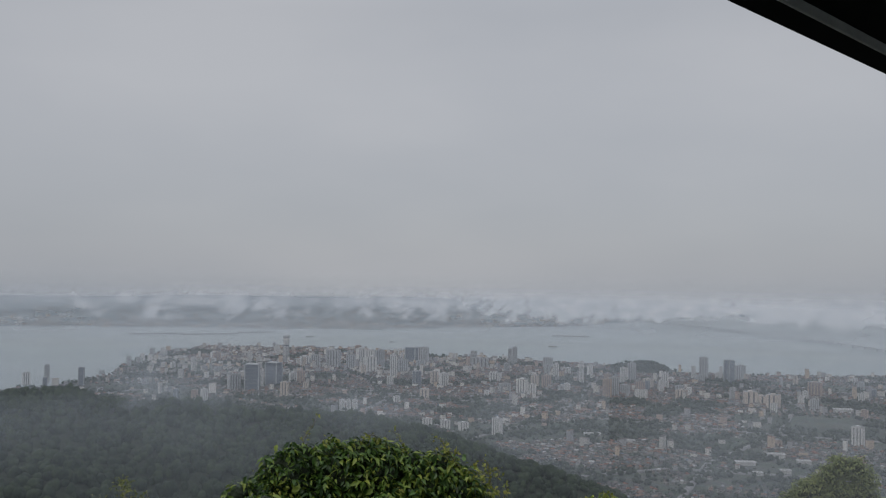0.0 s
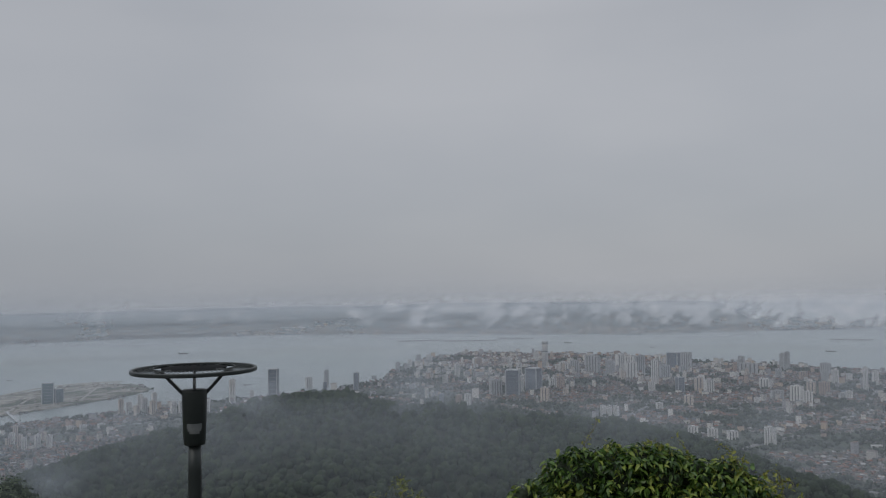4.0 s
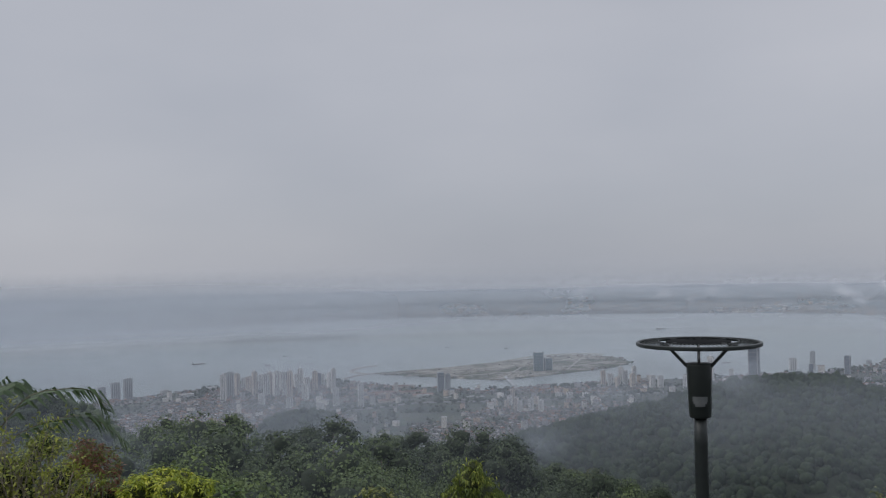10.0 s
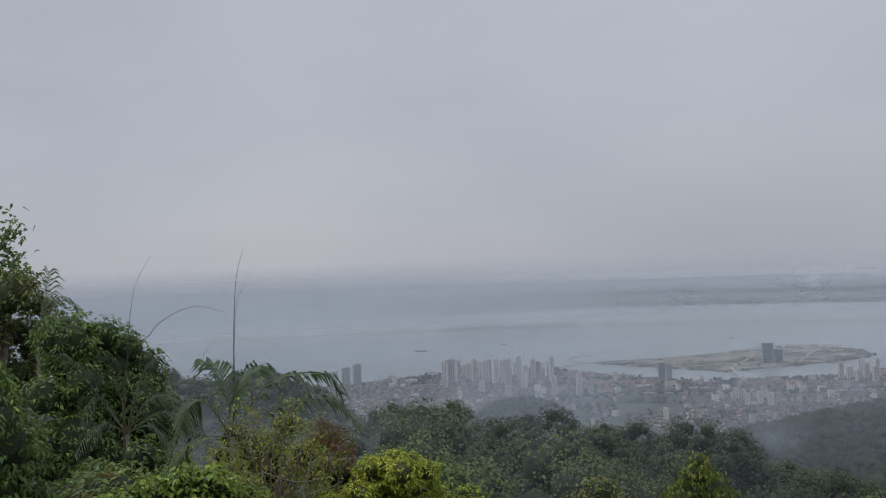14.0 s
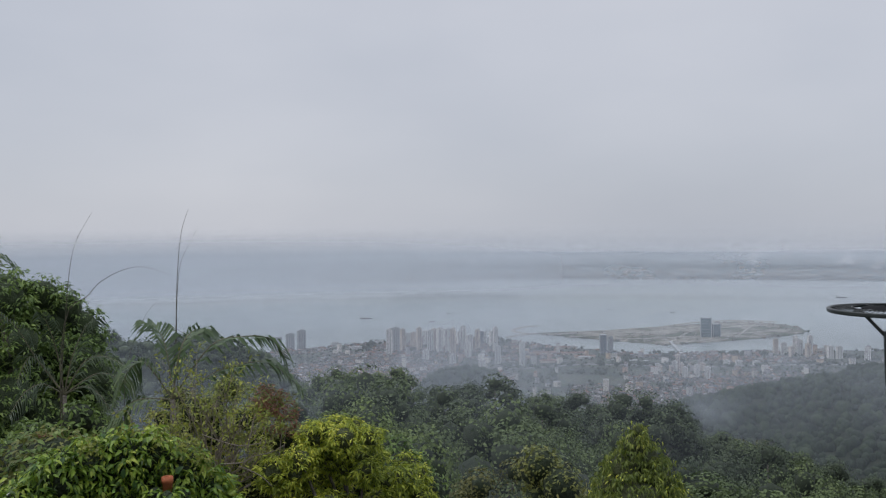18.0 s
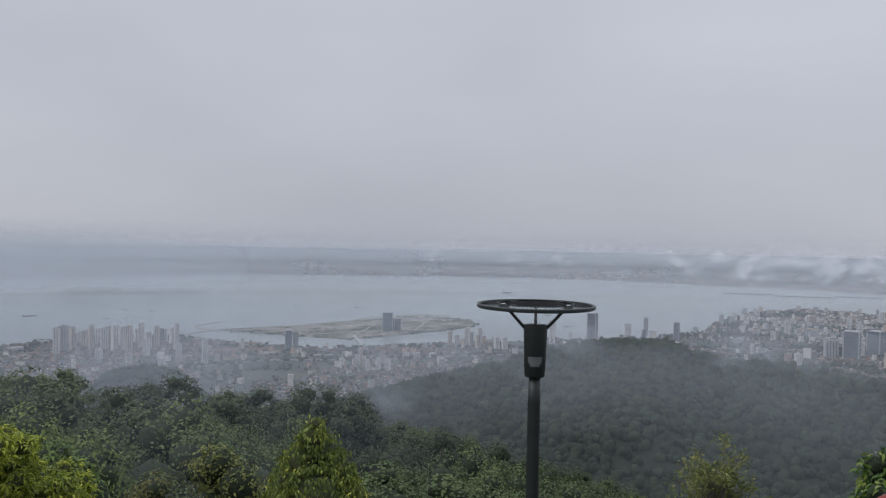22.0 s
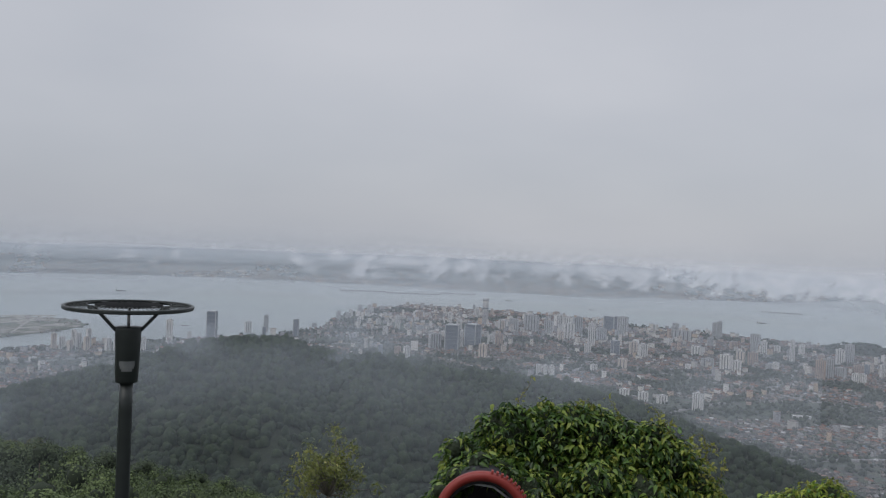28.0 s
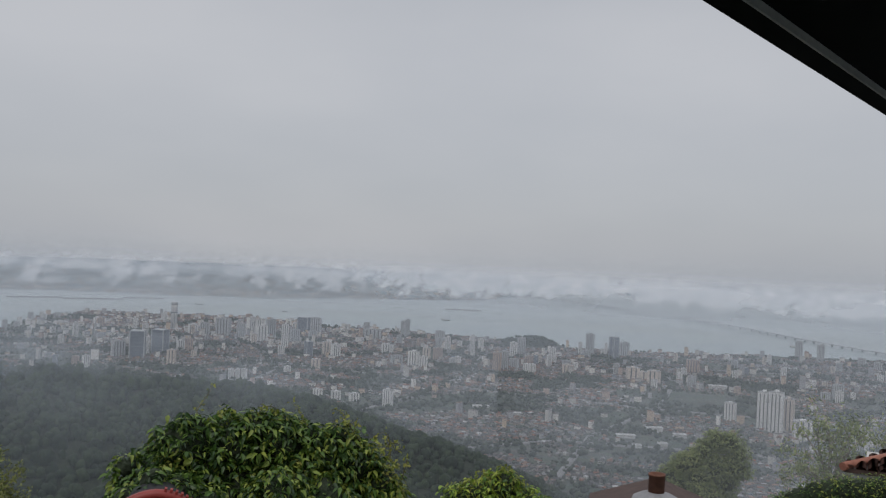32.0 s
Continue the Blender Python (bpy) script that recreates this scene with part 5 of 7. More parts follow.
def forest_tree(seed, shape, label, mat, per, leaf):
    e = thing("forest_tree", (0, 0, 0), label, "tree", "forest trees below the lookout")
    bm, V, F, slots = tree_mesh(seed, shape, per, leaf)
    part("trunk", bm, BARK, e)
    # second slot: lobe cores coloured dark for the shade between leaf clumps
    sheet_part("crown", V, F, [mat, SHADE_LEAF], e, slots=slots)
    return e


SORTS = ((31, "dome", "dense dark round-crowned forest tree", WOOD_DARK), (32, "spread", "broad spreading forest tree with a pale trunk", WOOD_LEAF), (33, "tall", "tall narrow dark green forest tree", WOOD_DARK),
         (34, "loose", "loose-crowned olive forest tree with gaps between its clumps", WOOD_OLIVE), (35, "dome", "rounded mid-green forest tree", WOOD_LEAF), (36, "spread", "pale green forest tree with a low umbrella crown", WOOD_PALE))
TREES = [forest_tree(*k, 190, (0.08, 0.165)) for k in SORTS] + [forest_tree(*k, 120, (0.1, 0.2)) for k in SORTS]
g2 = np.random.default_rng(44)
spots = []


def stand(kind, az, r, el, wide=None):
    """A tree that rests on the slope, with its top at the height angle el."""
    zt, zb = EZ + r * math.tan(radians(el)), float(height(az, r))
    h = zt - zb
    if h < 3.5:
        zb -= 3.5 - h
        h = 3.5
    full = (11.9, 11.4, 13.3, 12.3, 11.9, 11.4)[kind]
    s = h / full
    w = (wide or 1.0) * min(max(1.1 * s, 0.9), 1.7)
    p = at(az, r, zb)
    spots.append((kind if r < 98 else kind + 6, pose(p.x, p.y, p.z, 0, 0, float(g2.uniform(0, 360))) @ Matrix.Diagonal((w, w, s, 1))))


for kind, az, r, el, wide in ((0, -40.5, 140, -9.95, 1.25), (2, -38.6, 146, -10.6, 1.1), (0, -54.6, 112, -9.0, 1.35), (1, -58.2, 120, -8.9, 1.3), (5, -59.3, 66, -10.9, 1.0), (1, -50.9, 82, -11.1, 1.3), (2, -49.7, 140, -9.2, 1.3),
                              (2, -46.5, 112, -10.5, 1.2), (1, -43.9, 95, -12.0, 0.9), (3, -48.6, 48, -14.3, 1.1), (4, -34.8, 58, -14.8, 1.5), (4, -56.3, 170, -8.6, 1.1), (1, -30.6, 85, -14.2, 0.9), (0, -45.0, 170, -10.2, 1.1),
                              (0, -52.2, 160, -9.4, 1.0), (1, -59.5, 160, -8.8, 1.0), (4, -29.5, 75, -15.3, 0.9), (1, -24.5, 80, -16.1, 0.9), (0, -36.6, 105, -13.0, 1.0), (0, -42.0, 60, -15.8, 1.0), (2, -33.0, 120, -12.6, 1.0)):
    stand(kind, az, r, el, wide)
for k in range(125):
    az, r = g2.uniform(-98, -4), math.sqrt(g2.uniform(58 ** 2, 186 ** 2))
    line = float(table(az, WOOD))
    low = min(line - 0.6, -16.8)
    el = line - 0.35 + (low - line) * max(0.0, (165 - r) / 105) - abs(g2.normal(0, 0.45))
    if r * math.tan(radians(el)) + EZ - float(height(az, r)) < 2.5:
        continue
    stand(int(g2.choice(6, p=[0.3, 0.17, 0.18, 0.1, 0.17, 0.08])), az, r, el, g2.uniform(0.9, 1.35))
for k in range(30):
    az, r = -35.5 + 0.62 * k + g2.uniform(-0.3, 0.3), g2.uniform(118, 184)
    stand(int(g2.choice(6, p=[0.4, 0.15, 0.2, 0.05, 0.18, 0.02])), az, r, float(table(az, WOOD)) - g2.uniform(0.0, 1.2) - max(0, 150 - r) * 0.02)
for k in range(58):
    az, r = g2.uniform(*((-100, -60.5) if k < 42 else (-71, -62.5))), g2.uniform(205, 275)
    line = float(table(az, SPUR))
    stand(int(g2.choice([0, 2, 4])), az, r, line - 0.15 - max(0, 262 - r) * 0.045 - abs(g2.normal(0, 0.25)), 0.85)
originals = {}
for kind, m in spots:
    if kind in originals:
        copy_thing(TREES[kind], m)
    else:
        originals[kind] = m
for kind, m in originals.items():
    TREES[kind].matrix_world = m


# ---------------------------------------------------------------- the lookout: deck and roof
TIMBER = surface("dark_deck_timber", (0.05, 0.045, 0.04), (0.09, 0.08, 0.07), 3.0, 0.8)
ROOF_BLACK = surface("black_roof_panel", (0.003, 0.0035, 0.004), (0.006, 0.0065, 0.007), 1.5, 0.9, bump=0.1)
ROOF_BLACK.node_tree.nodes["Principled BSDF"].inputs["Specular IOR Level"].default_value = 0.08
TRIM_GREY = surface("grey_metal_trim", (0.4, 0.41, 0.42), (0.5, 0.51, 0.52), 6.0, 0.5, 0.0, bump=0.1)


def lookout():
    deck = part("floor", box_bm(3.2, 3.0, 2.2, 0.4, -1.1, -2.2, 0.01), TIMBER)
    tagged(deck, "plain dark deck of the lookout", "floor", kind="structure")
    up = 0.9
    p, q = Vector((1.2, 3.25, 0)), Vector((3.5, 5.295, 0))
    d = Vector((q.x - p.x, q.y - p.y, 0)).normalized()
    s = Vector((d.y, -d.x, 0))
    a, b = p - d * 5.0, q + d * 3.5
    z = EZ + up
    e = thing("lookout_roof", (0, 0, 0), "black metal roof edge with a thin grey trim line", "roof")

    def slab(o0, o1, z0, z1):
        bm = bmesh.new()
        lo = [bm.verts.new((*(v + s * o).xy, z0)) for v, o in ((a, o0), (b, o0), (b, o1), (a, o1))]
        hi = [bm.verts.new((*(v + s * o).xy, z1)) for v, o in ((a, o0), (b, o0), (b, o1), (a, o1))]
        for k in range(4):
            bm.faces.new((lo[k], lo[(k + 1) % 4], hi[(k + 1) % 4], hi[k]))
        bm.faces.new(hi)
        bm.faces.new(lo[::-1])
        bmesh.ops.recalc_face_normals(bm, faces=bm.faces[:])
        return bm

    part("fascia", slab(0.0, 0.122, z, z + 0.14), ROOF_BLACK, e)
    part("trim", slab(0.125, 0.137, z - 0.006, z + 0.03), TRIM_GREY, e, "thin grey metal trim")
    part("soffit", slab(0.143, 4.2, z + 0.03, z + 0.12), ROOF_BLACK, e)
    for x, y in ((-0.6, -2.2), (1.7, -2.2)):
        part("post", box_bm(0.1, 0.1, z + 0.03, x, y, 0), ROOF_BLACK, e)


lookout()


# ---------------------------------------------------------------- the lamp post
LAMP_PAINT = surface("dark_green_grey_lamp_paint", (0.018, 0.023, 0.022), (0.03, 0.036, 0.034), 9.0, 0.42, 0.2, bump=0.12, dist=0.002)
LAMP_BLACK = surface("matt_black_disc", (0.004, 0.0045, 0.005), (0.007, 0.0075, 0.008), 9.0, 0.9, bump=0.05)
LAMP_BLACK.node_tree.nodes["Principled BSDF"].inputs["Specular IOR Level"].default_value = 0.1
LAMP_PLATE = surface("grey_plate", (0.11, 0.12, 0.12), (0.17, 0.18, 0.18), 20.0, 0.6, bump=0.05)
LAMP_ROD = surface("brushed_grey_rod", (0.3, 0.3, 0.3), (0.42, 0.42, 0.42), 20.0, 0.4, 0.7, bump=0.05)


def ring_bm(r0, r1, z0, z1, sides=64, soft=0.004):
    prof = [(r0 + soft, z0), (r1 - soft, z0), (r1, z0 + soft), (r1, z1 - soft), (r1 - soft, z1), (r0 + soft, z1), (r0, z1 - soft), (r0, z0 + soft)]
    bm = bmesh.new()
    rings = [[bm.verts.new((r * math.cos(a), r * math.sin(a), z)) for r, z in prof] for a in (2 * math.pi * k / sides for k in range(sides))]
    for k in range(sides):
        u, v = rings[k], rings[(k + 1) % sides]
        for j in range(8):
            bm.faces.new((u[j], v[j], v[(j + 1) % 8], u[(j + 1) % 8]))
    bmesh.ops.recalc_face_normals(bm, faces=bm.faces[:])
    return bm


def lamp_post():
    x, y, zr = -2.296, 4.405, 1.172
    ground = -2.2
    e = thing("street_lamp", (x, y, ground), "dark green-grey garden lamp with a wide ring head", "lamp post", rz=27.3)
    o = zr - ground
    head = part("ring_head", ring_bm(0.284, 0.3, o - 0.011, o + 0.009), LAMP_PAINT, e)
    part("inner_ring", ring_bm(0.19, 0.196, o + 0.008, o + 0.014), LAMP_PAINT, head)
    for k in range(68):
        bm = box_bm(0.096, 0.0042, 0.0022, 0.24, 0, o)
        for v in bm.verts:
            v.co.z += (0.288 - v.co.x) * 0.12
        bmesh.ops.rotate(bm, cent=(0, 0, 0), matrix=Matrix.Rotation(2 * math.pi * k / 68, 3, "Z"), verts=bm.verts[:])
        part("fin", bm, LAMP_PAINT, head)
    part("light_disc", lathe_bm([(0.0, o + 0.003), (0.14, o + 0.003), (0.155, o + 0.006), (0.155, o + 0.01), (0.15, o + 0.011), (0.0, o + 0.0112)], 48), LAMP_BLACK, head, "matt black light disc")
    for k in range(4):
        bm = box_bm(0.05, 0.012, 0.005, 0.17, 0, o + 0.007)
        bmesh.ops.rotate(bm, cent=(0, 0, 0), matrix=Matrix.Rotation(math.pi / 4 + k * math.pi / 2, 3, "Z"), verts=bm.verts[:])
        part("spoke", bm, LAMP_PAINT, head)
    for x2, y2 in ((-0.048, 0.07), (0.048, 0.07), (-0.02, 0.075), (0.02, 0.075)):
        part("stud", box_bm(0.014, 0.014, 0.012, x2, y2, o + 0.014), LAMP_PAINT, head)
    part("rod", tube_bm([(0, 0, o - 0.13), (0, 0, o - 0.008)], [0.0075, 0.0075], 12), LAMP_ROD, e, "thin bright metal rod")
    top = o - 0.1
    for sgn in (-1, 1):
        bm = bmesh.new()
        path = [(sgn * 0.045, 0, top - 0.016), (sgn * 0.064, 0, top - 0.008), (sgn * 0.145, 0, o - 0.016), (sgn * 0.185, 0, o - 0.008)]
        for (x0, _, z0), (x1, _, z1) in zip(path, path[1:]):
            v = [bm.verts.new(c) for c in ((x0, -0.016, z0 + 0.011), (x0, 0.016, z0 + 0.011), (x1, 0.016, z1 + 0.011), (x1, -0.016, z1 + 0.011),
                                           (x0, -0.016, z0 - 0.011), (x0, 0.016, z0 - 0.011), (x1, 0.016, z1 - 0.011), (x1, -0.016, z1 - 0.011))]
            for f in ((0, 1, 2, 3), (7, 6, 5, 4), (0, 3, 7, 4), (1, 5, 6, 2), (0, 4, 5, 1), (3, 2, 6, 7)):
                bm.faces.new([v[i] for i in f])
        bmesh.ops.recalc_face_normals(bm, faces=bm.faces[:])
        part("arm", bm, LAMP_PAINT, e)
    body = part("driver_housing", lathe_bm([(0.0485, top - 0.272), (0.0515, top - 0.268), (0.0515, top - 0.255), (0.053, top - 0.25), (0.061, top - 0.01), (0.06, top), (0.03, top + 0.003)], 40), LAMP_PAINT, e)
    bm = bmesh.new()
    for (a0, a1, z0, z1) in ((-34, 34, -0.186, -0.162), (-30, 30, -0.198, -0.186), (-22, 22, -0.211, -0.198)):
        cols = []
        for k in range(9):
            a = radians(-90 + a0 + (a1 - a0) * k / 8)
            cols.append([bm.verts.new(((0.0596 + s) * math.cos(a), (0.0596 + s) * math.sin(a), top + z)) for s in (0, 0.003) for z in (z0, z1)])
        for u, v in zip(cols, cols[1:]):
            for f in ((u[0], v[0], v[1], u[1]), (u[2], u[3], v[3], v[2]), (u[1], v[1], v[3], u[3]), (u[0], u[2], v[2], v[0])):
                bm.faces.new(f)
        bm.faces.new((cols[0][0], cols[0][1], cols[0][3], cols[0][2]))
        bm.faces.new((cols[-1][0], cols[-1][2], cols[-1][3], cols[-1][1]))
    bmesh.ops.recalc_face_normals(bm, faces=bm.faces[:])
    part("plate", bm, LAMP_PLATE, body, "light grey sensor plate")
    part("pole", lathe_bm([(0.036, 0.0), (0.036, 1.2), (0.032, o - 0.5), (0.0305, top - 0.27)], 28), LAMP_PAINT, e)
    e.scale = (1.03, 1.03, 1.0)
    part("base_flange", lathe_bm([(0.11, 0), (0.11, 0.015), (0.06, 0.02), (0.045, 0.08), (0.037, 0.09)], 28), LAMP_PAINT, e)


lamp_post()


# ---------------------------------------------------------------- close plants
VINE_LEAF = leaf_material("vine_leaf", [(0.0, (0.014, 0.034, 0.011)), (0.35, (0.042, 0.092, 0.02)), (0.65, (0.115, 0.2, 0.036)), (0.97, (0.31, 0.36, 0.07))], 0.34, 0.28, vary=0.9)
LIME_LEAF = leaf_material("yellow_green_leaf", [(0.0, (0.106, 0.147, 0.024)), (0.35, (0.272, 0.336, 0.042)), (0.7, (0.497, 0.531, 0.065)), (1.0, (0.709, 0.65, 0.106))], 0.45, 0.35, vary=0.75)
YOUNG_LEAF = leaf_material("young_shoot_leaf", [(0.0, (0.13, 0.16, 0.035)), (0.5, (0.25, 0.28, 0.055)), (1.0, (0.38, 0.35, 0.1))], 0.45, 0.35)
# Olive leaf colour darkened for plant hearts: shade between tufts, set as colour.
OLIVE_SHADE = surface("olive_shaded_foliage", (0.035, 0.045, 0.018), (0.085, 0.098, 0.038), 3.0, 0.85, bump=0.8, dist=0.05)
BRIGHT_LEAF = leaf_material("bright_vine_leaf", [(0.0, (0.045, 0.085, 0.016)), (0.3, (0.14, 0.235, 0.034)), (0.6, (0.28, 0.4, 0.055)), (0.95, (0.5, 0.52, 0.09))], 0.36, 0.32, vary=0.85)
OLIVE_LEAF = leaf_material("olive_leaf", [(0.0, (0.065, 0.085, 0.029)), (0.4, (0.156, 0.182, 0.052)), (0.8, (0.26, 0.267, 0.078)), (1.0, (0.351, 0.273, 0.104))], 0.5, 0.3)
DARK_LEAF = leaf_material("deep_green_leaf", [(0.0, (0.05, 0.087, 0.027)), (0.45, (0.112, 0.179, 0.047)), (0.8, (0.202, 0.291, 0.073)), (1.0, (0.302, 0.37, 0.112))], 0.42, 0.3)
# Deep green darkened the same way, painting the shade inside a crown.
DEEP_SHADE = surface("deep_green_shaded_foliage", (0.018, 0.03, 0.012), (0.05, 0.075, 0.026), 4.0, 0.85, bump=0.8, dist=0.05)
POINTED_LEAF = leaf_material("hanging_leaf", [(0.0, (0.06, 0.095, 0.025)), (0.45, (0.15, 0.2, 0.045)), (0.8, (0.28, 0.32, 0.065)), (1.0, (0.42, 0.36, 0.09))], 0.42, 0.3)
TIP_LEAF = leaf_material("shrub_tip_leaf", [(0.0, (0.112, 0.15, 0.037)), (0.45, (0.237, 0.275, 0.056)), (0.8, (0.4, 0.413, 0.075)), (1.0, (0.525, 0.45, 0.112))], 0.45, 0.3)
SOFT_OLIVE = leaf_material("soft_olive_leaf", [(0.0, (0.125, 0.156, 0.069)), (0.5, (0.213, 0.256, 0.106)), (1.0, (0.325, 0.35, 0.138))], 0.6, 0.28, vary=0.7)
RUSSET_LEAF = leaf_material("russet_leaf", [(0.0, (0.1, 0.06, 0.035)), (0.4, (0.22, 0.1, 0.06)), (0.75, (0.32, 0.15, 0.09)), (1.0, (0.17, 0.16, 0.06))], 0.55, 0.25)
PALM_LEAF = leaf_material("palm_leaflet", [(0.0, (0.05, 0.085, 0.04)), (0.5, (0.09, 0.14, 0.06)), (1.0, (0.17, 0.22, 0.1))], 0.4, 0.25)
GREY_PALM = leaf_material("grey_palm_leaflet", [(0.0, (0.05, 0.075, 0.045)), (0.5, (0.1, 0.135, 0.08)), (1.0, (0.18, 0.22, 0.13))], 0.45, 0.25)
STEM = surface("green_brown_stem", (0.09, 0.085, 0.05), (0.17, 0.15, 0.09), 10.0, 0.7)
DRY_STEM = surface("dry_straw_stem", (0.05, 0.045, 0.03), (0.1, 0.085, 0.055), 10.0, 0.8)
TWIG = surface("pale_twig_bark", (0.16, 0.13, 0.1), (0.3, 0.26, 0.2), 12.0, 0.8)

LEAF_T = np.array([(0, 0, 0), (0.28, 0.5, 0.09), (0.28, -0.5, 0.09), (0.33, 0, 0), (0.68, 0.33, 0.03), (0.68, -0.33, 0.03), (0.68, 0, -0.05), (1, 0, -0.2)])
LEAF_F = np.array([(0, 3, 1), (0, 2, 3), (1, 3, 4), (3, 6, 4), (3, 2, 6), (2, 5, 6), (4, 6, 7), (6, 5, 7)])


def real_leaves(c, normal, size, g, ratio=0.6, droop=0.5):
    """Folded, pointed leaves of eight faces: place, facing and length of each."""
    n = len(c)
    normal = normal / (np.linalg.norm(normal, axis=1)[:, None] + 1e-9)
    t = g.normal(size=(n, 3)) * 0.8
    t[:, 2] -= droop
    t -= normal * (t * normal).sum(1)[:, None]
    t /= np.linalg.norm(t, axis=1)[:, None] + 1e-9
    b = np.cross(normal, t)
    curl = g.uniform(0.3, 1.6, n)[:, None, None]
    L = LEAF_T[None] * np.ones((n, 1, 1))
    P = (L[..., :1] - 0.4) * t[:, None] + L[..., 1:2] * ratio * b[:, None] + L[..., 2:3] * curl * normal[:, None]
    V = (P * size[:, None, None] + c[:, None]).reshape(-1, 3)
    F = (LEAF_F[None] + (np.arange(n) * 8)[:, None, None]).reshape(-1, 3)
    return V, F


def tuft_leaves(C, per, spread, size, g, ratio=0.35, droop=0.3):
    """Leaves set round the end of each shoot, all pointing outward from it and drooping."""
    n = len(C) * per
    a, e = g.uniform(0, 2 * math.pi, n), g.uniform(-0.7, 0.6, n)
    t = np.stack([np.cos(a) * np.cos(e), np.sin(a) * np.cos(e), np.sin(e) - droop], -1)
    t /= np.linalg.norm(t, axis=1)[:, None]
    c = np.repeat(C, per, 0) + t * (spread * g.uniform(0.25, 1.0, n))[:, None]
    normal = g.normal(0, 0.35, (n, 3)) + np.array([0, 0, 1.0])
    normal -= t * (normal * t).sum(1)[:, None]
    normal /= np.linalg.norm(normal, axis=1)[:, None] + 1e-9
    b = np.cross(normal, t)
    curl = g.uniform(0.4, 1.6, n)[:, None, None]
    long = g.uniform(size[0], size[1], n)
    P = LEAF_T[None, :, :1] * t[:, None] + LEAF_T[None, :, 1:2] * ratio * b[:, None] + LEAF_T[None, :, 2:3] * curl * normal[:, None]
    V = (P * long[:, None, None] + c[:, None]).reshape(-1, 3)
    F = (LEAF_F[None] + (np.arange(n) * 8)[:, None, None]).reshape(-1, 3)
    return V, F


def lobe_points(lobes, n, g, shell=(0.8, 1.12), upward=0.1):
    C = np.array([l[:3] for l in lobes])
    R = np.array([l[3:] if len(l) > 4 else (l[3],) * 3 for l in lobes], dtype=float)
    w = (R.prod(1)) ** (2 / 3)
    k = g.choice(len(C), n, p=w / w.sum())
    d = g.normal(size=(n, 3))
    d[:, 2] += upward
    d /= np.linalg.norm(d, axis=1)[:, None]
    p = C[k] + d * R[k] * g.uniform(*shell, n)[:, None]
    # drop what lies deep inside another lobe
    deep = np.zeros(n, dtype=bool)
    for c, r in zip(C, R):
        deep |= (((p - c) / r) ** 2).sum(1) < 0.55
    return p[~deep], d[~deep]


def core_bm(lobes, g, shrink=0.84):
    cv, cf = ICO2
    V, F = [], []
    for k, l in enumerate(lobes):
        r = np.array(l[3:] if len(l) > 4 else (l[3],) * 3, dtype=float)
        V.append(cv * r * shrink * (1 + g.normal(0, 0.06, (len(cv), 1))) + np.array(l[:3]))
        F.append(cf + k * len(cv))
    return np.concatenate(V), np.concatenate(F)


def shrub(name, label, category, base, lobes, n, size, mat, seed, ratio=0.6, droop=0.5, stems=4, stem_mat=STEM, stem_r=0.03, core=True, tilt=0.5, second=None, group="", heart=None, tuft=None):
    """A bush or tree from lobes given in world metres: stems from its foot, a heart coloured dark as shade, and its
    leaves.
    """
    g = np.random.default_rng(seed)
    e = thing(name, base, label, category, group)
    b = np.array(base)
    L = [tuple(np.array(l[:3]) - b) + tuple(l[3:]) for l in lobes]
    order = sorted(L, key=lambda l: -l[3])[:max(stems, 1)]
    for k, l in enumerate(order):
        m = (l[0] * 0.35 + g.normal(0, 0.04), l[1] * 0.35 + g.normal(0, 0.04), l[2] * 0.55)
        part("stem" if stem_r < 0.06 else "trunk" if k == 0 else "limb", tube_bm([(g.normal(0, 0.02), g.normal(0, 0.02), -0.15), m, l[:3]], [stem_r * (1 if k == 0 else 0.6), stem_r * 0.6, stem_r * 0.25], 7), stem_mat, e)
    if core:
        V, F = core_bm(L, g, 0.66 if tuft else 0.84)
        sheet_part("shaded_foliage", V, F, heart or SHADE_LEAF, e, smooth=True)
    c, d = lobe_points(L, n, g, (0.82, 1.04) if tuft else (0.8, 1.12))
    if tuft:
        V, F = tuft_leaves(c, tuft[0], tuft[1], size, g, ratio, droop)
    else:
        V, F = real_leaves(c, d + g.normal(0, tilt, d.shape) + np.array([0, 0, 0.5]), g.uniform(size[0], size[1], len(c)), g, ratio, droop)
    ob = sheet_part("foliage", V, F, mat, e, slots=None)
    if second:
        c, d = lobe_points(L, int(n * second[1]), g, (1.0, 1.22), 0.5)
        V, F = real_leaves(c, d + g.normal(0, tilt, d.shape) + np.array([0, 0, 0.4]), g.uniform(size[0], size[1], len(c)), g, ratio, droop)
        tagged(sheet_part("young_growth", V, F, second[0], e), kind="stuff")
    return e


def foot(az, r):
    return tuple(at(az, r, float(height(az, r))))


def lobes_in(seed, n, az0, az1, el0, el1, r, rad, depth=0.5, shape=None):
    """Lobes that fill a patch of the view's sphere r metres away."""
    g = np.random.default_rng(seed)
    out = []
    while len(out) < n:
        u, v = g.random(), g.random()
        if shape and not shape(u, v):
            continue
        rr = r + g.uniform(-depth, depth)
        p = sight(az0 + (az1 - az0) * u, el0 + (el1 - el0) * v, rr)
        q = rad * g.uniform(0.7, 1.2)
        out.append((p.x, p.y, p.z, q))
    return out


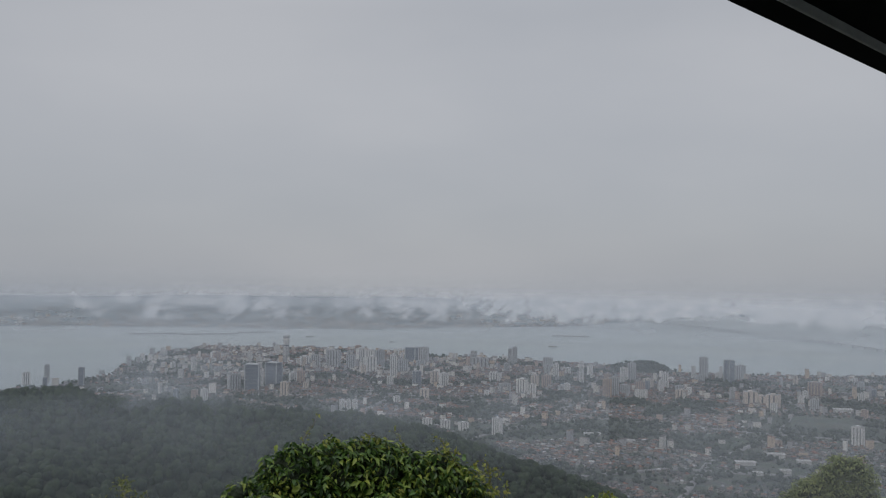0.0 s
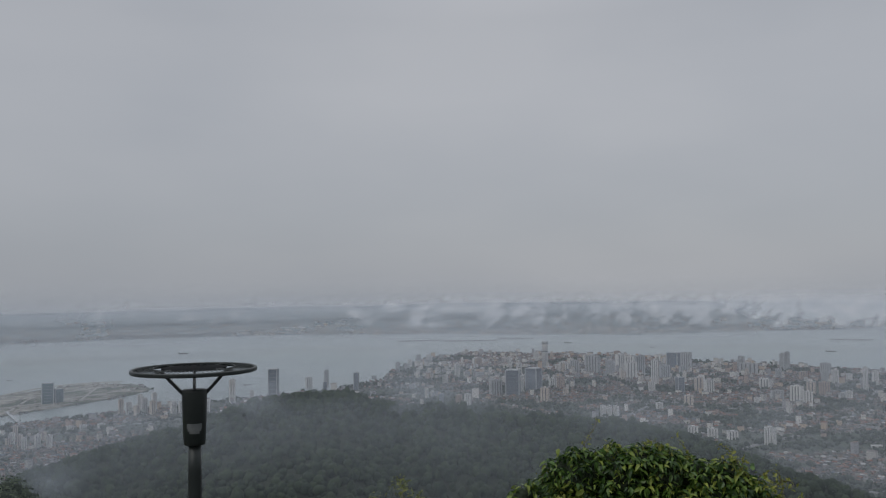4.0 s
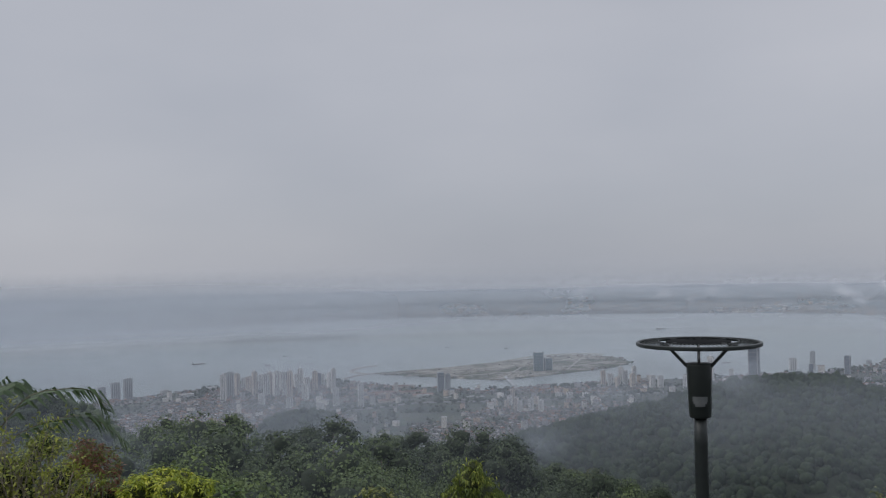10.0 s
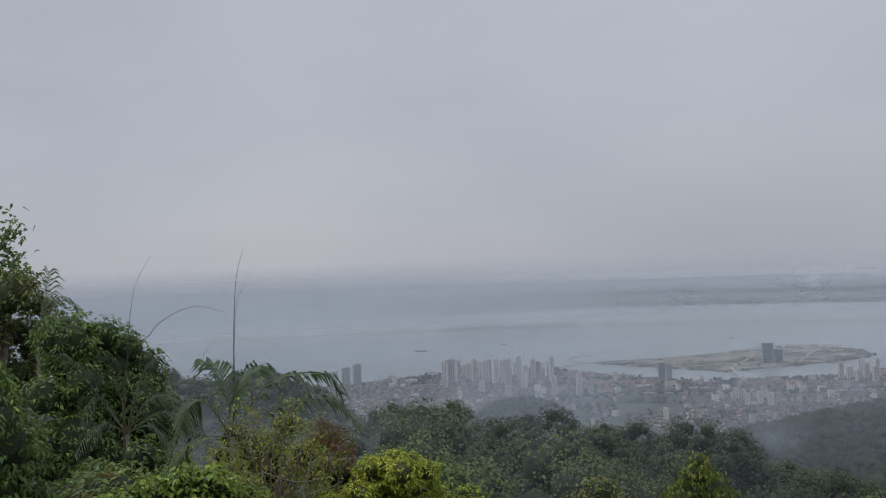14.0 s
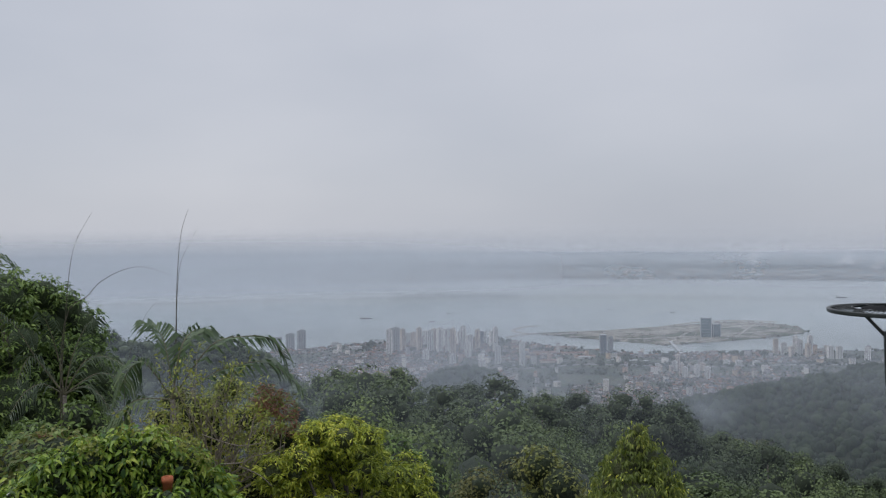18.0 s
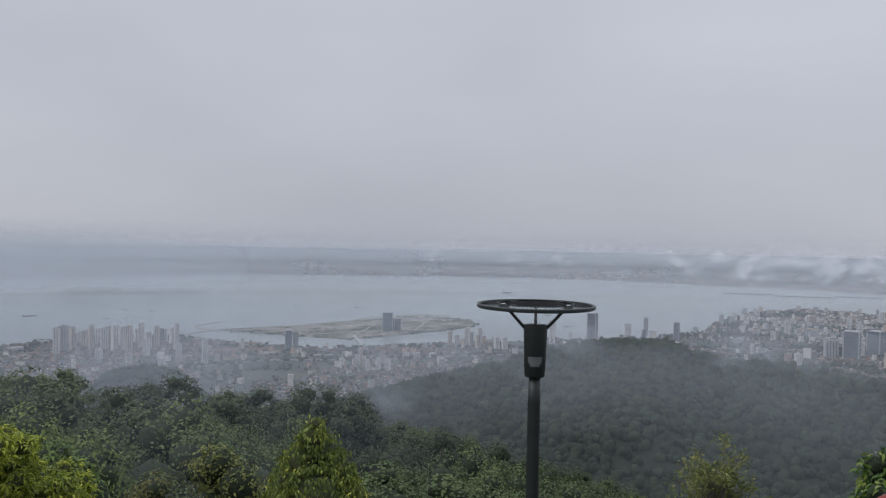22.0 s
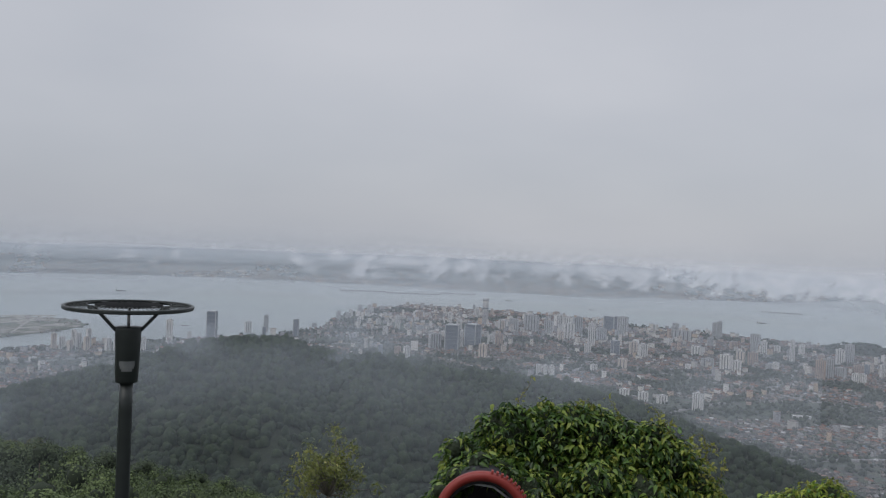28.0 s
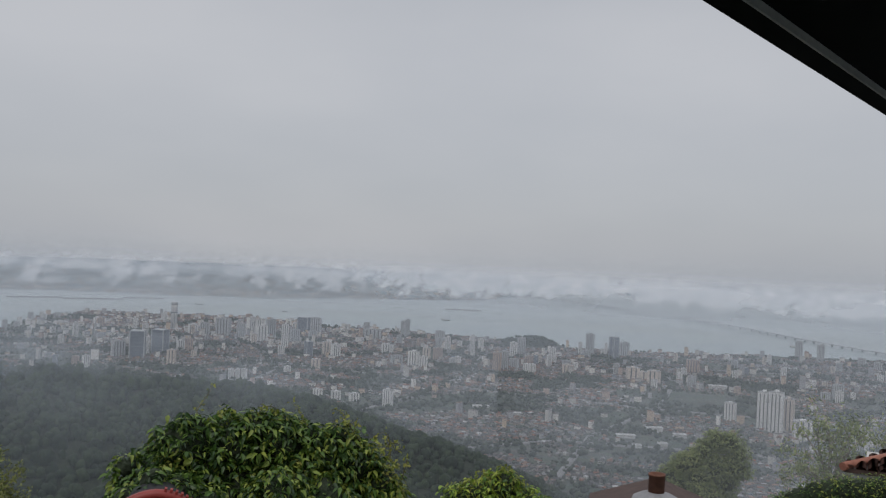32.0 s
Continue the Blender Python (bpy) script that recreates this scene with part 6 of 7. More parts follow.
def tendrils(parent, pts, length, seed, mat):
    """Thin wandering shoots with small leaves."""
    g = np.random.default_rng(seed)
    base = parent.matrix_world.translation
    for p in pts:
        q = Vector(p) - base
        path, d = [q.copy()], Vector((g.normal(0, 0.4), g.normal(0, 0.4), 1)).normalized()
        leaves = []
        for k in range(7):
            d = (d + Vector(g.normal(0, 0.35, 3)) - Vector((0, 0, 0.05 * k))).normalized()
            path.append(path[-1] + d * length / 7 * g.uniform(0.7, 1.2))
            leaves.append(path[-1])
        part("tendril", tube_bm(path, [0.003] * 5 + [0.002, 0.0018, 0.0012], 5), STEM, parent)
        c = np.array([v[:] for v in leaves for _ in range(3)])
        V, F = real_leaves(c + g.normal(0, 0.012, c.shape), g.normal(size=c.shape) + np.array([0, 0, 0.6]), g.uniform(0.012, 0.032, len(c)), g, 0.55, 0.3)
        sheet_part("shoot_tip", V, F, mat, parent)


RED_PAINT = surface("weathered_red_paint", (0.2, 0.022, 0.017), (0.33, 0.05, 0.04), 8.0, 0.5, bump=0.3, dist=0.003)
BLACK_IN = surface("dark_inner_lining", (0.01, 0.01, 0.012), (0.025, 0.025, 0.028), 5.0, 0.8)


def red_opening():
    """The round red-rimmed mouth of a barrel that the vine grows over."""
    c = sight(-5.95, -17.6, 4.4)
    base = Vector((c.x, c.y, -2.2))
    h = c.z + 2.2
    e = thing("round_hood", base, "red-rimmed round opening of a dark barrel under vines", "arch", rz=6)
    R = 0.226
    bm = bmesh.new()
    n = 56
    prof = [(R - 0.034, -0.012), (R - 0.01, -0.02), (R + 0.01, -0.012), (R + 0.01, 0.02), (R - 0.034, 0.02)]
    rings = [[bm.verts.new((r * math.cos(a), y, h + r * math.sin(a))) for r, y in prof] for a in (2 * math.pi * k / n for k in range(n))]
    for k in range(n):
        u, v = rings[k], rings[(k + 1) % n]
        for j in range(5):
            f = bm.faces.new((u[j], u[(j + 1) % 5], v[(j + 1) % 5], v[j]))
            f.smooth = True
    bmesh.ops.recalc_face_normals(bm, faces=bm.faces[:])
    part("rim", bm, RED_PAINT, e)
    for k in range(13):
        a = radians(8 + 6.0 * k)
        bm = box_bm(0.016, 0.03, 0.012, R + 0.015, 0.0, -0.006, 0.002)
        bmesh.ops.transform(bm, matrix=Matrix.Translation((0, 0, h)) @ Matrix.Rotation(-a, 4, "Y"), verts=bm.verts[:])
        part("rim_tooth", bm, RED_PAINT, e)
    bm = lathe_bm([(0.02, 0.28), (R - 0.05, 0.28), (R - 0.05, 0.0), (R - 0.03, 0.0), (R - 0.03, 0.3), (0.02, 0.3)], 40)
    bmesh.ops.transform(bm, matrix=Matrix.Translation((0, 0.0, h)) @ Matrix.Rotation(radians(-90), 4, "X"), verts=bm.verts[:])
    part("barrel", bm, BLACK_IN, e)
    part("cable", tube_bm([(-0.12, 0.04, h + 0.13), (-0.05, 0.03, h + 0.165), (0.05, 0.03, h + 0.155), (0.13, 0.03, h + 0.1)], [0.006] * 4, 6), TRIM_GREY, e, "thin pale cable")
    part("stand", box_bm(0.3, 0.4, h - R + 0.02, 0, 0.25, 0), BLACK_IN, e)


red_opening()


def vine_mound(label, az, r, lobes, young, shoots, seed, leaves, singles, size=(0.034, 0.076), leaf=None):
    """Overlapping vine leaves over rounded lobes (heading, height angle, distance, radius); the outermost leaves stand on their own."""
    g = np.random.default_rng(seed)
    base = at(az, r, -2.2)
    e = thing("vine_mound", base, label, "climbing plant", "vine mounds below the deck")
    L = [(*(sight(a, el, q) - base), w) for a, el, q, w in lobes]
    # the core's dark colour stands for shade under the leaves
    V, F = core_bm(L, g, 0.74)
    sheet_part("shaded_foliage", V, F, SHADE_LEAF, e, smooth=True)
    top = max(L, key=lambda l: l[2])
    part("stem", tube_bm([(0, 0.1, -0.1), (0.05, 0.1, top[2] * 0.5), (top[0], top[1], top[2])], [0.05, 0.04, 0.02], 8), TWIG, e)
    toward = np.array([-math.sin(radians(az)), -math.cos(radians(az)), 0.35])
    c, d = lobe_points(L, leaves // 4, g, (0.78, 1.12))
    V, F = tuft_leaves(c, 6, 0.035, (size[0] * 0.7, size[1] * 0.8), g, 0.42, 0.55)
    sheet_part("foliage", V, F, leaf or VINE_LEAF, e)
    Y = [(*(sight(a, el, q) - base), w) for a, el, q, w in young]
    c, d = lobe_points(Y, 80 * len(Y), g, (0.5, 1.5), 0.6)
    V, F = real_leaves(c, d + g.normal(0, 0.7, d.shape), g.uniform(0.015, 0.034, len(c)), g, 0.55, 0.3)
    tagged(sheet_part("young_growth", V, F, YOUNG_LEAF, e, "yellow-green young leaves"), kind="stuff")
    shapes = []
    for k in range(5):
        Vk, Fk = real_leaves(np.zeros((1, 3)), np.array([[0.0, 0.0, 1.0]]), np.array([size[1] * 0.66]), np.random.default_rng(70 + k), (0.5, 0.6, 0.65, 0.55, 0.45)[k], 0.0)
        me = bpy.data.meshes.new("leaf")
        me.from_pydata(Vk.tolist(), [], Fk.tolist())
        me.materials.append(BRIGHT_LEAF_OWN if leaf else VINE_LEAF_OWN)
        shapes.append(me)
    c, d = lobe_points(L, singles * 4, g, (1.04, 1.2))
    k = (d * toward).sum(1) > 0.1
    c, d = c[k][:singles], d[k][:singles]
    for p, q in zip(c, d):
        ob = new("leaf", shapes[int(g.integers(5))])
        ob.parent = e
        n = Vector(q + g.normal(0, 0.6, 3) + toward * 0.3).normalized()
        rot = Vector((0, 0, 1)).rotation_difference(n).to_matrix().to_4x4()
        ob.matrix_local = Matrix.Translation(Vector(p)) @ rot @ Matrix.Rotation(float(g.uniform(0, 6.28)), 4, "Z") @ Matrix.Scale(float(g.uniform(0.6, 1.15)), 4)
    tendrils(e, [sight(*p) for p in shoots], 0.24, seed + 1, YOUNG_LEAF)
    return e


def own_leaf(name, k):
    m, n, l, b = material(name)
    info = n.new("ShaderNodeObjectInfo")
    r = ramp_node(n, l, info.outputs["Random"], [(0.0, (0.025 * k, 0.055 * k, 0.015 * k)), (0.4, (0.055 * k, 0.115 * k, 0.024 * k)), (0.75, (0.11 * k, 0.2 * k, 0.038 * k)), (1.0, (0.23 * k, 0.28 * k, 0.06 * k))])
    vein = noise_node(n, l, 60.0, 3.0, 0.6)
    c = mix_node(n, l, r.outputs["Color"], vein.outputs["Color"], 0.1, "OVERLAY")
    l.new(c, b.inputs["Base Color"])
    b.inputs["Roughness"].default_value = 0.36
    tr = n.new("ShaderNodeBsdfTranslucent")
    l.new(c, tr.inputs["Color"])
    mx = n.new("ShaderNodeMixShader")
    mx.inputs["Fac"].default_value = 0.25
    l.new(b.outputs["BSDF"], mx.inputs[1])
    l.new(tr.outputs["BSDF"], mx.inputs[2])
    l.new(mx.outputs["Shader"], n["Material Output"].inputs["Surface"])
    return m


VINE_LEAF_OWN, BRIGHT_LEAF_OWN = own_leaf("single_vine_leaf", 1.1), own_leaf("single_bright_leaf", 1.75)
vine_mound("dense mound of dark and bright green vine leaves with loose shoots", -0.5, 5.15,
           ((-4.3, -12.5, 5.1, 0.18), (-1.8, -12.35, 5.15, 0.19), (0.64, -12.45, 5.15, 0.19), (3.07, -12.95, 5.15, 0.175), (5.2, -13.4, 5.2, 0.165), (-6.0, -13.9, 5.15, 0.16), (-7.2, -14.7, 5.1, 0.12),
            (6.6, -14.6, 5.2, 0.13), (-2.2, -15.6, 5.15, 0.33), (2.3, -15.7, 5.15, 0.34), (6.2, -16.6, 5.2, 0.24), (-8.1, -16.2, 5.05, 0.09), (-7.9, -18.0, 5.1, 0.16), (0, -20, 5.2, 0.45), (5.5, -20, 5.2, 0.35), (-4.2, -11.2, 5.1, 0.07),
            (-5.4, -11.9, 5.1, 0.08), (-7.7, -13.5, 5.1, 0.07), (2.4, -11.9, 5.1, 0.09), (-6.2, -14.35, 4.75, 0.09), (-7.7, -15.2, 4.7, 0.07), (-4.7, -14.9, 4.75, 0.1), (-3.3, -15.8, 4.75, 0.11), (-8.6, -16.0, 4.6, 0.05), (-0.6, -11.3, 5.1, 0.1), (4.2, -11.9, 5.15, 0.08), (0.9, -15.0, 4.85, 0.13), (3.6, -15.4, 4.9, 0.13)),
           ((-0.4, -10.95, 5.1, 0.06), (0.7, -11.0, 5.1, 0.05), (-2.5, -11.05, 5.1, 0.06), (4.5, -11.7, 5.15, 0.07), (6.8, -12.9, 5.15, 0.07), (7.1, -14.2, 5.15, 0.08), (7.8, -15.0, 5.15, 0.06), (1.6, -14.0, 4.95, 0.06), (-5.2, -13.6, 4.95, 0.06)),
           ((0.7, -11.0, 5.1), (2.5, -11.5, 5.1), (4.6, -11.8, 5.15), (-4.2, -11.0, 5.1), (7.4, -13.2, 5.15), (8.0, -14.6, 5.15), (-8.4, -15.6, 5.05), (-6.6, -12.8, 5.1), (5.6, -12.2, 5.15), (7.0, -12.6, 5.15)), 301, 26000, 290)
vine_mound("small mound of yellow-green vine leaves", 14.2, 6.1,
           ((11.8, -15.6, 6.1, 0.14), (13.2, -15.3, 6.1, 0.15), (14.4, -14.6, 6.1, 0.13), (15.6, -15.5, 6.1, 0.14), (16.6, -16.1, 6.1, 0.13), (14.0, -16.8, 6.1, 0.24)),
           ((13.2, -14.4, 6.05, 0.06), (14.6, -13.9, 6.05, 0.06), (12.2, -14.9, 6.05, 0.06), (15.6, -14.6, 6.05, 0.05)), ((14.4, -14.0, 6.1), (15.6, -14.8, 6.1), (12.6, -14.8, 6.1)), 302, 4200, 70, (0.03, 0.06), BRIGHT_LEAF)
vine_mound("bright green creeping vine heap over garden pots", -71.5, 5.4,
           ((-72.6, -13.4, 5.4, 0.15), (-70.9, -13.5, 5.4, 0.14), (-74.4, -13.8, 5.4, 0.15), (-76.2, -14.4, 5.4, 0.16), (-69.2, -14.5, 5.4, 0.13), (-67.9, -15.7, 5.4, 0.13), (-72.6, -15.6, 5.5, 0.3), (-76.0, -17.0, 5.5, 0.3),
            (-78.0, -15.6, 5.4, 0.16), (-69.5, -18.5, 5.6, 0.25), (-66.9, -17.2, 5.4, 0.12), (-70.9, -15.9, 5.2, 0.06), (-69.3, -16.1, 5.2, 0.06), (-70.25, -16.05, 5.06, 0.045), (-70.3, -16.9, 5.1, 0.06), (-70.0, -17.6, 5.15, 0.09)),
           ((-72.4, -12.3, 5.3, 0.05), (-70.6, -12.9, 5.3, 0.05), (-69.0, -13.6, 5.3, 0.07), (-68.2, -14.6, 5.3, 0.06), (-74.5, -13.2, 5.25, 0.06)), ((-72.0, -12.4, 5.4), (-69.4, -13.6, 5.4)), 303, 11500, 170, (0.038, 0.082), BRIGHT_LEAF)
TERRACOTTA = surface("terracotta", (0.32, 0.085, 0.03), (0.48, 0.15, 0.06), 10.0, 0.7, bump=0.3)
p = sight(-70.2, -15.35, 5.12)
e = thing("terracotta_pot", (p.x, p.y, p.z - 0.1), "orange terracotta pot half hidden in the vine", "flower pot")
part("pot", lathe_bm([(0.02, 0), (0.027, 0.11), (0.031, 0.11), (0.031, 0.142), (0.026, 0.142), (0.023, 0.12), (0.012, 0.12)], 24), TERRACOTTA, e)
part("soil", lathe_bm([(0.012, 0.118), (0.023, 0.122)], 16), BLACK_IN, e)

def in_outline(poly):
    """Test for lobes_in: whether (u, v) of the patch lies inside an outline of (u, v) corners."""
    def test(u, v):
        hit = False
        for (x0, y0), (x1, y1) in zip(poly, poly[1:] + poly[:1]):
            if (y0 > v) != (y1 > v) and u < (x1 - x0) * (v - y0) / (y1 - y0) + x0:
                hit = not hit
        return hit
    return test


def patch(seed, n, outline, r, rad, depth):
    """Lobes inside an outline of (heading, height angle) corners."""
    a0, a1 = min(p[0] for p in outline), max(p[0] for p in outline)
    e0, e1 = min(p[1] for p in outline), max(p[1] for p in outline)
    return lobes_in(seed, n, a0, a1, e0, e1, r, rad, depth, in_outline([((a - a0) / (a1 - a0), (e - e0) / (e1 - e0)) for a, e in outline]))


def branchy(name, label, category, base, tips, mat, bark, seed, thick=0.02, spray=16, size=(0.03, 0.06), cluster=0.09, fork=0.55, group=""):
    """A plant of visible forking stems, each ending in a loose spray of leaves."""
    g = np.random.default_rng(seed)
    e = thing(name, base, label, category, group)
    b = Vector(base)
    ends = [Vector(t[:3]) - b for t in tips]
    mid = sum(ends, Vector()) / len(ends)
    hub = Vector((mid.x * 0.8, mid.y * 0.8, mid.z - (max(p.z for p in ends) - min(p.z for p in ends)) * 0.6))
    part("trunk", tube_bm([(0, 0, -0.15), tuple(hub * 0.5 + Vector((0.05, 0, 0))), tuple(hub)], [thick * 1.8, thick * 1.4, thick], 8), bark, e)
    C = []
    for p in ends:
        k = hub.lerp(p, fork) + Vector(g.normal(0, 0.07 * (p - hub).length, 3))
        br = part("branch", tube_bm([hub, hub.lerp(k, 0.5) + Vector(g.normal(0, 0.03 * (p - hub).length, 3)), k, k.lerp(p, 0.6) + Vector(g.normal(0, 0.03, 3)), p], [thick * 0.7, thick * 0.55, thick * 0.42, thick * 0.25, thick * 0.1], 6), bark, e)
        C.append(p)
        for j in range(3):
            s = k.lerp(p, 0.25 * j + 0.1)
            t = p + Vector(g.normal(0, cluster * 1.6, 3))
            part("twig", tube_bm([s, s.lerp(t, 0.5) + Vector((0, 0, 0.02)), t], [thick * 0.25, thick * 0.16, thick * 0.08], 5), bark, br)
            C.append(t)
    C = np.array([p[:] for p in C])
    c = np.repeat(C, spray, 0) + g.normal(0, cluster * 0.6, (len(C) * spray, 3))
    V, F = real_leaves(c, g.normal(0, 0.6, c.shape) + np.array([0, 0, 0.6]), g.uniform(size[0], size[1], len(c)), g, 0.42, 0.6)
    sheet_part("foliage", V, F, mat, e)
    return e


# ---- shrubs and trees beside the lookout, from the pointed tree round to the thicket
cone = [(*sight(-41.0, -12.75, 14.0), 0.15), (*sight(-41.2, -13.6, 14.0), 0.26), (*sight(-40.6, -14.4, 14.1), 0.36), (*sight(-41.7, -15.0, 14.0), 0.36), (*sight(-40.0, -15.6, 14.1), 0.42), (*sight(-42.2, -16.2, 14.0), 0.4),
        (*sight(-39.5, -16.8, 14.0), 0.4), (*sight(-42.6, -17.6, 14.0), 0.45), (*sight(-39.0, -18.0, 14.0), 0.45), (*sight(-40.9, -17.2, 13.8), 0.6), (*sight(-40.9, -19.5, 13.9), 0.9)]
shrub("pointed_tree", "pointed yellow-green tree with narrow hanging leaves", "tree", foot(-40.9, 14), cone, 3200, (0.045, 0.09), POINTED_LEAF, 401, 0.3, 1.3, 5, BARK, 0.08, second=(LIME_LEAF, 0.2), heart=OLIVE_SHADE, tuft=(9, 0.06))
shrub("olive_shrub", "olive-brown shrub beside the pointed tree", "shrub", foot(-46.2, 17), lobes_in(402, 7, -47.6, -44.9, -17.5, -14.6, 17, 0.38), 2200, (0.06, 0.12), OLIVE_LEAF, 402, 0.45, 0.4, 3)
branchy("small_tree", "airy olive-green small tree above the valley", "tree", foot(-15.7, 25), lobes_in(403, 22, -17.2, -14.1, -16.6, -14.0, 25, 0.34, 0.6), OLIVE_LEAF, BARK, 403, 0.05, 26, (0.08, 0.15), 0.2)
lime = patch(404, 66, [(-64.6, -18.5), (-64.2, -15.0), (-62.6, -13.6), (-60.9, -12.6), (-58.4, -12.5), (-57.3, -13.6), (-56.6, -14.8), (-55.4, -14.5), (-54.3, -15.4), (-54.0, -16.5), (-54.0, -18.5), (-59, -20)], 9.0, 0.14, 0.7)
shrub("lime_tree_crown", "bright yellow-green leafy tree in feathery clumps", "tree", foot(-58.5, 9.2), lime, 3000, (0.033, 0.06), LIME_LEAF, 404, 0.36, 0.45, 9, BARK, 0.035, heart=OLIVE_SHADE, tuft=(12, 0.045))
back = patch(415, 16, [(-64.0, -17.5), (-63.5, -14.3), (-61.0, -13.3), (-56.0, -14.6), (-54.0, -17.0), (-54.0, -18.5)], 10.2, 0.3, 0.3)
shrub("green_shrub", "dark leafy shrub under the bright tree", "shrub", foot(-59, 10.4), back, 4200, (0.05, 0.09), DARK_LEAF, 415, 0.45, 0.5, 4)
shrub("olive_shrub", "dark olive shrub with dry stems", "shrub", foot(-65.0, 10.2), patch(416, 44, [(-71.6, -16.5), (-71.2, -12.0), (-69.6, -10.0), (-67.8, -9.2), (-65.6, -9.7), (-64.2, -10.4), (-62.9, -11.8), (-62.2, -13.6), (-62.4, -17)], 10.2, 0.17, 0.4), 1500, (0.035, 0.06), OLIVE_LEAF, 416, 0.4, 0.2, 9, TWIG, 0.022, heart=SHADE_LEAF, tuft=(9, 0.045))
tips = patch(405, 60, [(-71.3, -15), (-71.6, -12.3), (-71.1, -10.6), (-70.1, -9.3), (-68.0, -8.0), (-67.0, -8.0), (-66.3, -9.4), (-64.4, -11.0), (-63.0, -12.6), (-64.0, -15.3), (-65.5, -16.2)], 8.9, 0.1, 0.5)
bush = branchy("twiggy_shrub", "twiggy shrub with yellow-green tips and pale stems", "shrub", foot(-67.4, 8.9), tips, TIP_LEAF, TWIG, 405, 0.014, 15, (0.03, 0.055), 0.08)
for way in (((-68.1, -12.6), (-66.9, -13.1), (-65.8, -13.4), (-64.5, -13.3)), ((-67.0, -14.4), (-65.7, -14.4), (-65.1, -14.1), (-64.0, -13.9), (-63.1, -13.5)), ((-65.9, -14.6), (-64.7, -15.2), (-63.9, -15.9)),
            ((-65.4, -13.7), (-65.1, -12.4), (-64.9, -11.6))):
    limb = [sight(a, el, 8.3) - bush.matrix_world.translation for a, el in way]
    part("bare_branch", tube_bm(spline(limb, 4), [0.006 - 0.0002 * k for k in range(4 * len(limb) - 3)], 6), TWIG, bush)
shrub("russet_shrub", "shrub with reddish brown young leaves", "shrub", foot(-63.6, 10.0), patch(406, 9, [(-64.9, -11.2), (-64.7, -9.8), (-63.9, -9.9), (-63.1, -11.0), (-61.9, -12.1), (-63.2, -12.6)], 9.6, 0.14, 0.3), 170, (0.03, 0.055), RUSSET_LEAF, 406, 0.4, 0.2, 4, TWIG, 0.012, core=False, second=(OLIVE_LEAF, 4.0), tuft=(9, 0.045))
shrub("russet_shrub", "low reddish brown shrub under the dark tree", "shrub", foot(-75.4, 10.0), lobes_in(407, 6, -77.2, -74.0, -15.5, -11.4, 10, 0.22, 0.3), 420, (0.04, 0.07), RUSSET_LEAF, 407, 0.4, 0.2, 4, TWIG, 0.02, second=(OLIVE_LEAF, 2.0), heart=SHADE_LEAF, tuft=(9, 0.06))
filler = lobes_in(408, 14, -79.5, -69.0, -18.5, -13.6, 9.0, 0.35, 0.8)
shrub("green_shrub", "mid-green shrubs filling the bank", "shrub", foot(-74, 9.5), filler, 4200, (0.05, 0.09), OLIVE_LEAF, 408, 0.45, 0.5, 5, second=(DARK_LEAF, 0.4))
dark = patch(409, 40, [(-81.0, -12.5), (-80.7, -5.8), (-80.0, -3.4), (-78.7, -2.6), (-77.1, -3.2), (-75.6, -3.7), (-74.4, -4.7), (-74.6, -5.6), (-73.8, -6.8), (-74.0, -8.2), (-73.0, -10.3), (-73.5, -13.0), (-77, -13.5)], 13.5, 0.36, 0.8)
dark += [(*sight(a + 0.2, el - 0.2, 13.5), 0.3) for a, el in ((-80.0, -3.6), (-78.6, -3.4), (-77.2, -3.6), (-75.8, -4.5), (-75.0, -5.5), (-74.6, -6.7), (-74.5, -8.0), (-74.3, -9.5), (-74.6, -11.0), (-76.5, -5.5), (-76.2, -7.5), (-76.0, -9.6))]
shrub("dark_round_tree", "dense dark green round-crowned tree", "tree", foot(-77.5, 13.5), dark, 3300, (0.048, 0.09), DARK_LEAF, 409, 0.42, 0.35, 7, BARK, 0.14, heart=DEEP_SHADE, tuft=(8, 0.08))
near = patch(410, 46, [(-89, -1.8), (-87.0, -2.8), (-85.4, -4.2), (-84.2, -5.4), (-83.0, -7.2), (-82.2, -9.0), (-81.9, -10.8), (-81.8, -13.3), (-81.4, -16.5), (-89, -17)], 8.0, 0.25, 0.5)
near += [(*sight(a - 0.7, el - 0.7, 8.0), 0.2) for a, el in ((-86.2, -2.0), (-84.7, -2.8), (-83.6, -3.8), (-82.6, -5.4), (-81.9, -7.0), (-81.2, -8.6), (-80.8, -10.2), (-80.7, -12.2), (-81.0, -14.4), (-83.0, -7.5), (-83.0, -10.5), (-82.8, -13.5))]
shrub("glossy_tree", "leafy tree with long glossy drooping leaves", "tree", foot(-85.5, 8.3), near, 3400, (0.038, 0.075), DARK_LEAF, 410, 0.36, 0.8, 7, BARK, 0.1, second=(BRIGHT_LEAF, 0.25), heart=DEEP_SHADE, tuft=(8, 0.05))
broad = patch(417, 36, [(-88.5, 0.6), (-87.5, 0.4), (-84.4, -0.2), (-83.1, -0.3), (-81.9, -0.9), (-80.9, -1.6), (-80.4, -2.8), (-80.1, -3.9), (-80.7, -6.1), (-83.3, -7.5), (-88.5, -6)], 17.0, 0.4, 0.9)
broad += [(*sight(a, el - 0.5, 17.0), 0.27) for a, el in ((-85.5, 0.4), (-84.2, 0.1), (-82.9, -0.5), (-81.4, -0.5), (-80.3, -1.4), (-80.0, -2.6))]
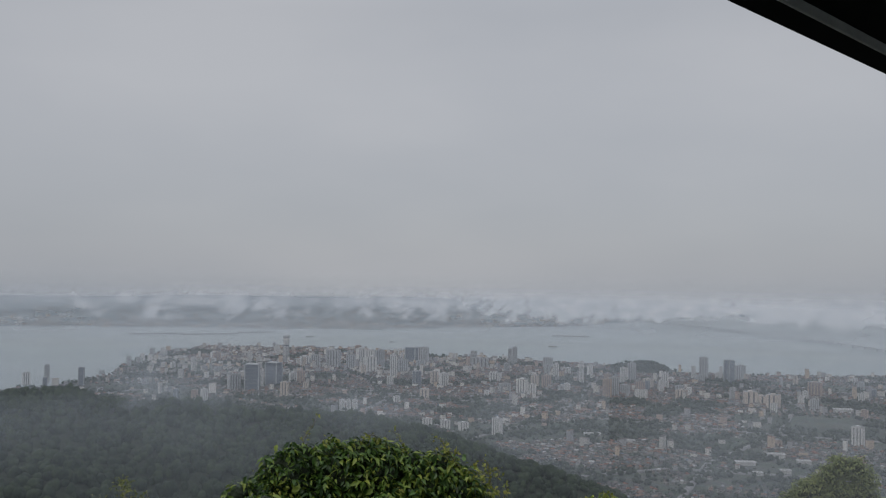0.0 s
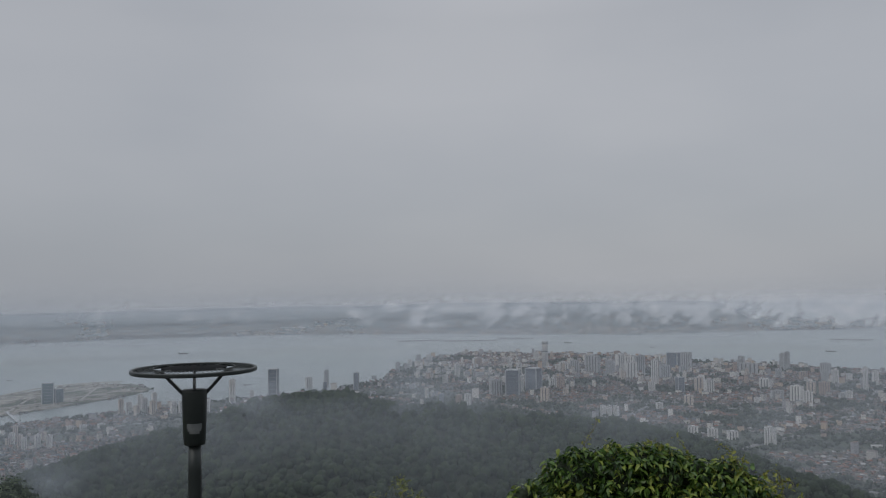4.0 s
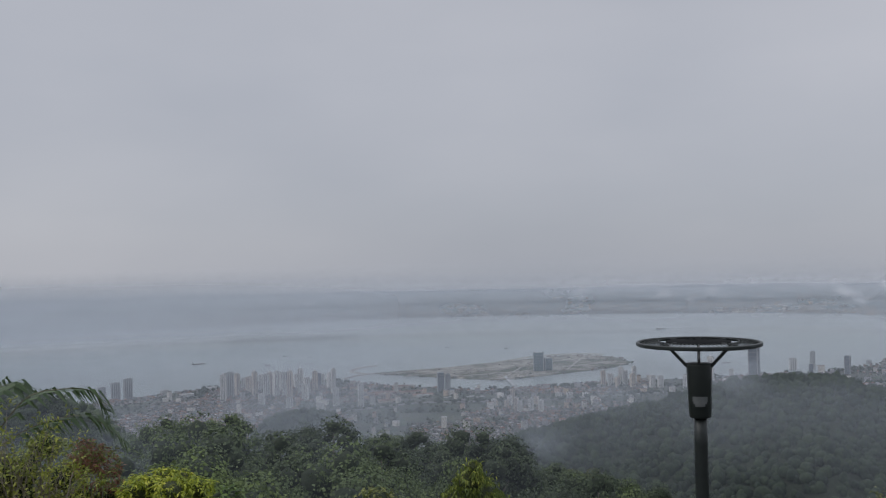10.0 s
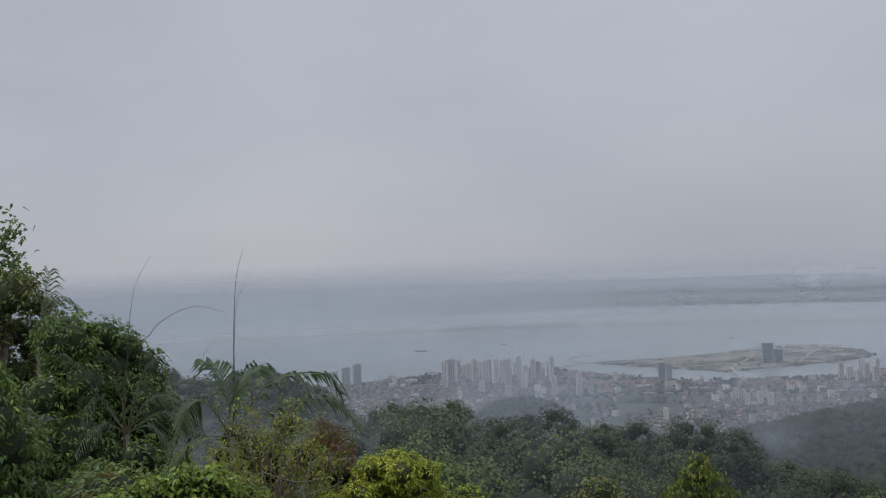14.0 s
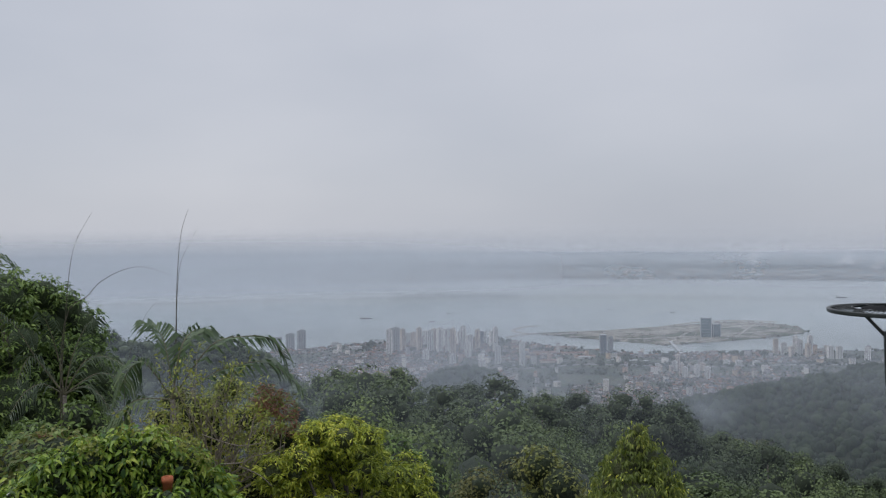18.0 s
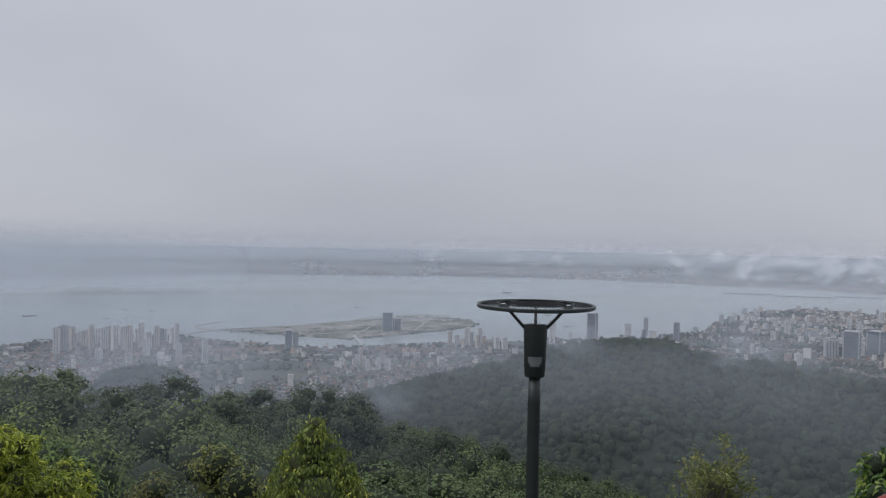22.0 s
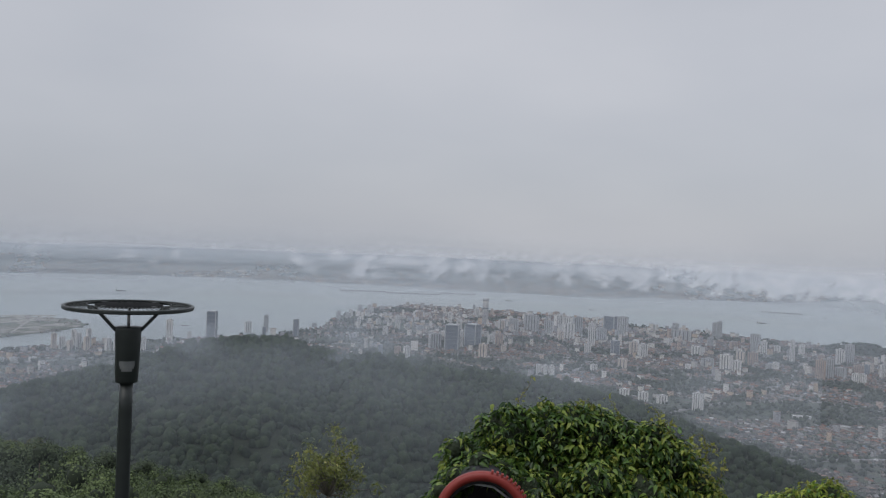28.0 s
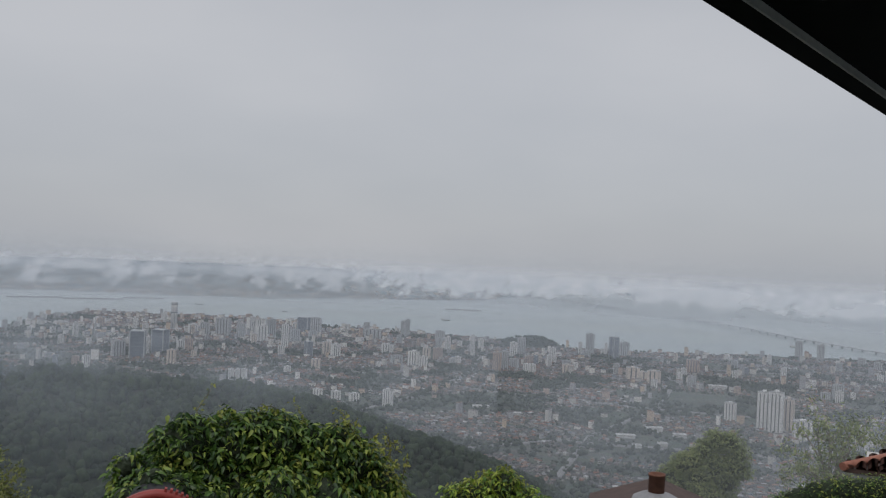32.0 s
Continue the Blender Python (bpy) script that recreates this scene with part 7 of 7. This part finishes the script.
shrub("broad_olive_tree", "broad tree with a brownish olive crown", "tree", foot(-84, 17), broad, 2400, (0.065, 0.12), OLIVE_LEAF, 417, 0.42, 0.3, 8, BARK, 0.17, heart=OLIVE_SHADE, tuft=(8, 0.11))
high = patch(411, 20, [(-89, 2.6), (-87.4, 2.2), (-84.6, 2.5), (-83.8, 2.2), (-82.6, 2.1), (-82.0, 1.6), (-82.2, 0.9), (-83.6, 0.2), (-89, -1)], 21.0, 0.3, 1.2)
branchy("tall_open_tree", "tall tree with an open dark green crown", "tree", foot(-86, 21), high, DARK_LEAF, BARK, 411, 0.1, 60, (0.1, 0.2), 0.3)
shrub("green_shrub", "mid-green shrubs on the bank below the palm", "shrub", foot(-76.6, 10.5), patch(418, 14, [(-79.6, -15.5), (-79.2, -11.6), (-77.4, -12.2), (-75.6, -10.9), (-74.0, -11.4), (-73.4, -13.4), (-74, -16)], 10.5, 0.25, 0.5), 4200, (0.045, 0.085), DARK_LEAF, 418, 0.45, 0.5, 5)
PLANK = surface("pale_weathered_board", (0.5, 0.5, 0.49), (0.68, 0.67, 0.65), 6.0, 0.7, bump=0.2)
p = sight(-80.1, -15.1, 7.0)
e = thing("garden_bench", (p.x, p.y, float(height(-79.9, 7.0))), "pale weathered board bench half hidden by leaves", "bench", rz=70)
hb = p.z - float(height(-79.9, 7.0))
part("seat", box_bm(0.5, 0.3, 0.035, 0, 0, hb - 0.035, 0.006), PLANK, e)
for x in (-0.2, 0.2):
    for y in (-0.12, 0.12):
        part("leg", box_bm(0.05, 0.05, hb - 0.035, x, y, 0), BARK, e)

# ---- right of the vine: trees, hedge, roofs
rt = [(*sight(a, el, 30), q) for a, el, q in ((24.9, -13.0, 0.33), (25.6, -12.4, 0.38), (26.3, -12.1, 0.38), (26.9, -11.5, 0.38), (27.6, -10.8, 0.36), (28.4, -10.8, 0.34), (28.9, -11.5, 0.32), (28.5, -12.2, 0.44), (27.5, -12.3, 0.48),
                                              (26.6, -13.2, 0.5), (28.2, -13.2, 0.4), (25.4, -13.7, 0.4), (27.0, -14.3, 0.7), (28.2, -15.0, 0.6), (25.8, -15.2, 0.7), (27.0, -17.0, 1.1), (24.4, -13.6, 0.2), (29.2, -12.4, 0.22))]
shrub("leafy_tree", "olive-green leafy tree standing below the roofs", "tree", foot(27.3, 30), rt, 4200, (0.065, 0.115), SOFT_OLIVE, 501, 0.45, 0.3, 6, BARK, 0.14, second=(SOFT_OLIVE, 0.6), heart=OLIVE_SHADE, tuft=(8, 0.11))
branchy("sparse_tree", "sparse grey-green tree with thin bare stems", "tree", foot(33.4, 36), lobes_in(502, 26, 31.6, 35.8, -12.6, -8.9, 36, 0.42, 1.0), SOFT_OLIVE, TWIG, 502, 0.07, 26, (0.1, 0.2), 0.26)
branchy("sparse_tree", "sparse tree behind the tiled roof", "tree", foot(38.5, 38), lobes_in(503, 18, 36.4, 41, -11.4, -8.3, 38, 0.5, 1.0), SOFT_OLIVE, TWIG, 503, 0.07, 26, (0.1, 0.2), 0.26)
hedge = [(*sight(a, float(np.interp(a, (31.0, 32.0, 33.4, 37, 44), (-13.6, -12.85, -12.2, -11.5, -11.0))) - 1.1, 10.0), 0.19) for a in np.arange(31.5, 43, 0.8)] + [(*sight(a, -15.2 + (a - 31.3) * 0.15, 10.0), 0.32) for a in np.arange(31.8, 42, 1.4)]
shrub("hedge", "clipped bright green hedge with small leaves", "hedge", foot(36, 10), hedge, 15000, (0.02, 0.038), VINE_LEAF, 504, 0.5, 0.2, 8, STEM, 0.02)

# ---- palm and reed stalks
WIND = Vector((0.75, 0.45, 0.0))


def palm(az0, el0, r0, fronds, seed, label, leaf, length=0.3, width=0.013):
    """A slender palm: each frond is a bent rib with two rows of leaflets that the wind combs to one side."""
    o = sight(az0, el0, r0)
    base = Vector((o.x, o.y, float(height(az0, r0))))
    e = thing("palm", base, label, "palm", "young palms in the thicket")
    g = np.random.default_rng(seed)
    part("trunk", tube_bm([(0, 0, -0.2), (0.02, 0, (o.z - base.z) * 0.6), (0, 0, o.z - base.z)], [0.05, 0.04, 0.025], 10), BARK, e)
    for route in fronds:
        reach = len(route)
        P = [o - base] + [sight(a, el, r0 + 0.12 * k * (1 if seed % 2 else -1)) - base for k, (a, el) in enumerate(route)]
        pts = spline(P, max(3, 26 // reach))
        n = len(pts)
        rib = part("frond", tube_bm(pts, [0.009 - 0.0075 * k / n for k in range(n)], 6), STEM, e)
        bm = bmesh.new()
        for k in range(4, n):
            d = (pts[min(k + 1, n - 1)] - pts[k - 1]).normalized()
            side = d.cross(Vector((0, 0, 1))).normalized()
            for s in (-1, 1):
                q = pts[k] - d * (0.5 * (s + 1) * 0.01)
                ln = length * (0.35 + 0.65 * math.sin(math.pi * (0.1 + 0.85 * k / n))) * g.uniform(0.8, 1.1)
                u = (side * s * 0.55 + d * 0.75 + WIND * 0.35 + Vector((0, 0, -0.1 + g.normal(0, 0.12)))).normalized()
                w = d * width
                mid = q + u * ln * 0.5
                end = q + u * ln * 0.85 - Vector((0, 0, ln * 0.42))
                v = [bm.verts.new(c) for c in (q - w * 0.4, q + w * 0.4, mid + w * 0.5 + Vector((0, 0, 0.004)), mid - w * 0.5, end)]
                bm.faces.new((v[0], v[1], v[2], v[3]))
                bm.faces.new((v[3], v[2], v[4]))
        part("frond_blade", bm, leaf, rib)


palm(-69.8, -10.4, 9.2, (((-70.0, -8.2), (-70.4, -6.5), (-71.2, -5.8)), ((-69.3, -7.5), (-68.6, -6.4), (-67.8, -6.3)), ((-67.5, -7.3), (-65.4, -6.8), (-63.9, -7.0), (-63.0, -8.2)),
                          ((-67.2, -8.9), (-65.0, -8.4), (-63.6, -8.7), (-62.2, -10.0)), ((-71.3, -8.2), (-72.2, -8.4), (-72.8, -9.6)), ((-71.8, -10.3), (-73.0, -11.1), (-73.9, -12.2))),
     601, "young feathery palm with arching drooping fronds", PALM_LEAF, 0.36, 0.03)
palm(-75.9, -9.7, 10.6, (((-77.4, -7.4), (-78.4, -5.6), (-79.4, -4.7)), ((-76.9, -8.1), (-77.7, -7.4), (-78.4, -8.8)), ((-74.1, -8.6), (-72.6, -9.1), (-71.9, -9.9)), ((-74.8, -7.9), (-73.7, -7.6), (-72.4, -8.3)),
                          ((-75.4, -7.5), (-74.7, -5.9), (-74.2, -5.4)), ((-76.2, -7.4), (-76.7, -5.6), (-77.0, -5.0)), ((-77.0, -9.0), (-78.0, -9.4), (-78.8, -10.6)), ((-74.8, -9.3), (-73.9, -9.9), (-73.3, -11.0))),
     602, "grey-green palm with thin fronds before the dark tree", GREY_PALM, 0.34, 0.012)
palm(-80.6, -4.0, 15.5, (((-80.0, -2.2), (-79.2, -1.6), (-78.2, -2.3)), ((-80.4, -2.4), (-80.0, -1.0), (-79.9, 0.1)), ((-79.9, -2.9), (-79.0, -2.6), (-78.3, -3.2))), 603, "dark palm crown showing between the tall trees", PALM_LEAF, 0.4, 0.02)


def stalk(route, r0, label):
    pts = [sight(a, el, 9.4) for a, el in route]
    base = Vector((pts[0].x, pts[0].y, float(height(route[0][0], 9.4))))
    e = thing("reed_stalk", base, label, "grass stalk", "tall stalks over the thicket")
    fine = spline([Vector((0, 0, 0))] + [p - base for p in pts])
    n = len(fine)
    part("stem", tube_bm(fine, [r0 * (1 - 0.85 * k / n) for k in range(n)], 6), DRY_STEM, e)
    return e


stalk(((-69.7, -10.5), (-69.55, -6.4), (-69.4, -2.9), (-69.15, -0.4), (-68.7, 1.1)), 0.0068, "tall dark upright reed stalk above the thicket")
stalk(((-69.5, -8), (-69.45, -4.5), (-69.2, -2.2), (-68.6, -0.9), (-68.1, 0.1)), 0.0036, "thin pale side stalk")
stalk(((-76.0, -9.6), (-75.8, -6.1), (-75.5, -2.7), (-75.1, -0.8), (-74.2, 0.9)), 0.0055, "tall thin leaning reed stalk")
stalk(((-76.0, -7), (-74.4, -3.9), (-73.3, -2.9), (-72.2, -2.45), (-71.2, -2.4), (-69.8, -2.9)), 0.0055, "reed stalk arching over and drooping")
stalk(((-72.6, -12.2), (-72.4, -8.4), (-71.5, -5.7), (-70.5, -4.3)), 0.0042, "short leaning reed stalk")

# ---- roofs below the hedge
RUST = surface("rusty_brown_pipe", (0.09, 0.035, 0.022), (0.2, 0.09, 0.055), 14.0, 0.8, bump=0.4, dist=0.003)
COLLAR = surface("pale_roof_collar", (0.18, 0.18, 0.185), (0.28, 0.28, 0.285), 8.0, 0.6)
SHINGLE = surface("dark_brown_shingle", (0.045, 0.028, 0.024), (0.09, 0.055, 0.045), 8.0, 0.85)
TILE = surface("weathered_red_tile", (0.2, 0.075, 0.05), (0.36, 0.15, 0.1), 7.0, 0.8, bump=0.5)
WALL_PALE = surface("pale_plaster", (0.4, 0.38, 0.35), (0.55, 0.53, 0.5), 3.0, 0.85)


def hut():
    top = sight(24.0, -13.1, 11.0)
    g = float(height(23, 11.5))
    zr = sight(23.0, -14.35, 11.0).z
    c = at(23.2, 11.6)
    e = thing("garden_hut", (c.x, c.y, g), "small hut with a dark brown shingle roof", "hut", rz=-23)
    wall_h = zr - 0.45 - g
    part("wall", box_bm(1.1, 1.2, wall_h, 0, 0, 0), WALL_PALE, e)
    for side in (-1, 1):
        bm = bmesh.new()
        pts = [(0, -0.8), (0.85 * side, -0.8), (0.85 * side, 0.8), (0, 0.8)]
        hs = (zr - g - 0.03, zr - g - 0.33, zr - g - 0.33, zr - g - 0.03)
        lo = [bm.verts.new((x, y, h - 0.05)) for (x, y), h in zip(pts, hs)]
        hi = [bm.verts.new((x, y, h)) for (x, y), h in zip(pts, hs)]
        for k in range(4):
            bm.faces.new((lo[k], lo[(k + 1) % 4], hi[(k + 1) % 4], hi[k]))
        bm.faces.new(hi)
        bm.faces.new(lo)
        bmesh.ops.recalc_face_normals(bm, faces=bm.faces[:])
        part("roof_slope", bm, SHINGLE, e)
    q = Vector((top.x, top.y, zr - 0.06))
    ch = thing("chimney_pipe", q, "rusty brown chimney pipe in a pale roof collar", "chimney")
    h = top.z - q.z
    part("pipe", lathe_bm([(0.095, -0.2), (0.095, h - 0.02), (0.1, h - 0.02), (0.1, h), (0.085, h), (0.085, h - 0.08)], 28), RUST, ch)
    part("collar", lathe_bm([(0.29, -0.02), (0.27, 0.03), (0.18, 0.075), (0.105, 0.1), (0.1, 0.1)], 32), COLLAR, ch)


hut()


def tiled_house():
    o = sight(34.5, -11.65, 14.0)
    g = float(height(37, 15))
    e = thing("tiled_house", (o.x, o.y, g), "house with a weathered red barrel-tile roof", "house", rz=-36)
    z = o.z - g
    part("wall", box_bm(2.4, 2.0, z - 0.12, 1.5, 1.3, 0), WALL_PALE, e)
    part("fascia", box_bm(2.6, 0.05, 0.1, 1.45, 0.2, z - 0.13), COLLAR, e)
    slope = 0.5
    bm = bmesh.new()
    v = [bm.verts.new(c) for c in ((0, 0.15, z), (2.8, 0.15, z), (2.8, 1.4, z + 0.1), (0.9, 1.4, z + 0.1), (0, 0.15, z - 0.06), (2.8, 0.15, z - 0.06), (2.8, 1.4, z + 0.04), (0.9, 1.4, z + 0.04))]
    for f in ((0, 1, 2, 3), (7, 6, 5, 4), (0, 4, 5, 1), (1, 5, 6, 2), (2, 6, 7, 3), (3, 7, 4, 0)):
        bm.faces.new([v[i] for i in f])
    roof = part("roof", bm, SHINGLE, e)
    bm = bmesh.new()
    for k in range(7):
        a0 = math.pi * k / 6
        for y in (0, 0.3):
            bm.verts.new((0.07 * math.cos(a0), y, 0.05 * math.sin(a0)))
    bm.verts.ensure_lookup_table()
    for k in range(6):
        f = bm.faces.new((bm.verts[2 * k], bm.verts[2 * k + 1], bm.verts[2 * k + 3], bm.verts[2 * k + 2]))
        f.smooth = True
    geo = bmesh.ops.solidify(bm, geom=bm.faces[:], thickness=-0.012)
    me = bpy.data.meshes.new("tile")
    bm.to_mesh(me)
    bm.free()
    me.materials.append(TILE)
    grd = np.random.default_rng(9)
    for row in range(5):
        for col in range(18):
            x = 0.08 + 0.155 * col
            y = 0.12 + 0.25 * row
            if x < 0.72 * (y - 0.15):
                continue
            ob = new("tile", me)
            ob.parent = roof
            ob.matrix_local = pose(x + grd.normal(0, 0.006), y, z + 0.08 * (y - 0.15) + 0.012 * (row % 2) + 0.005, 4.8 + grd.normal(0, 1.5), 0, grd.normal(0, 1.2))
    part("hip", tube_bm([(0, 0.12, z + 0.02), (0.9, 1.4, z + 0.12)], [0.06, 0.06], 10), TILE, e)
    part("ridge", tube_bm([(0.9, 1.4, z + 0.12), (2.8, 1.4, z + 0.12)], [0.06, 0.06], 10), TILE, e)


tiled_house()
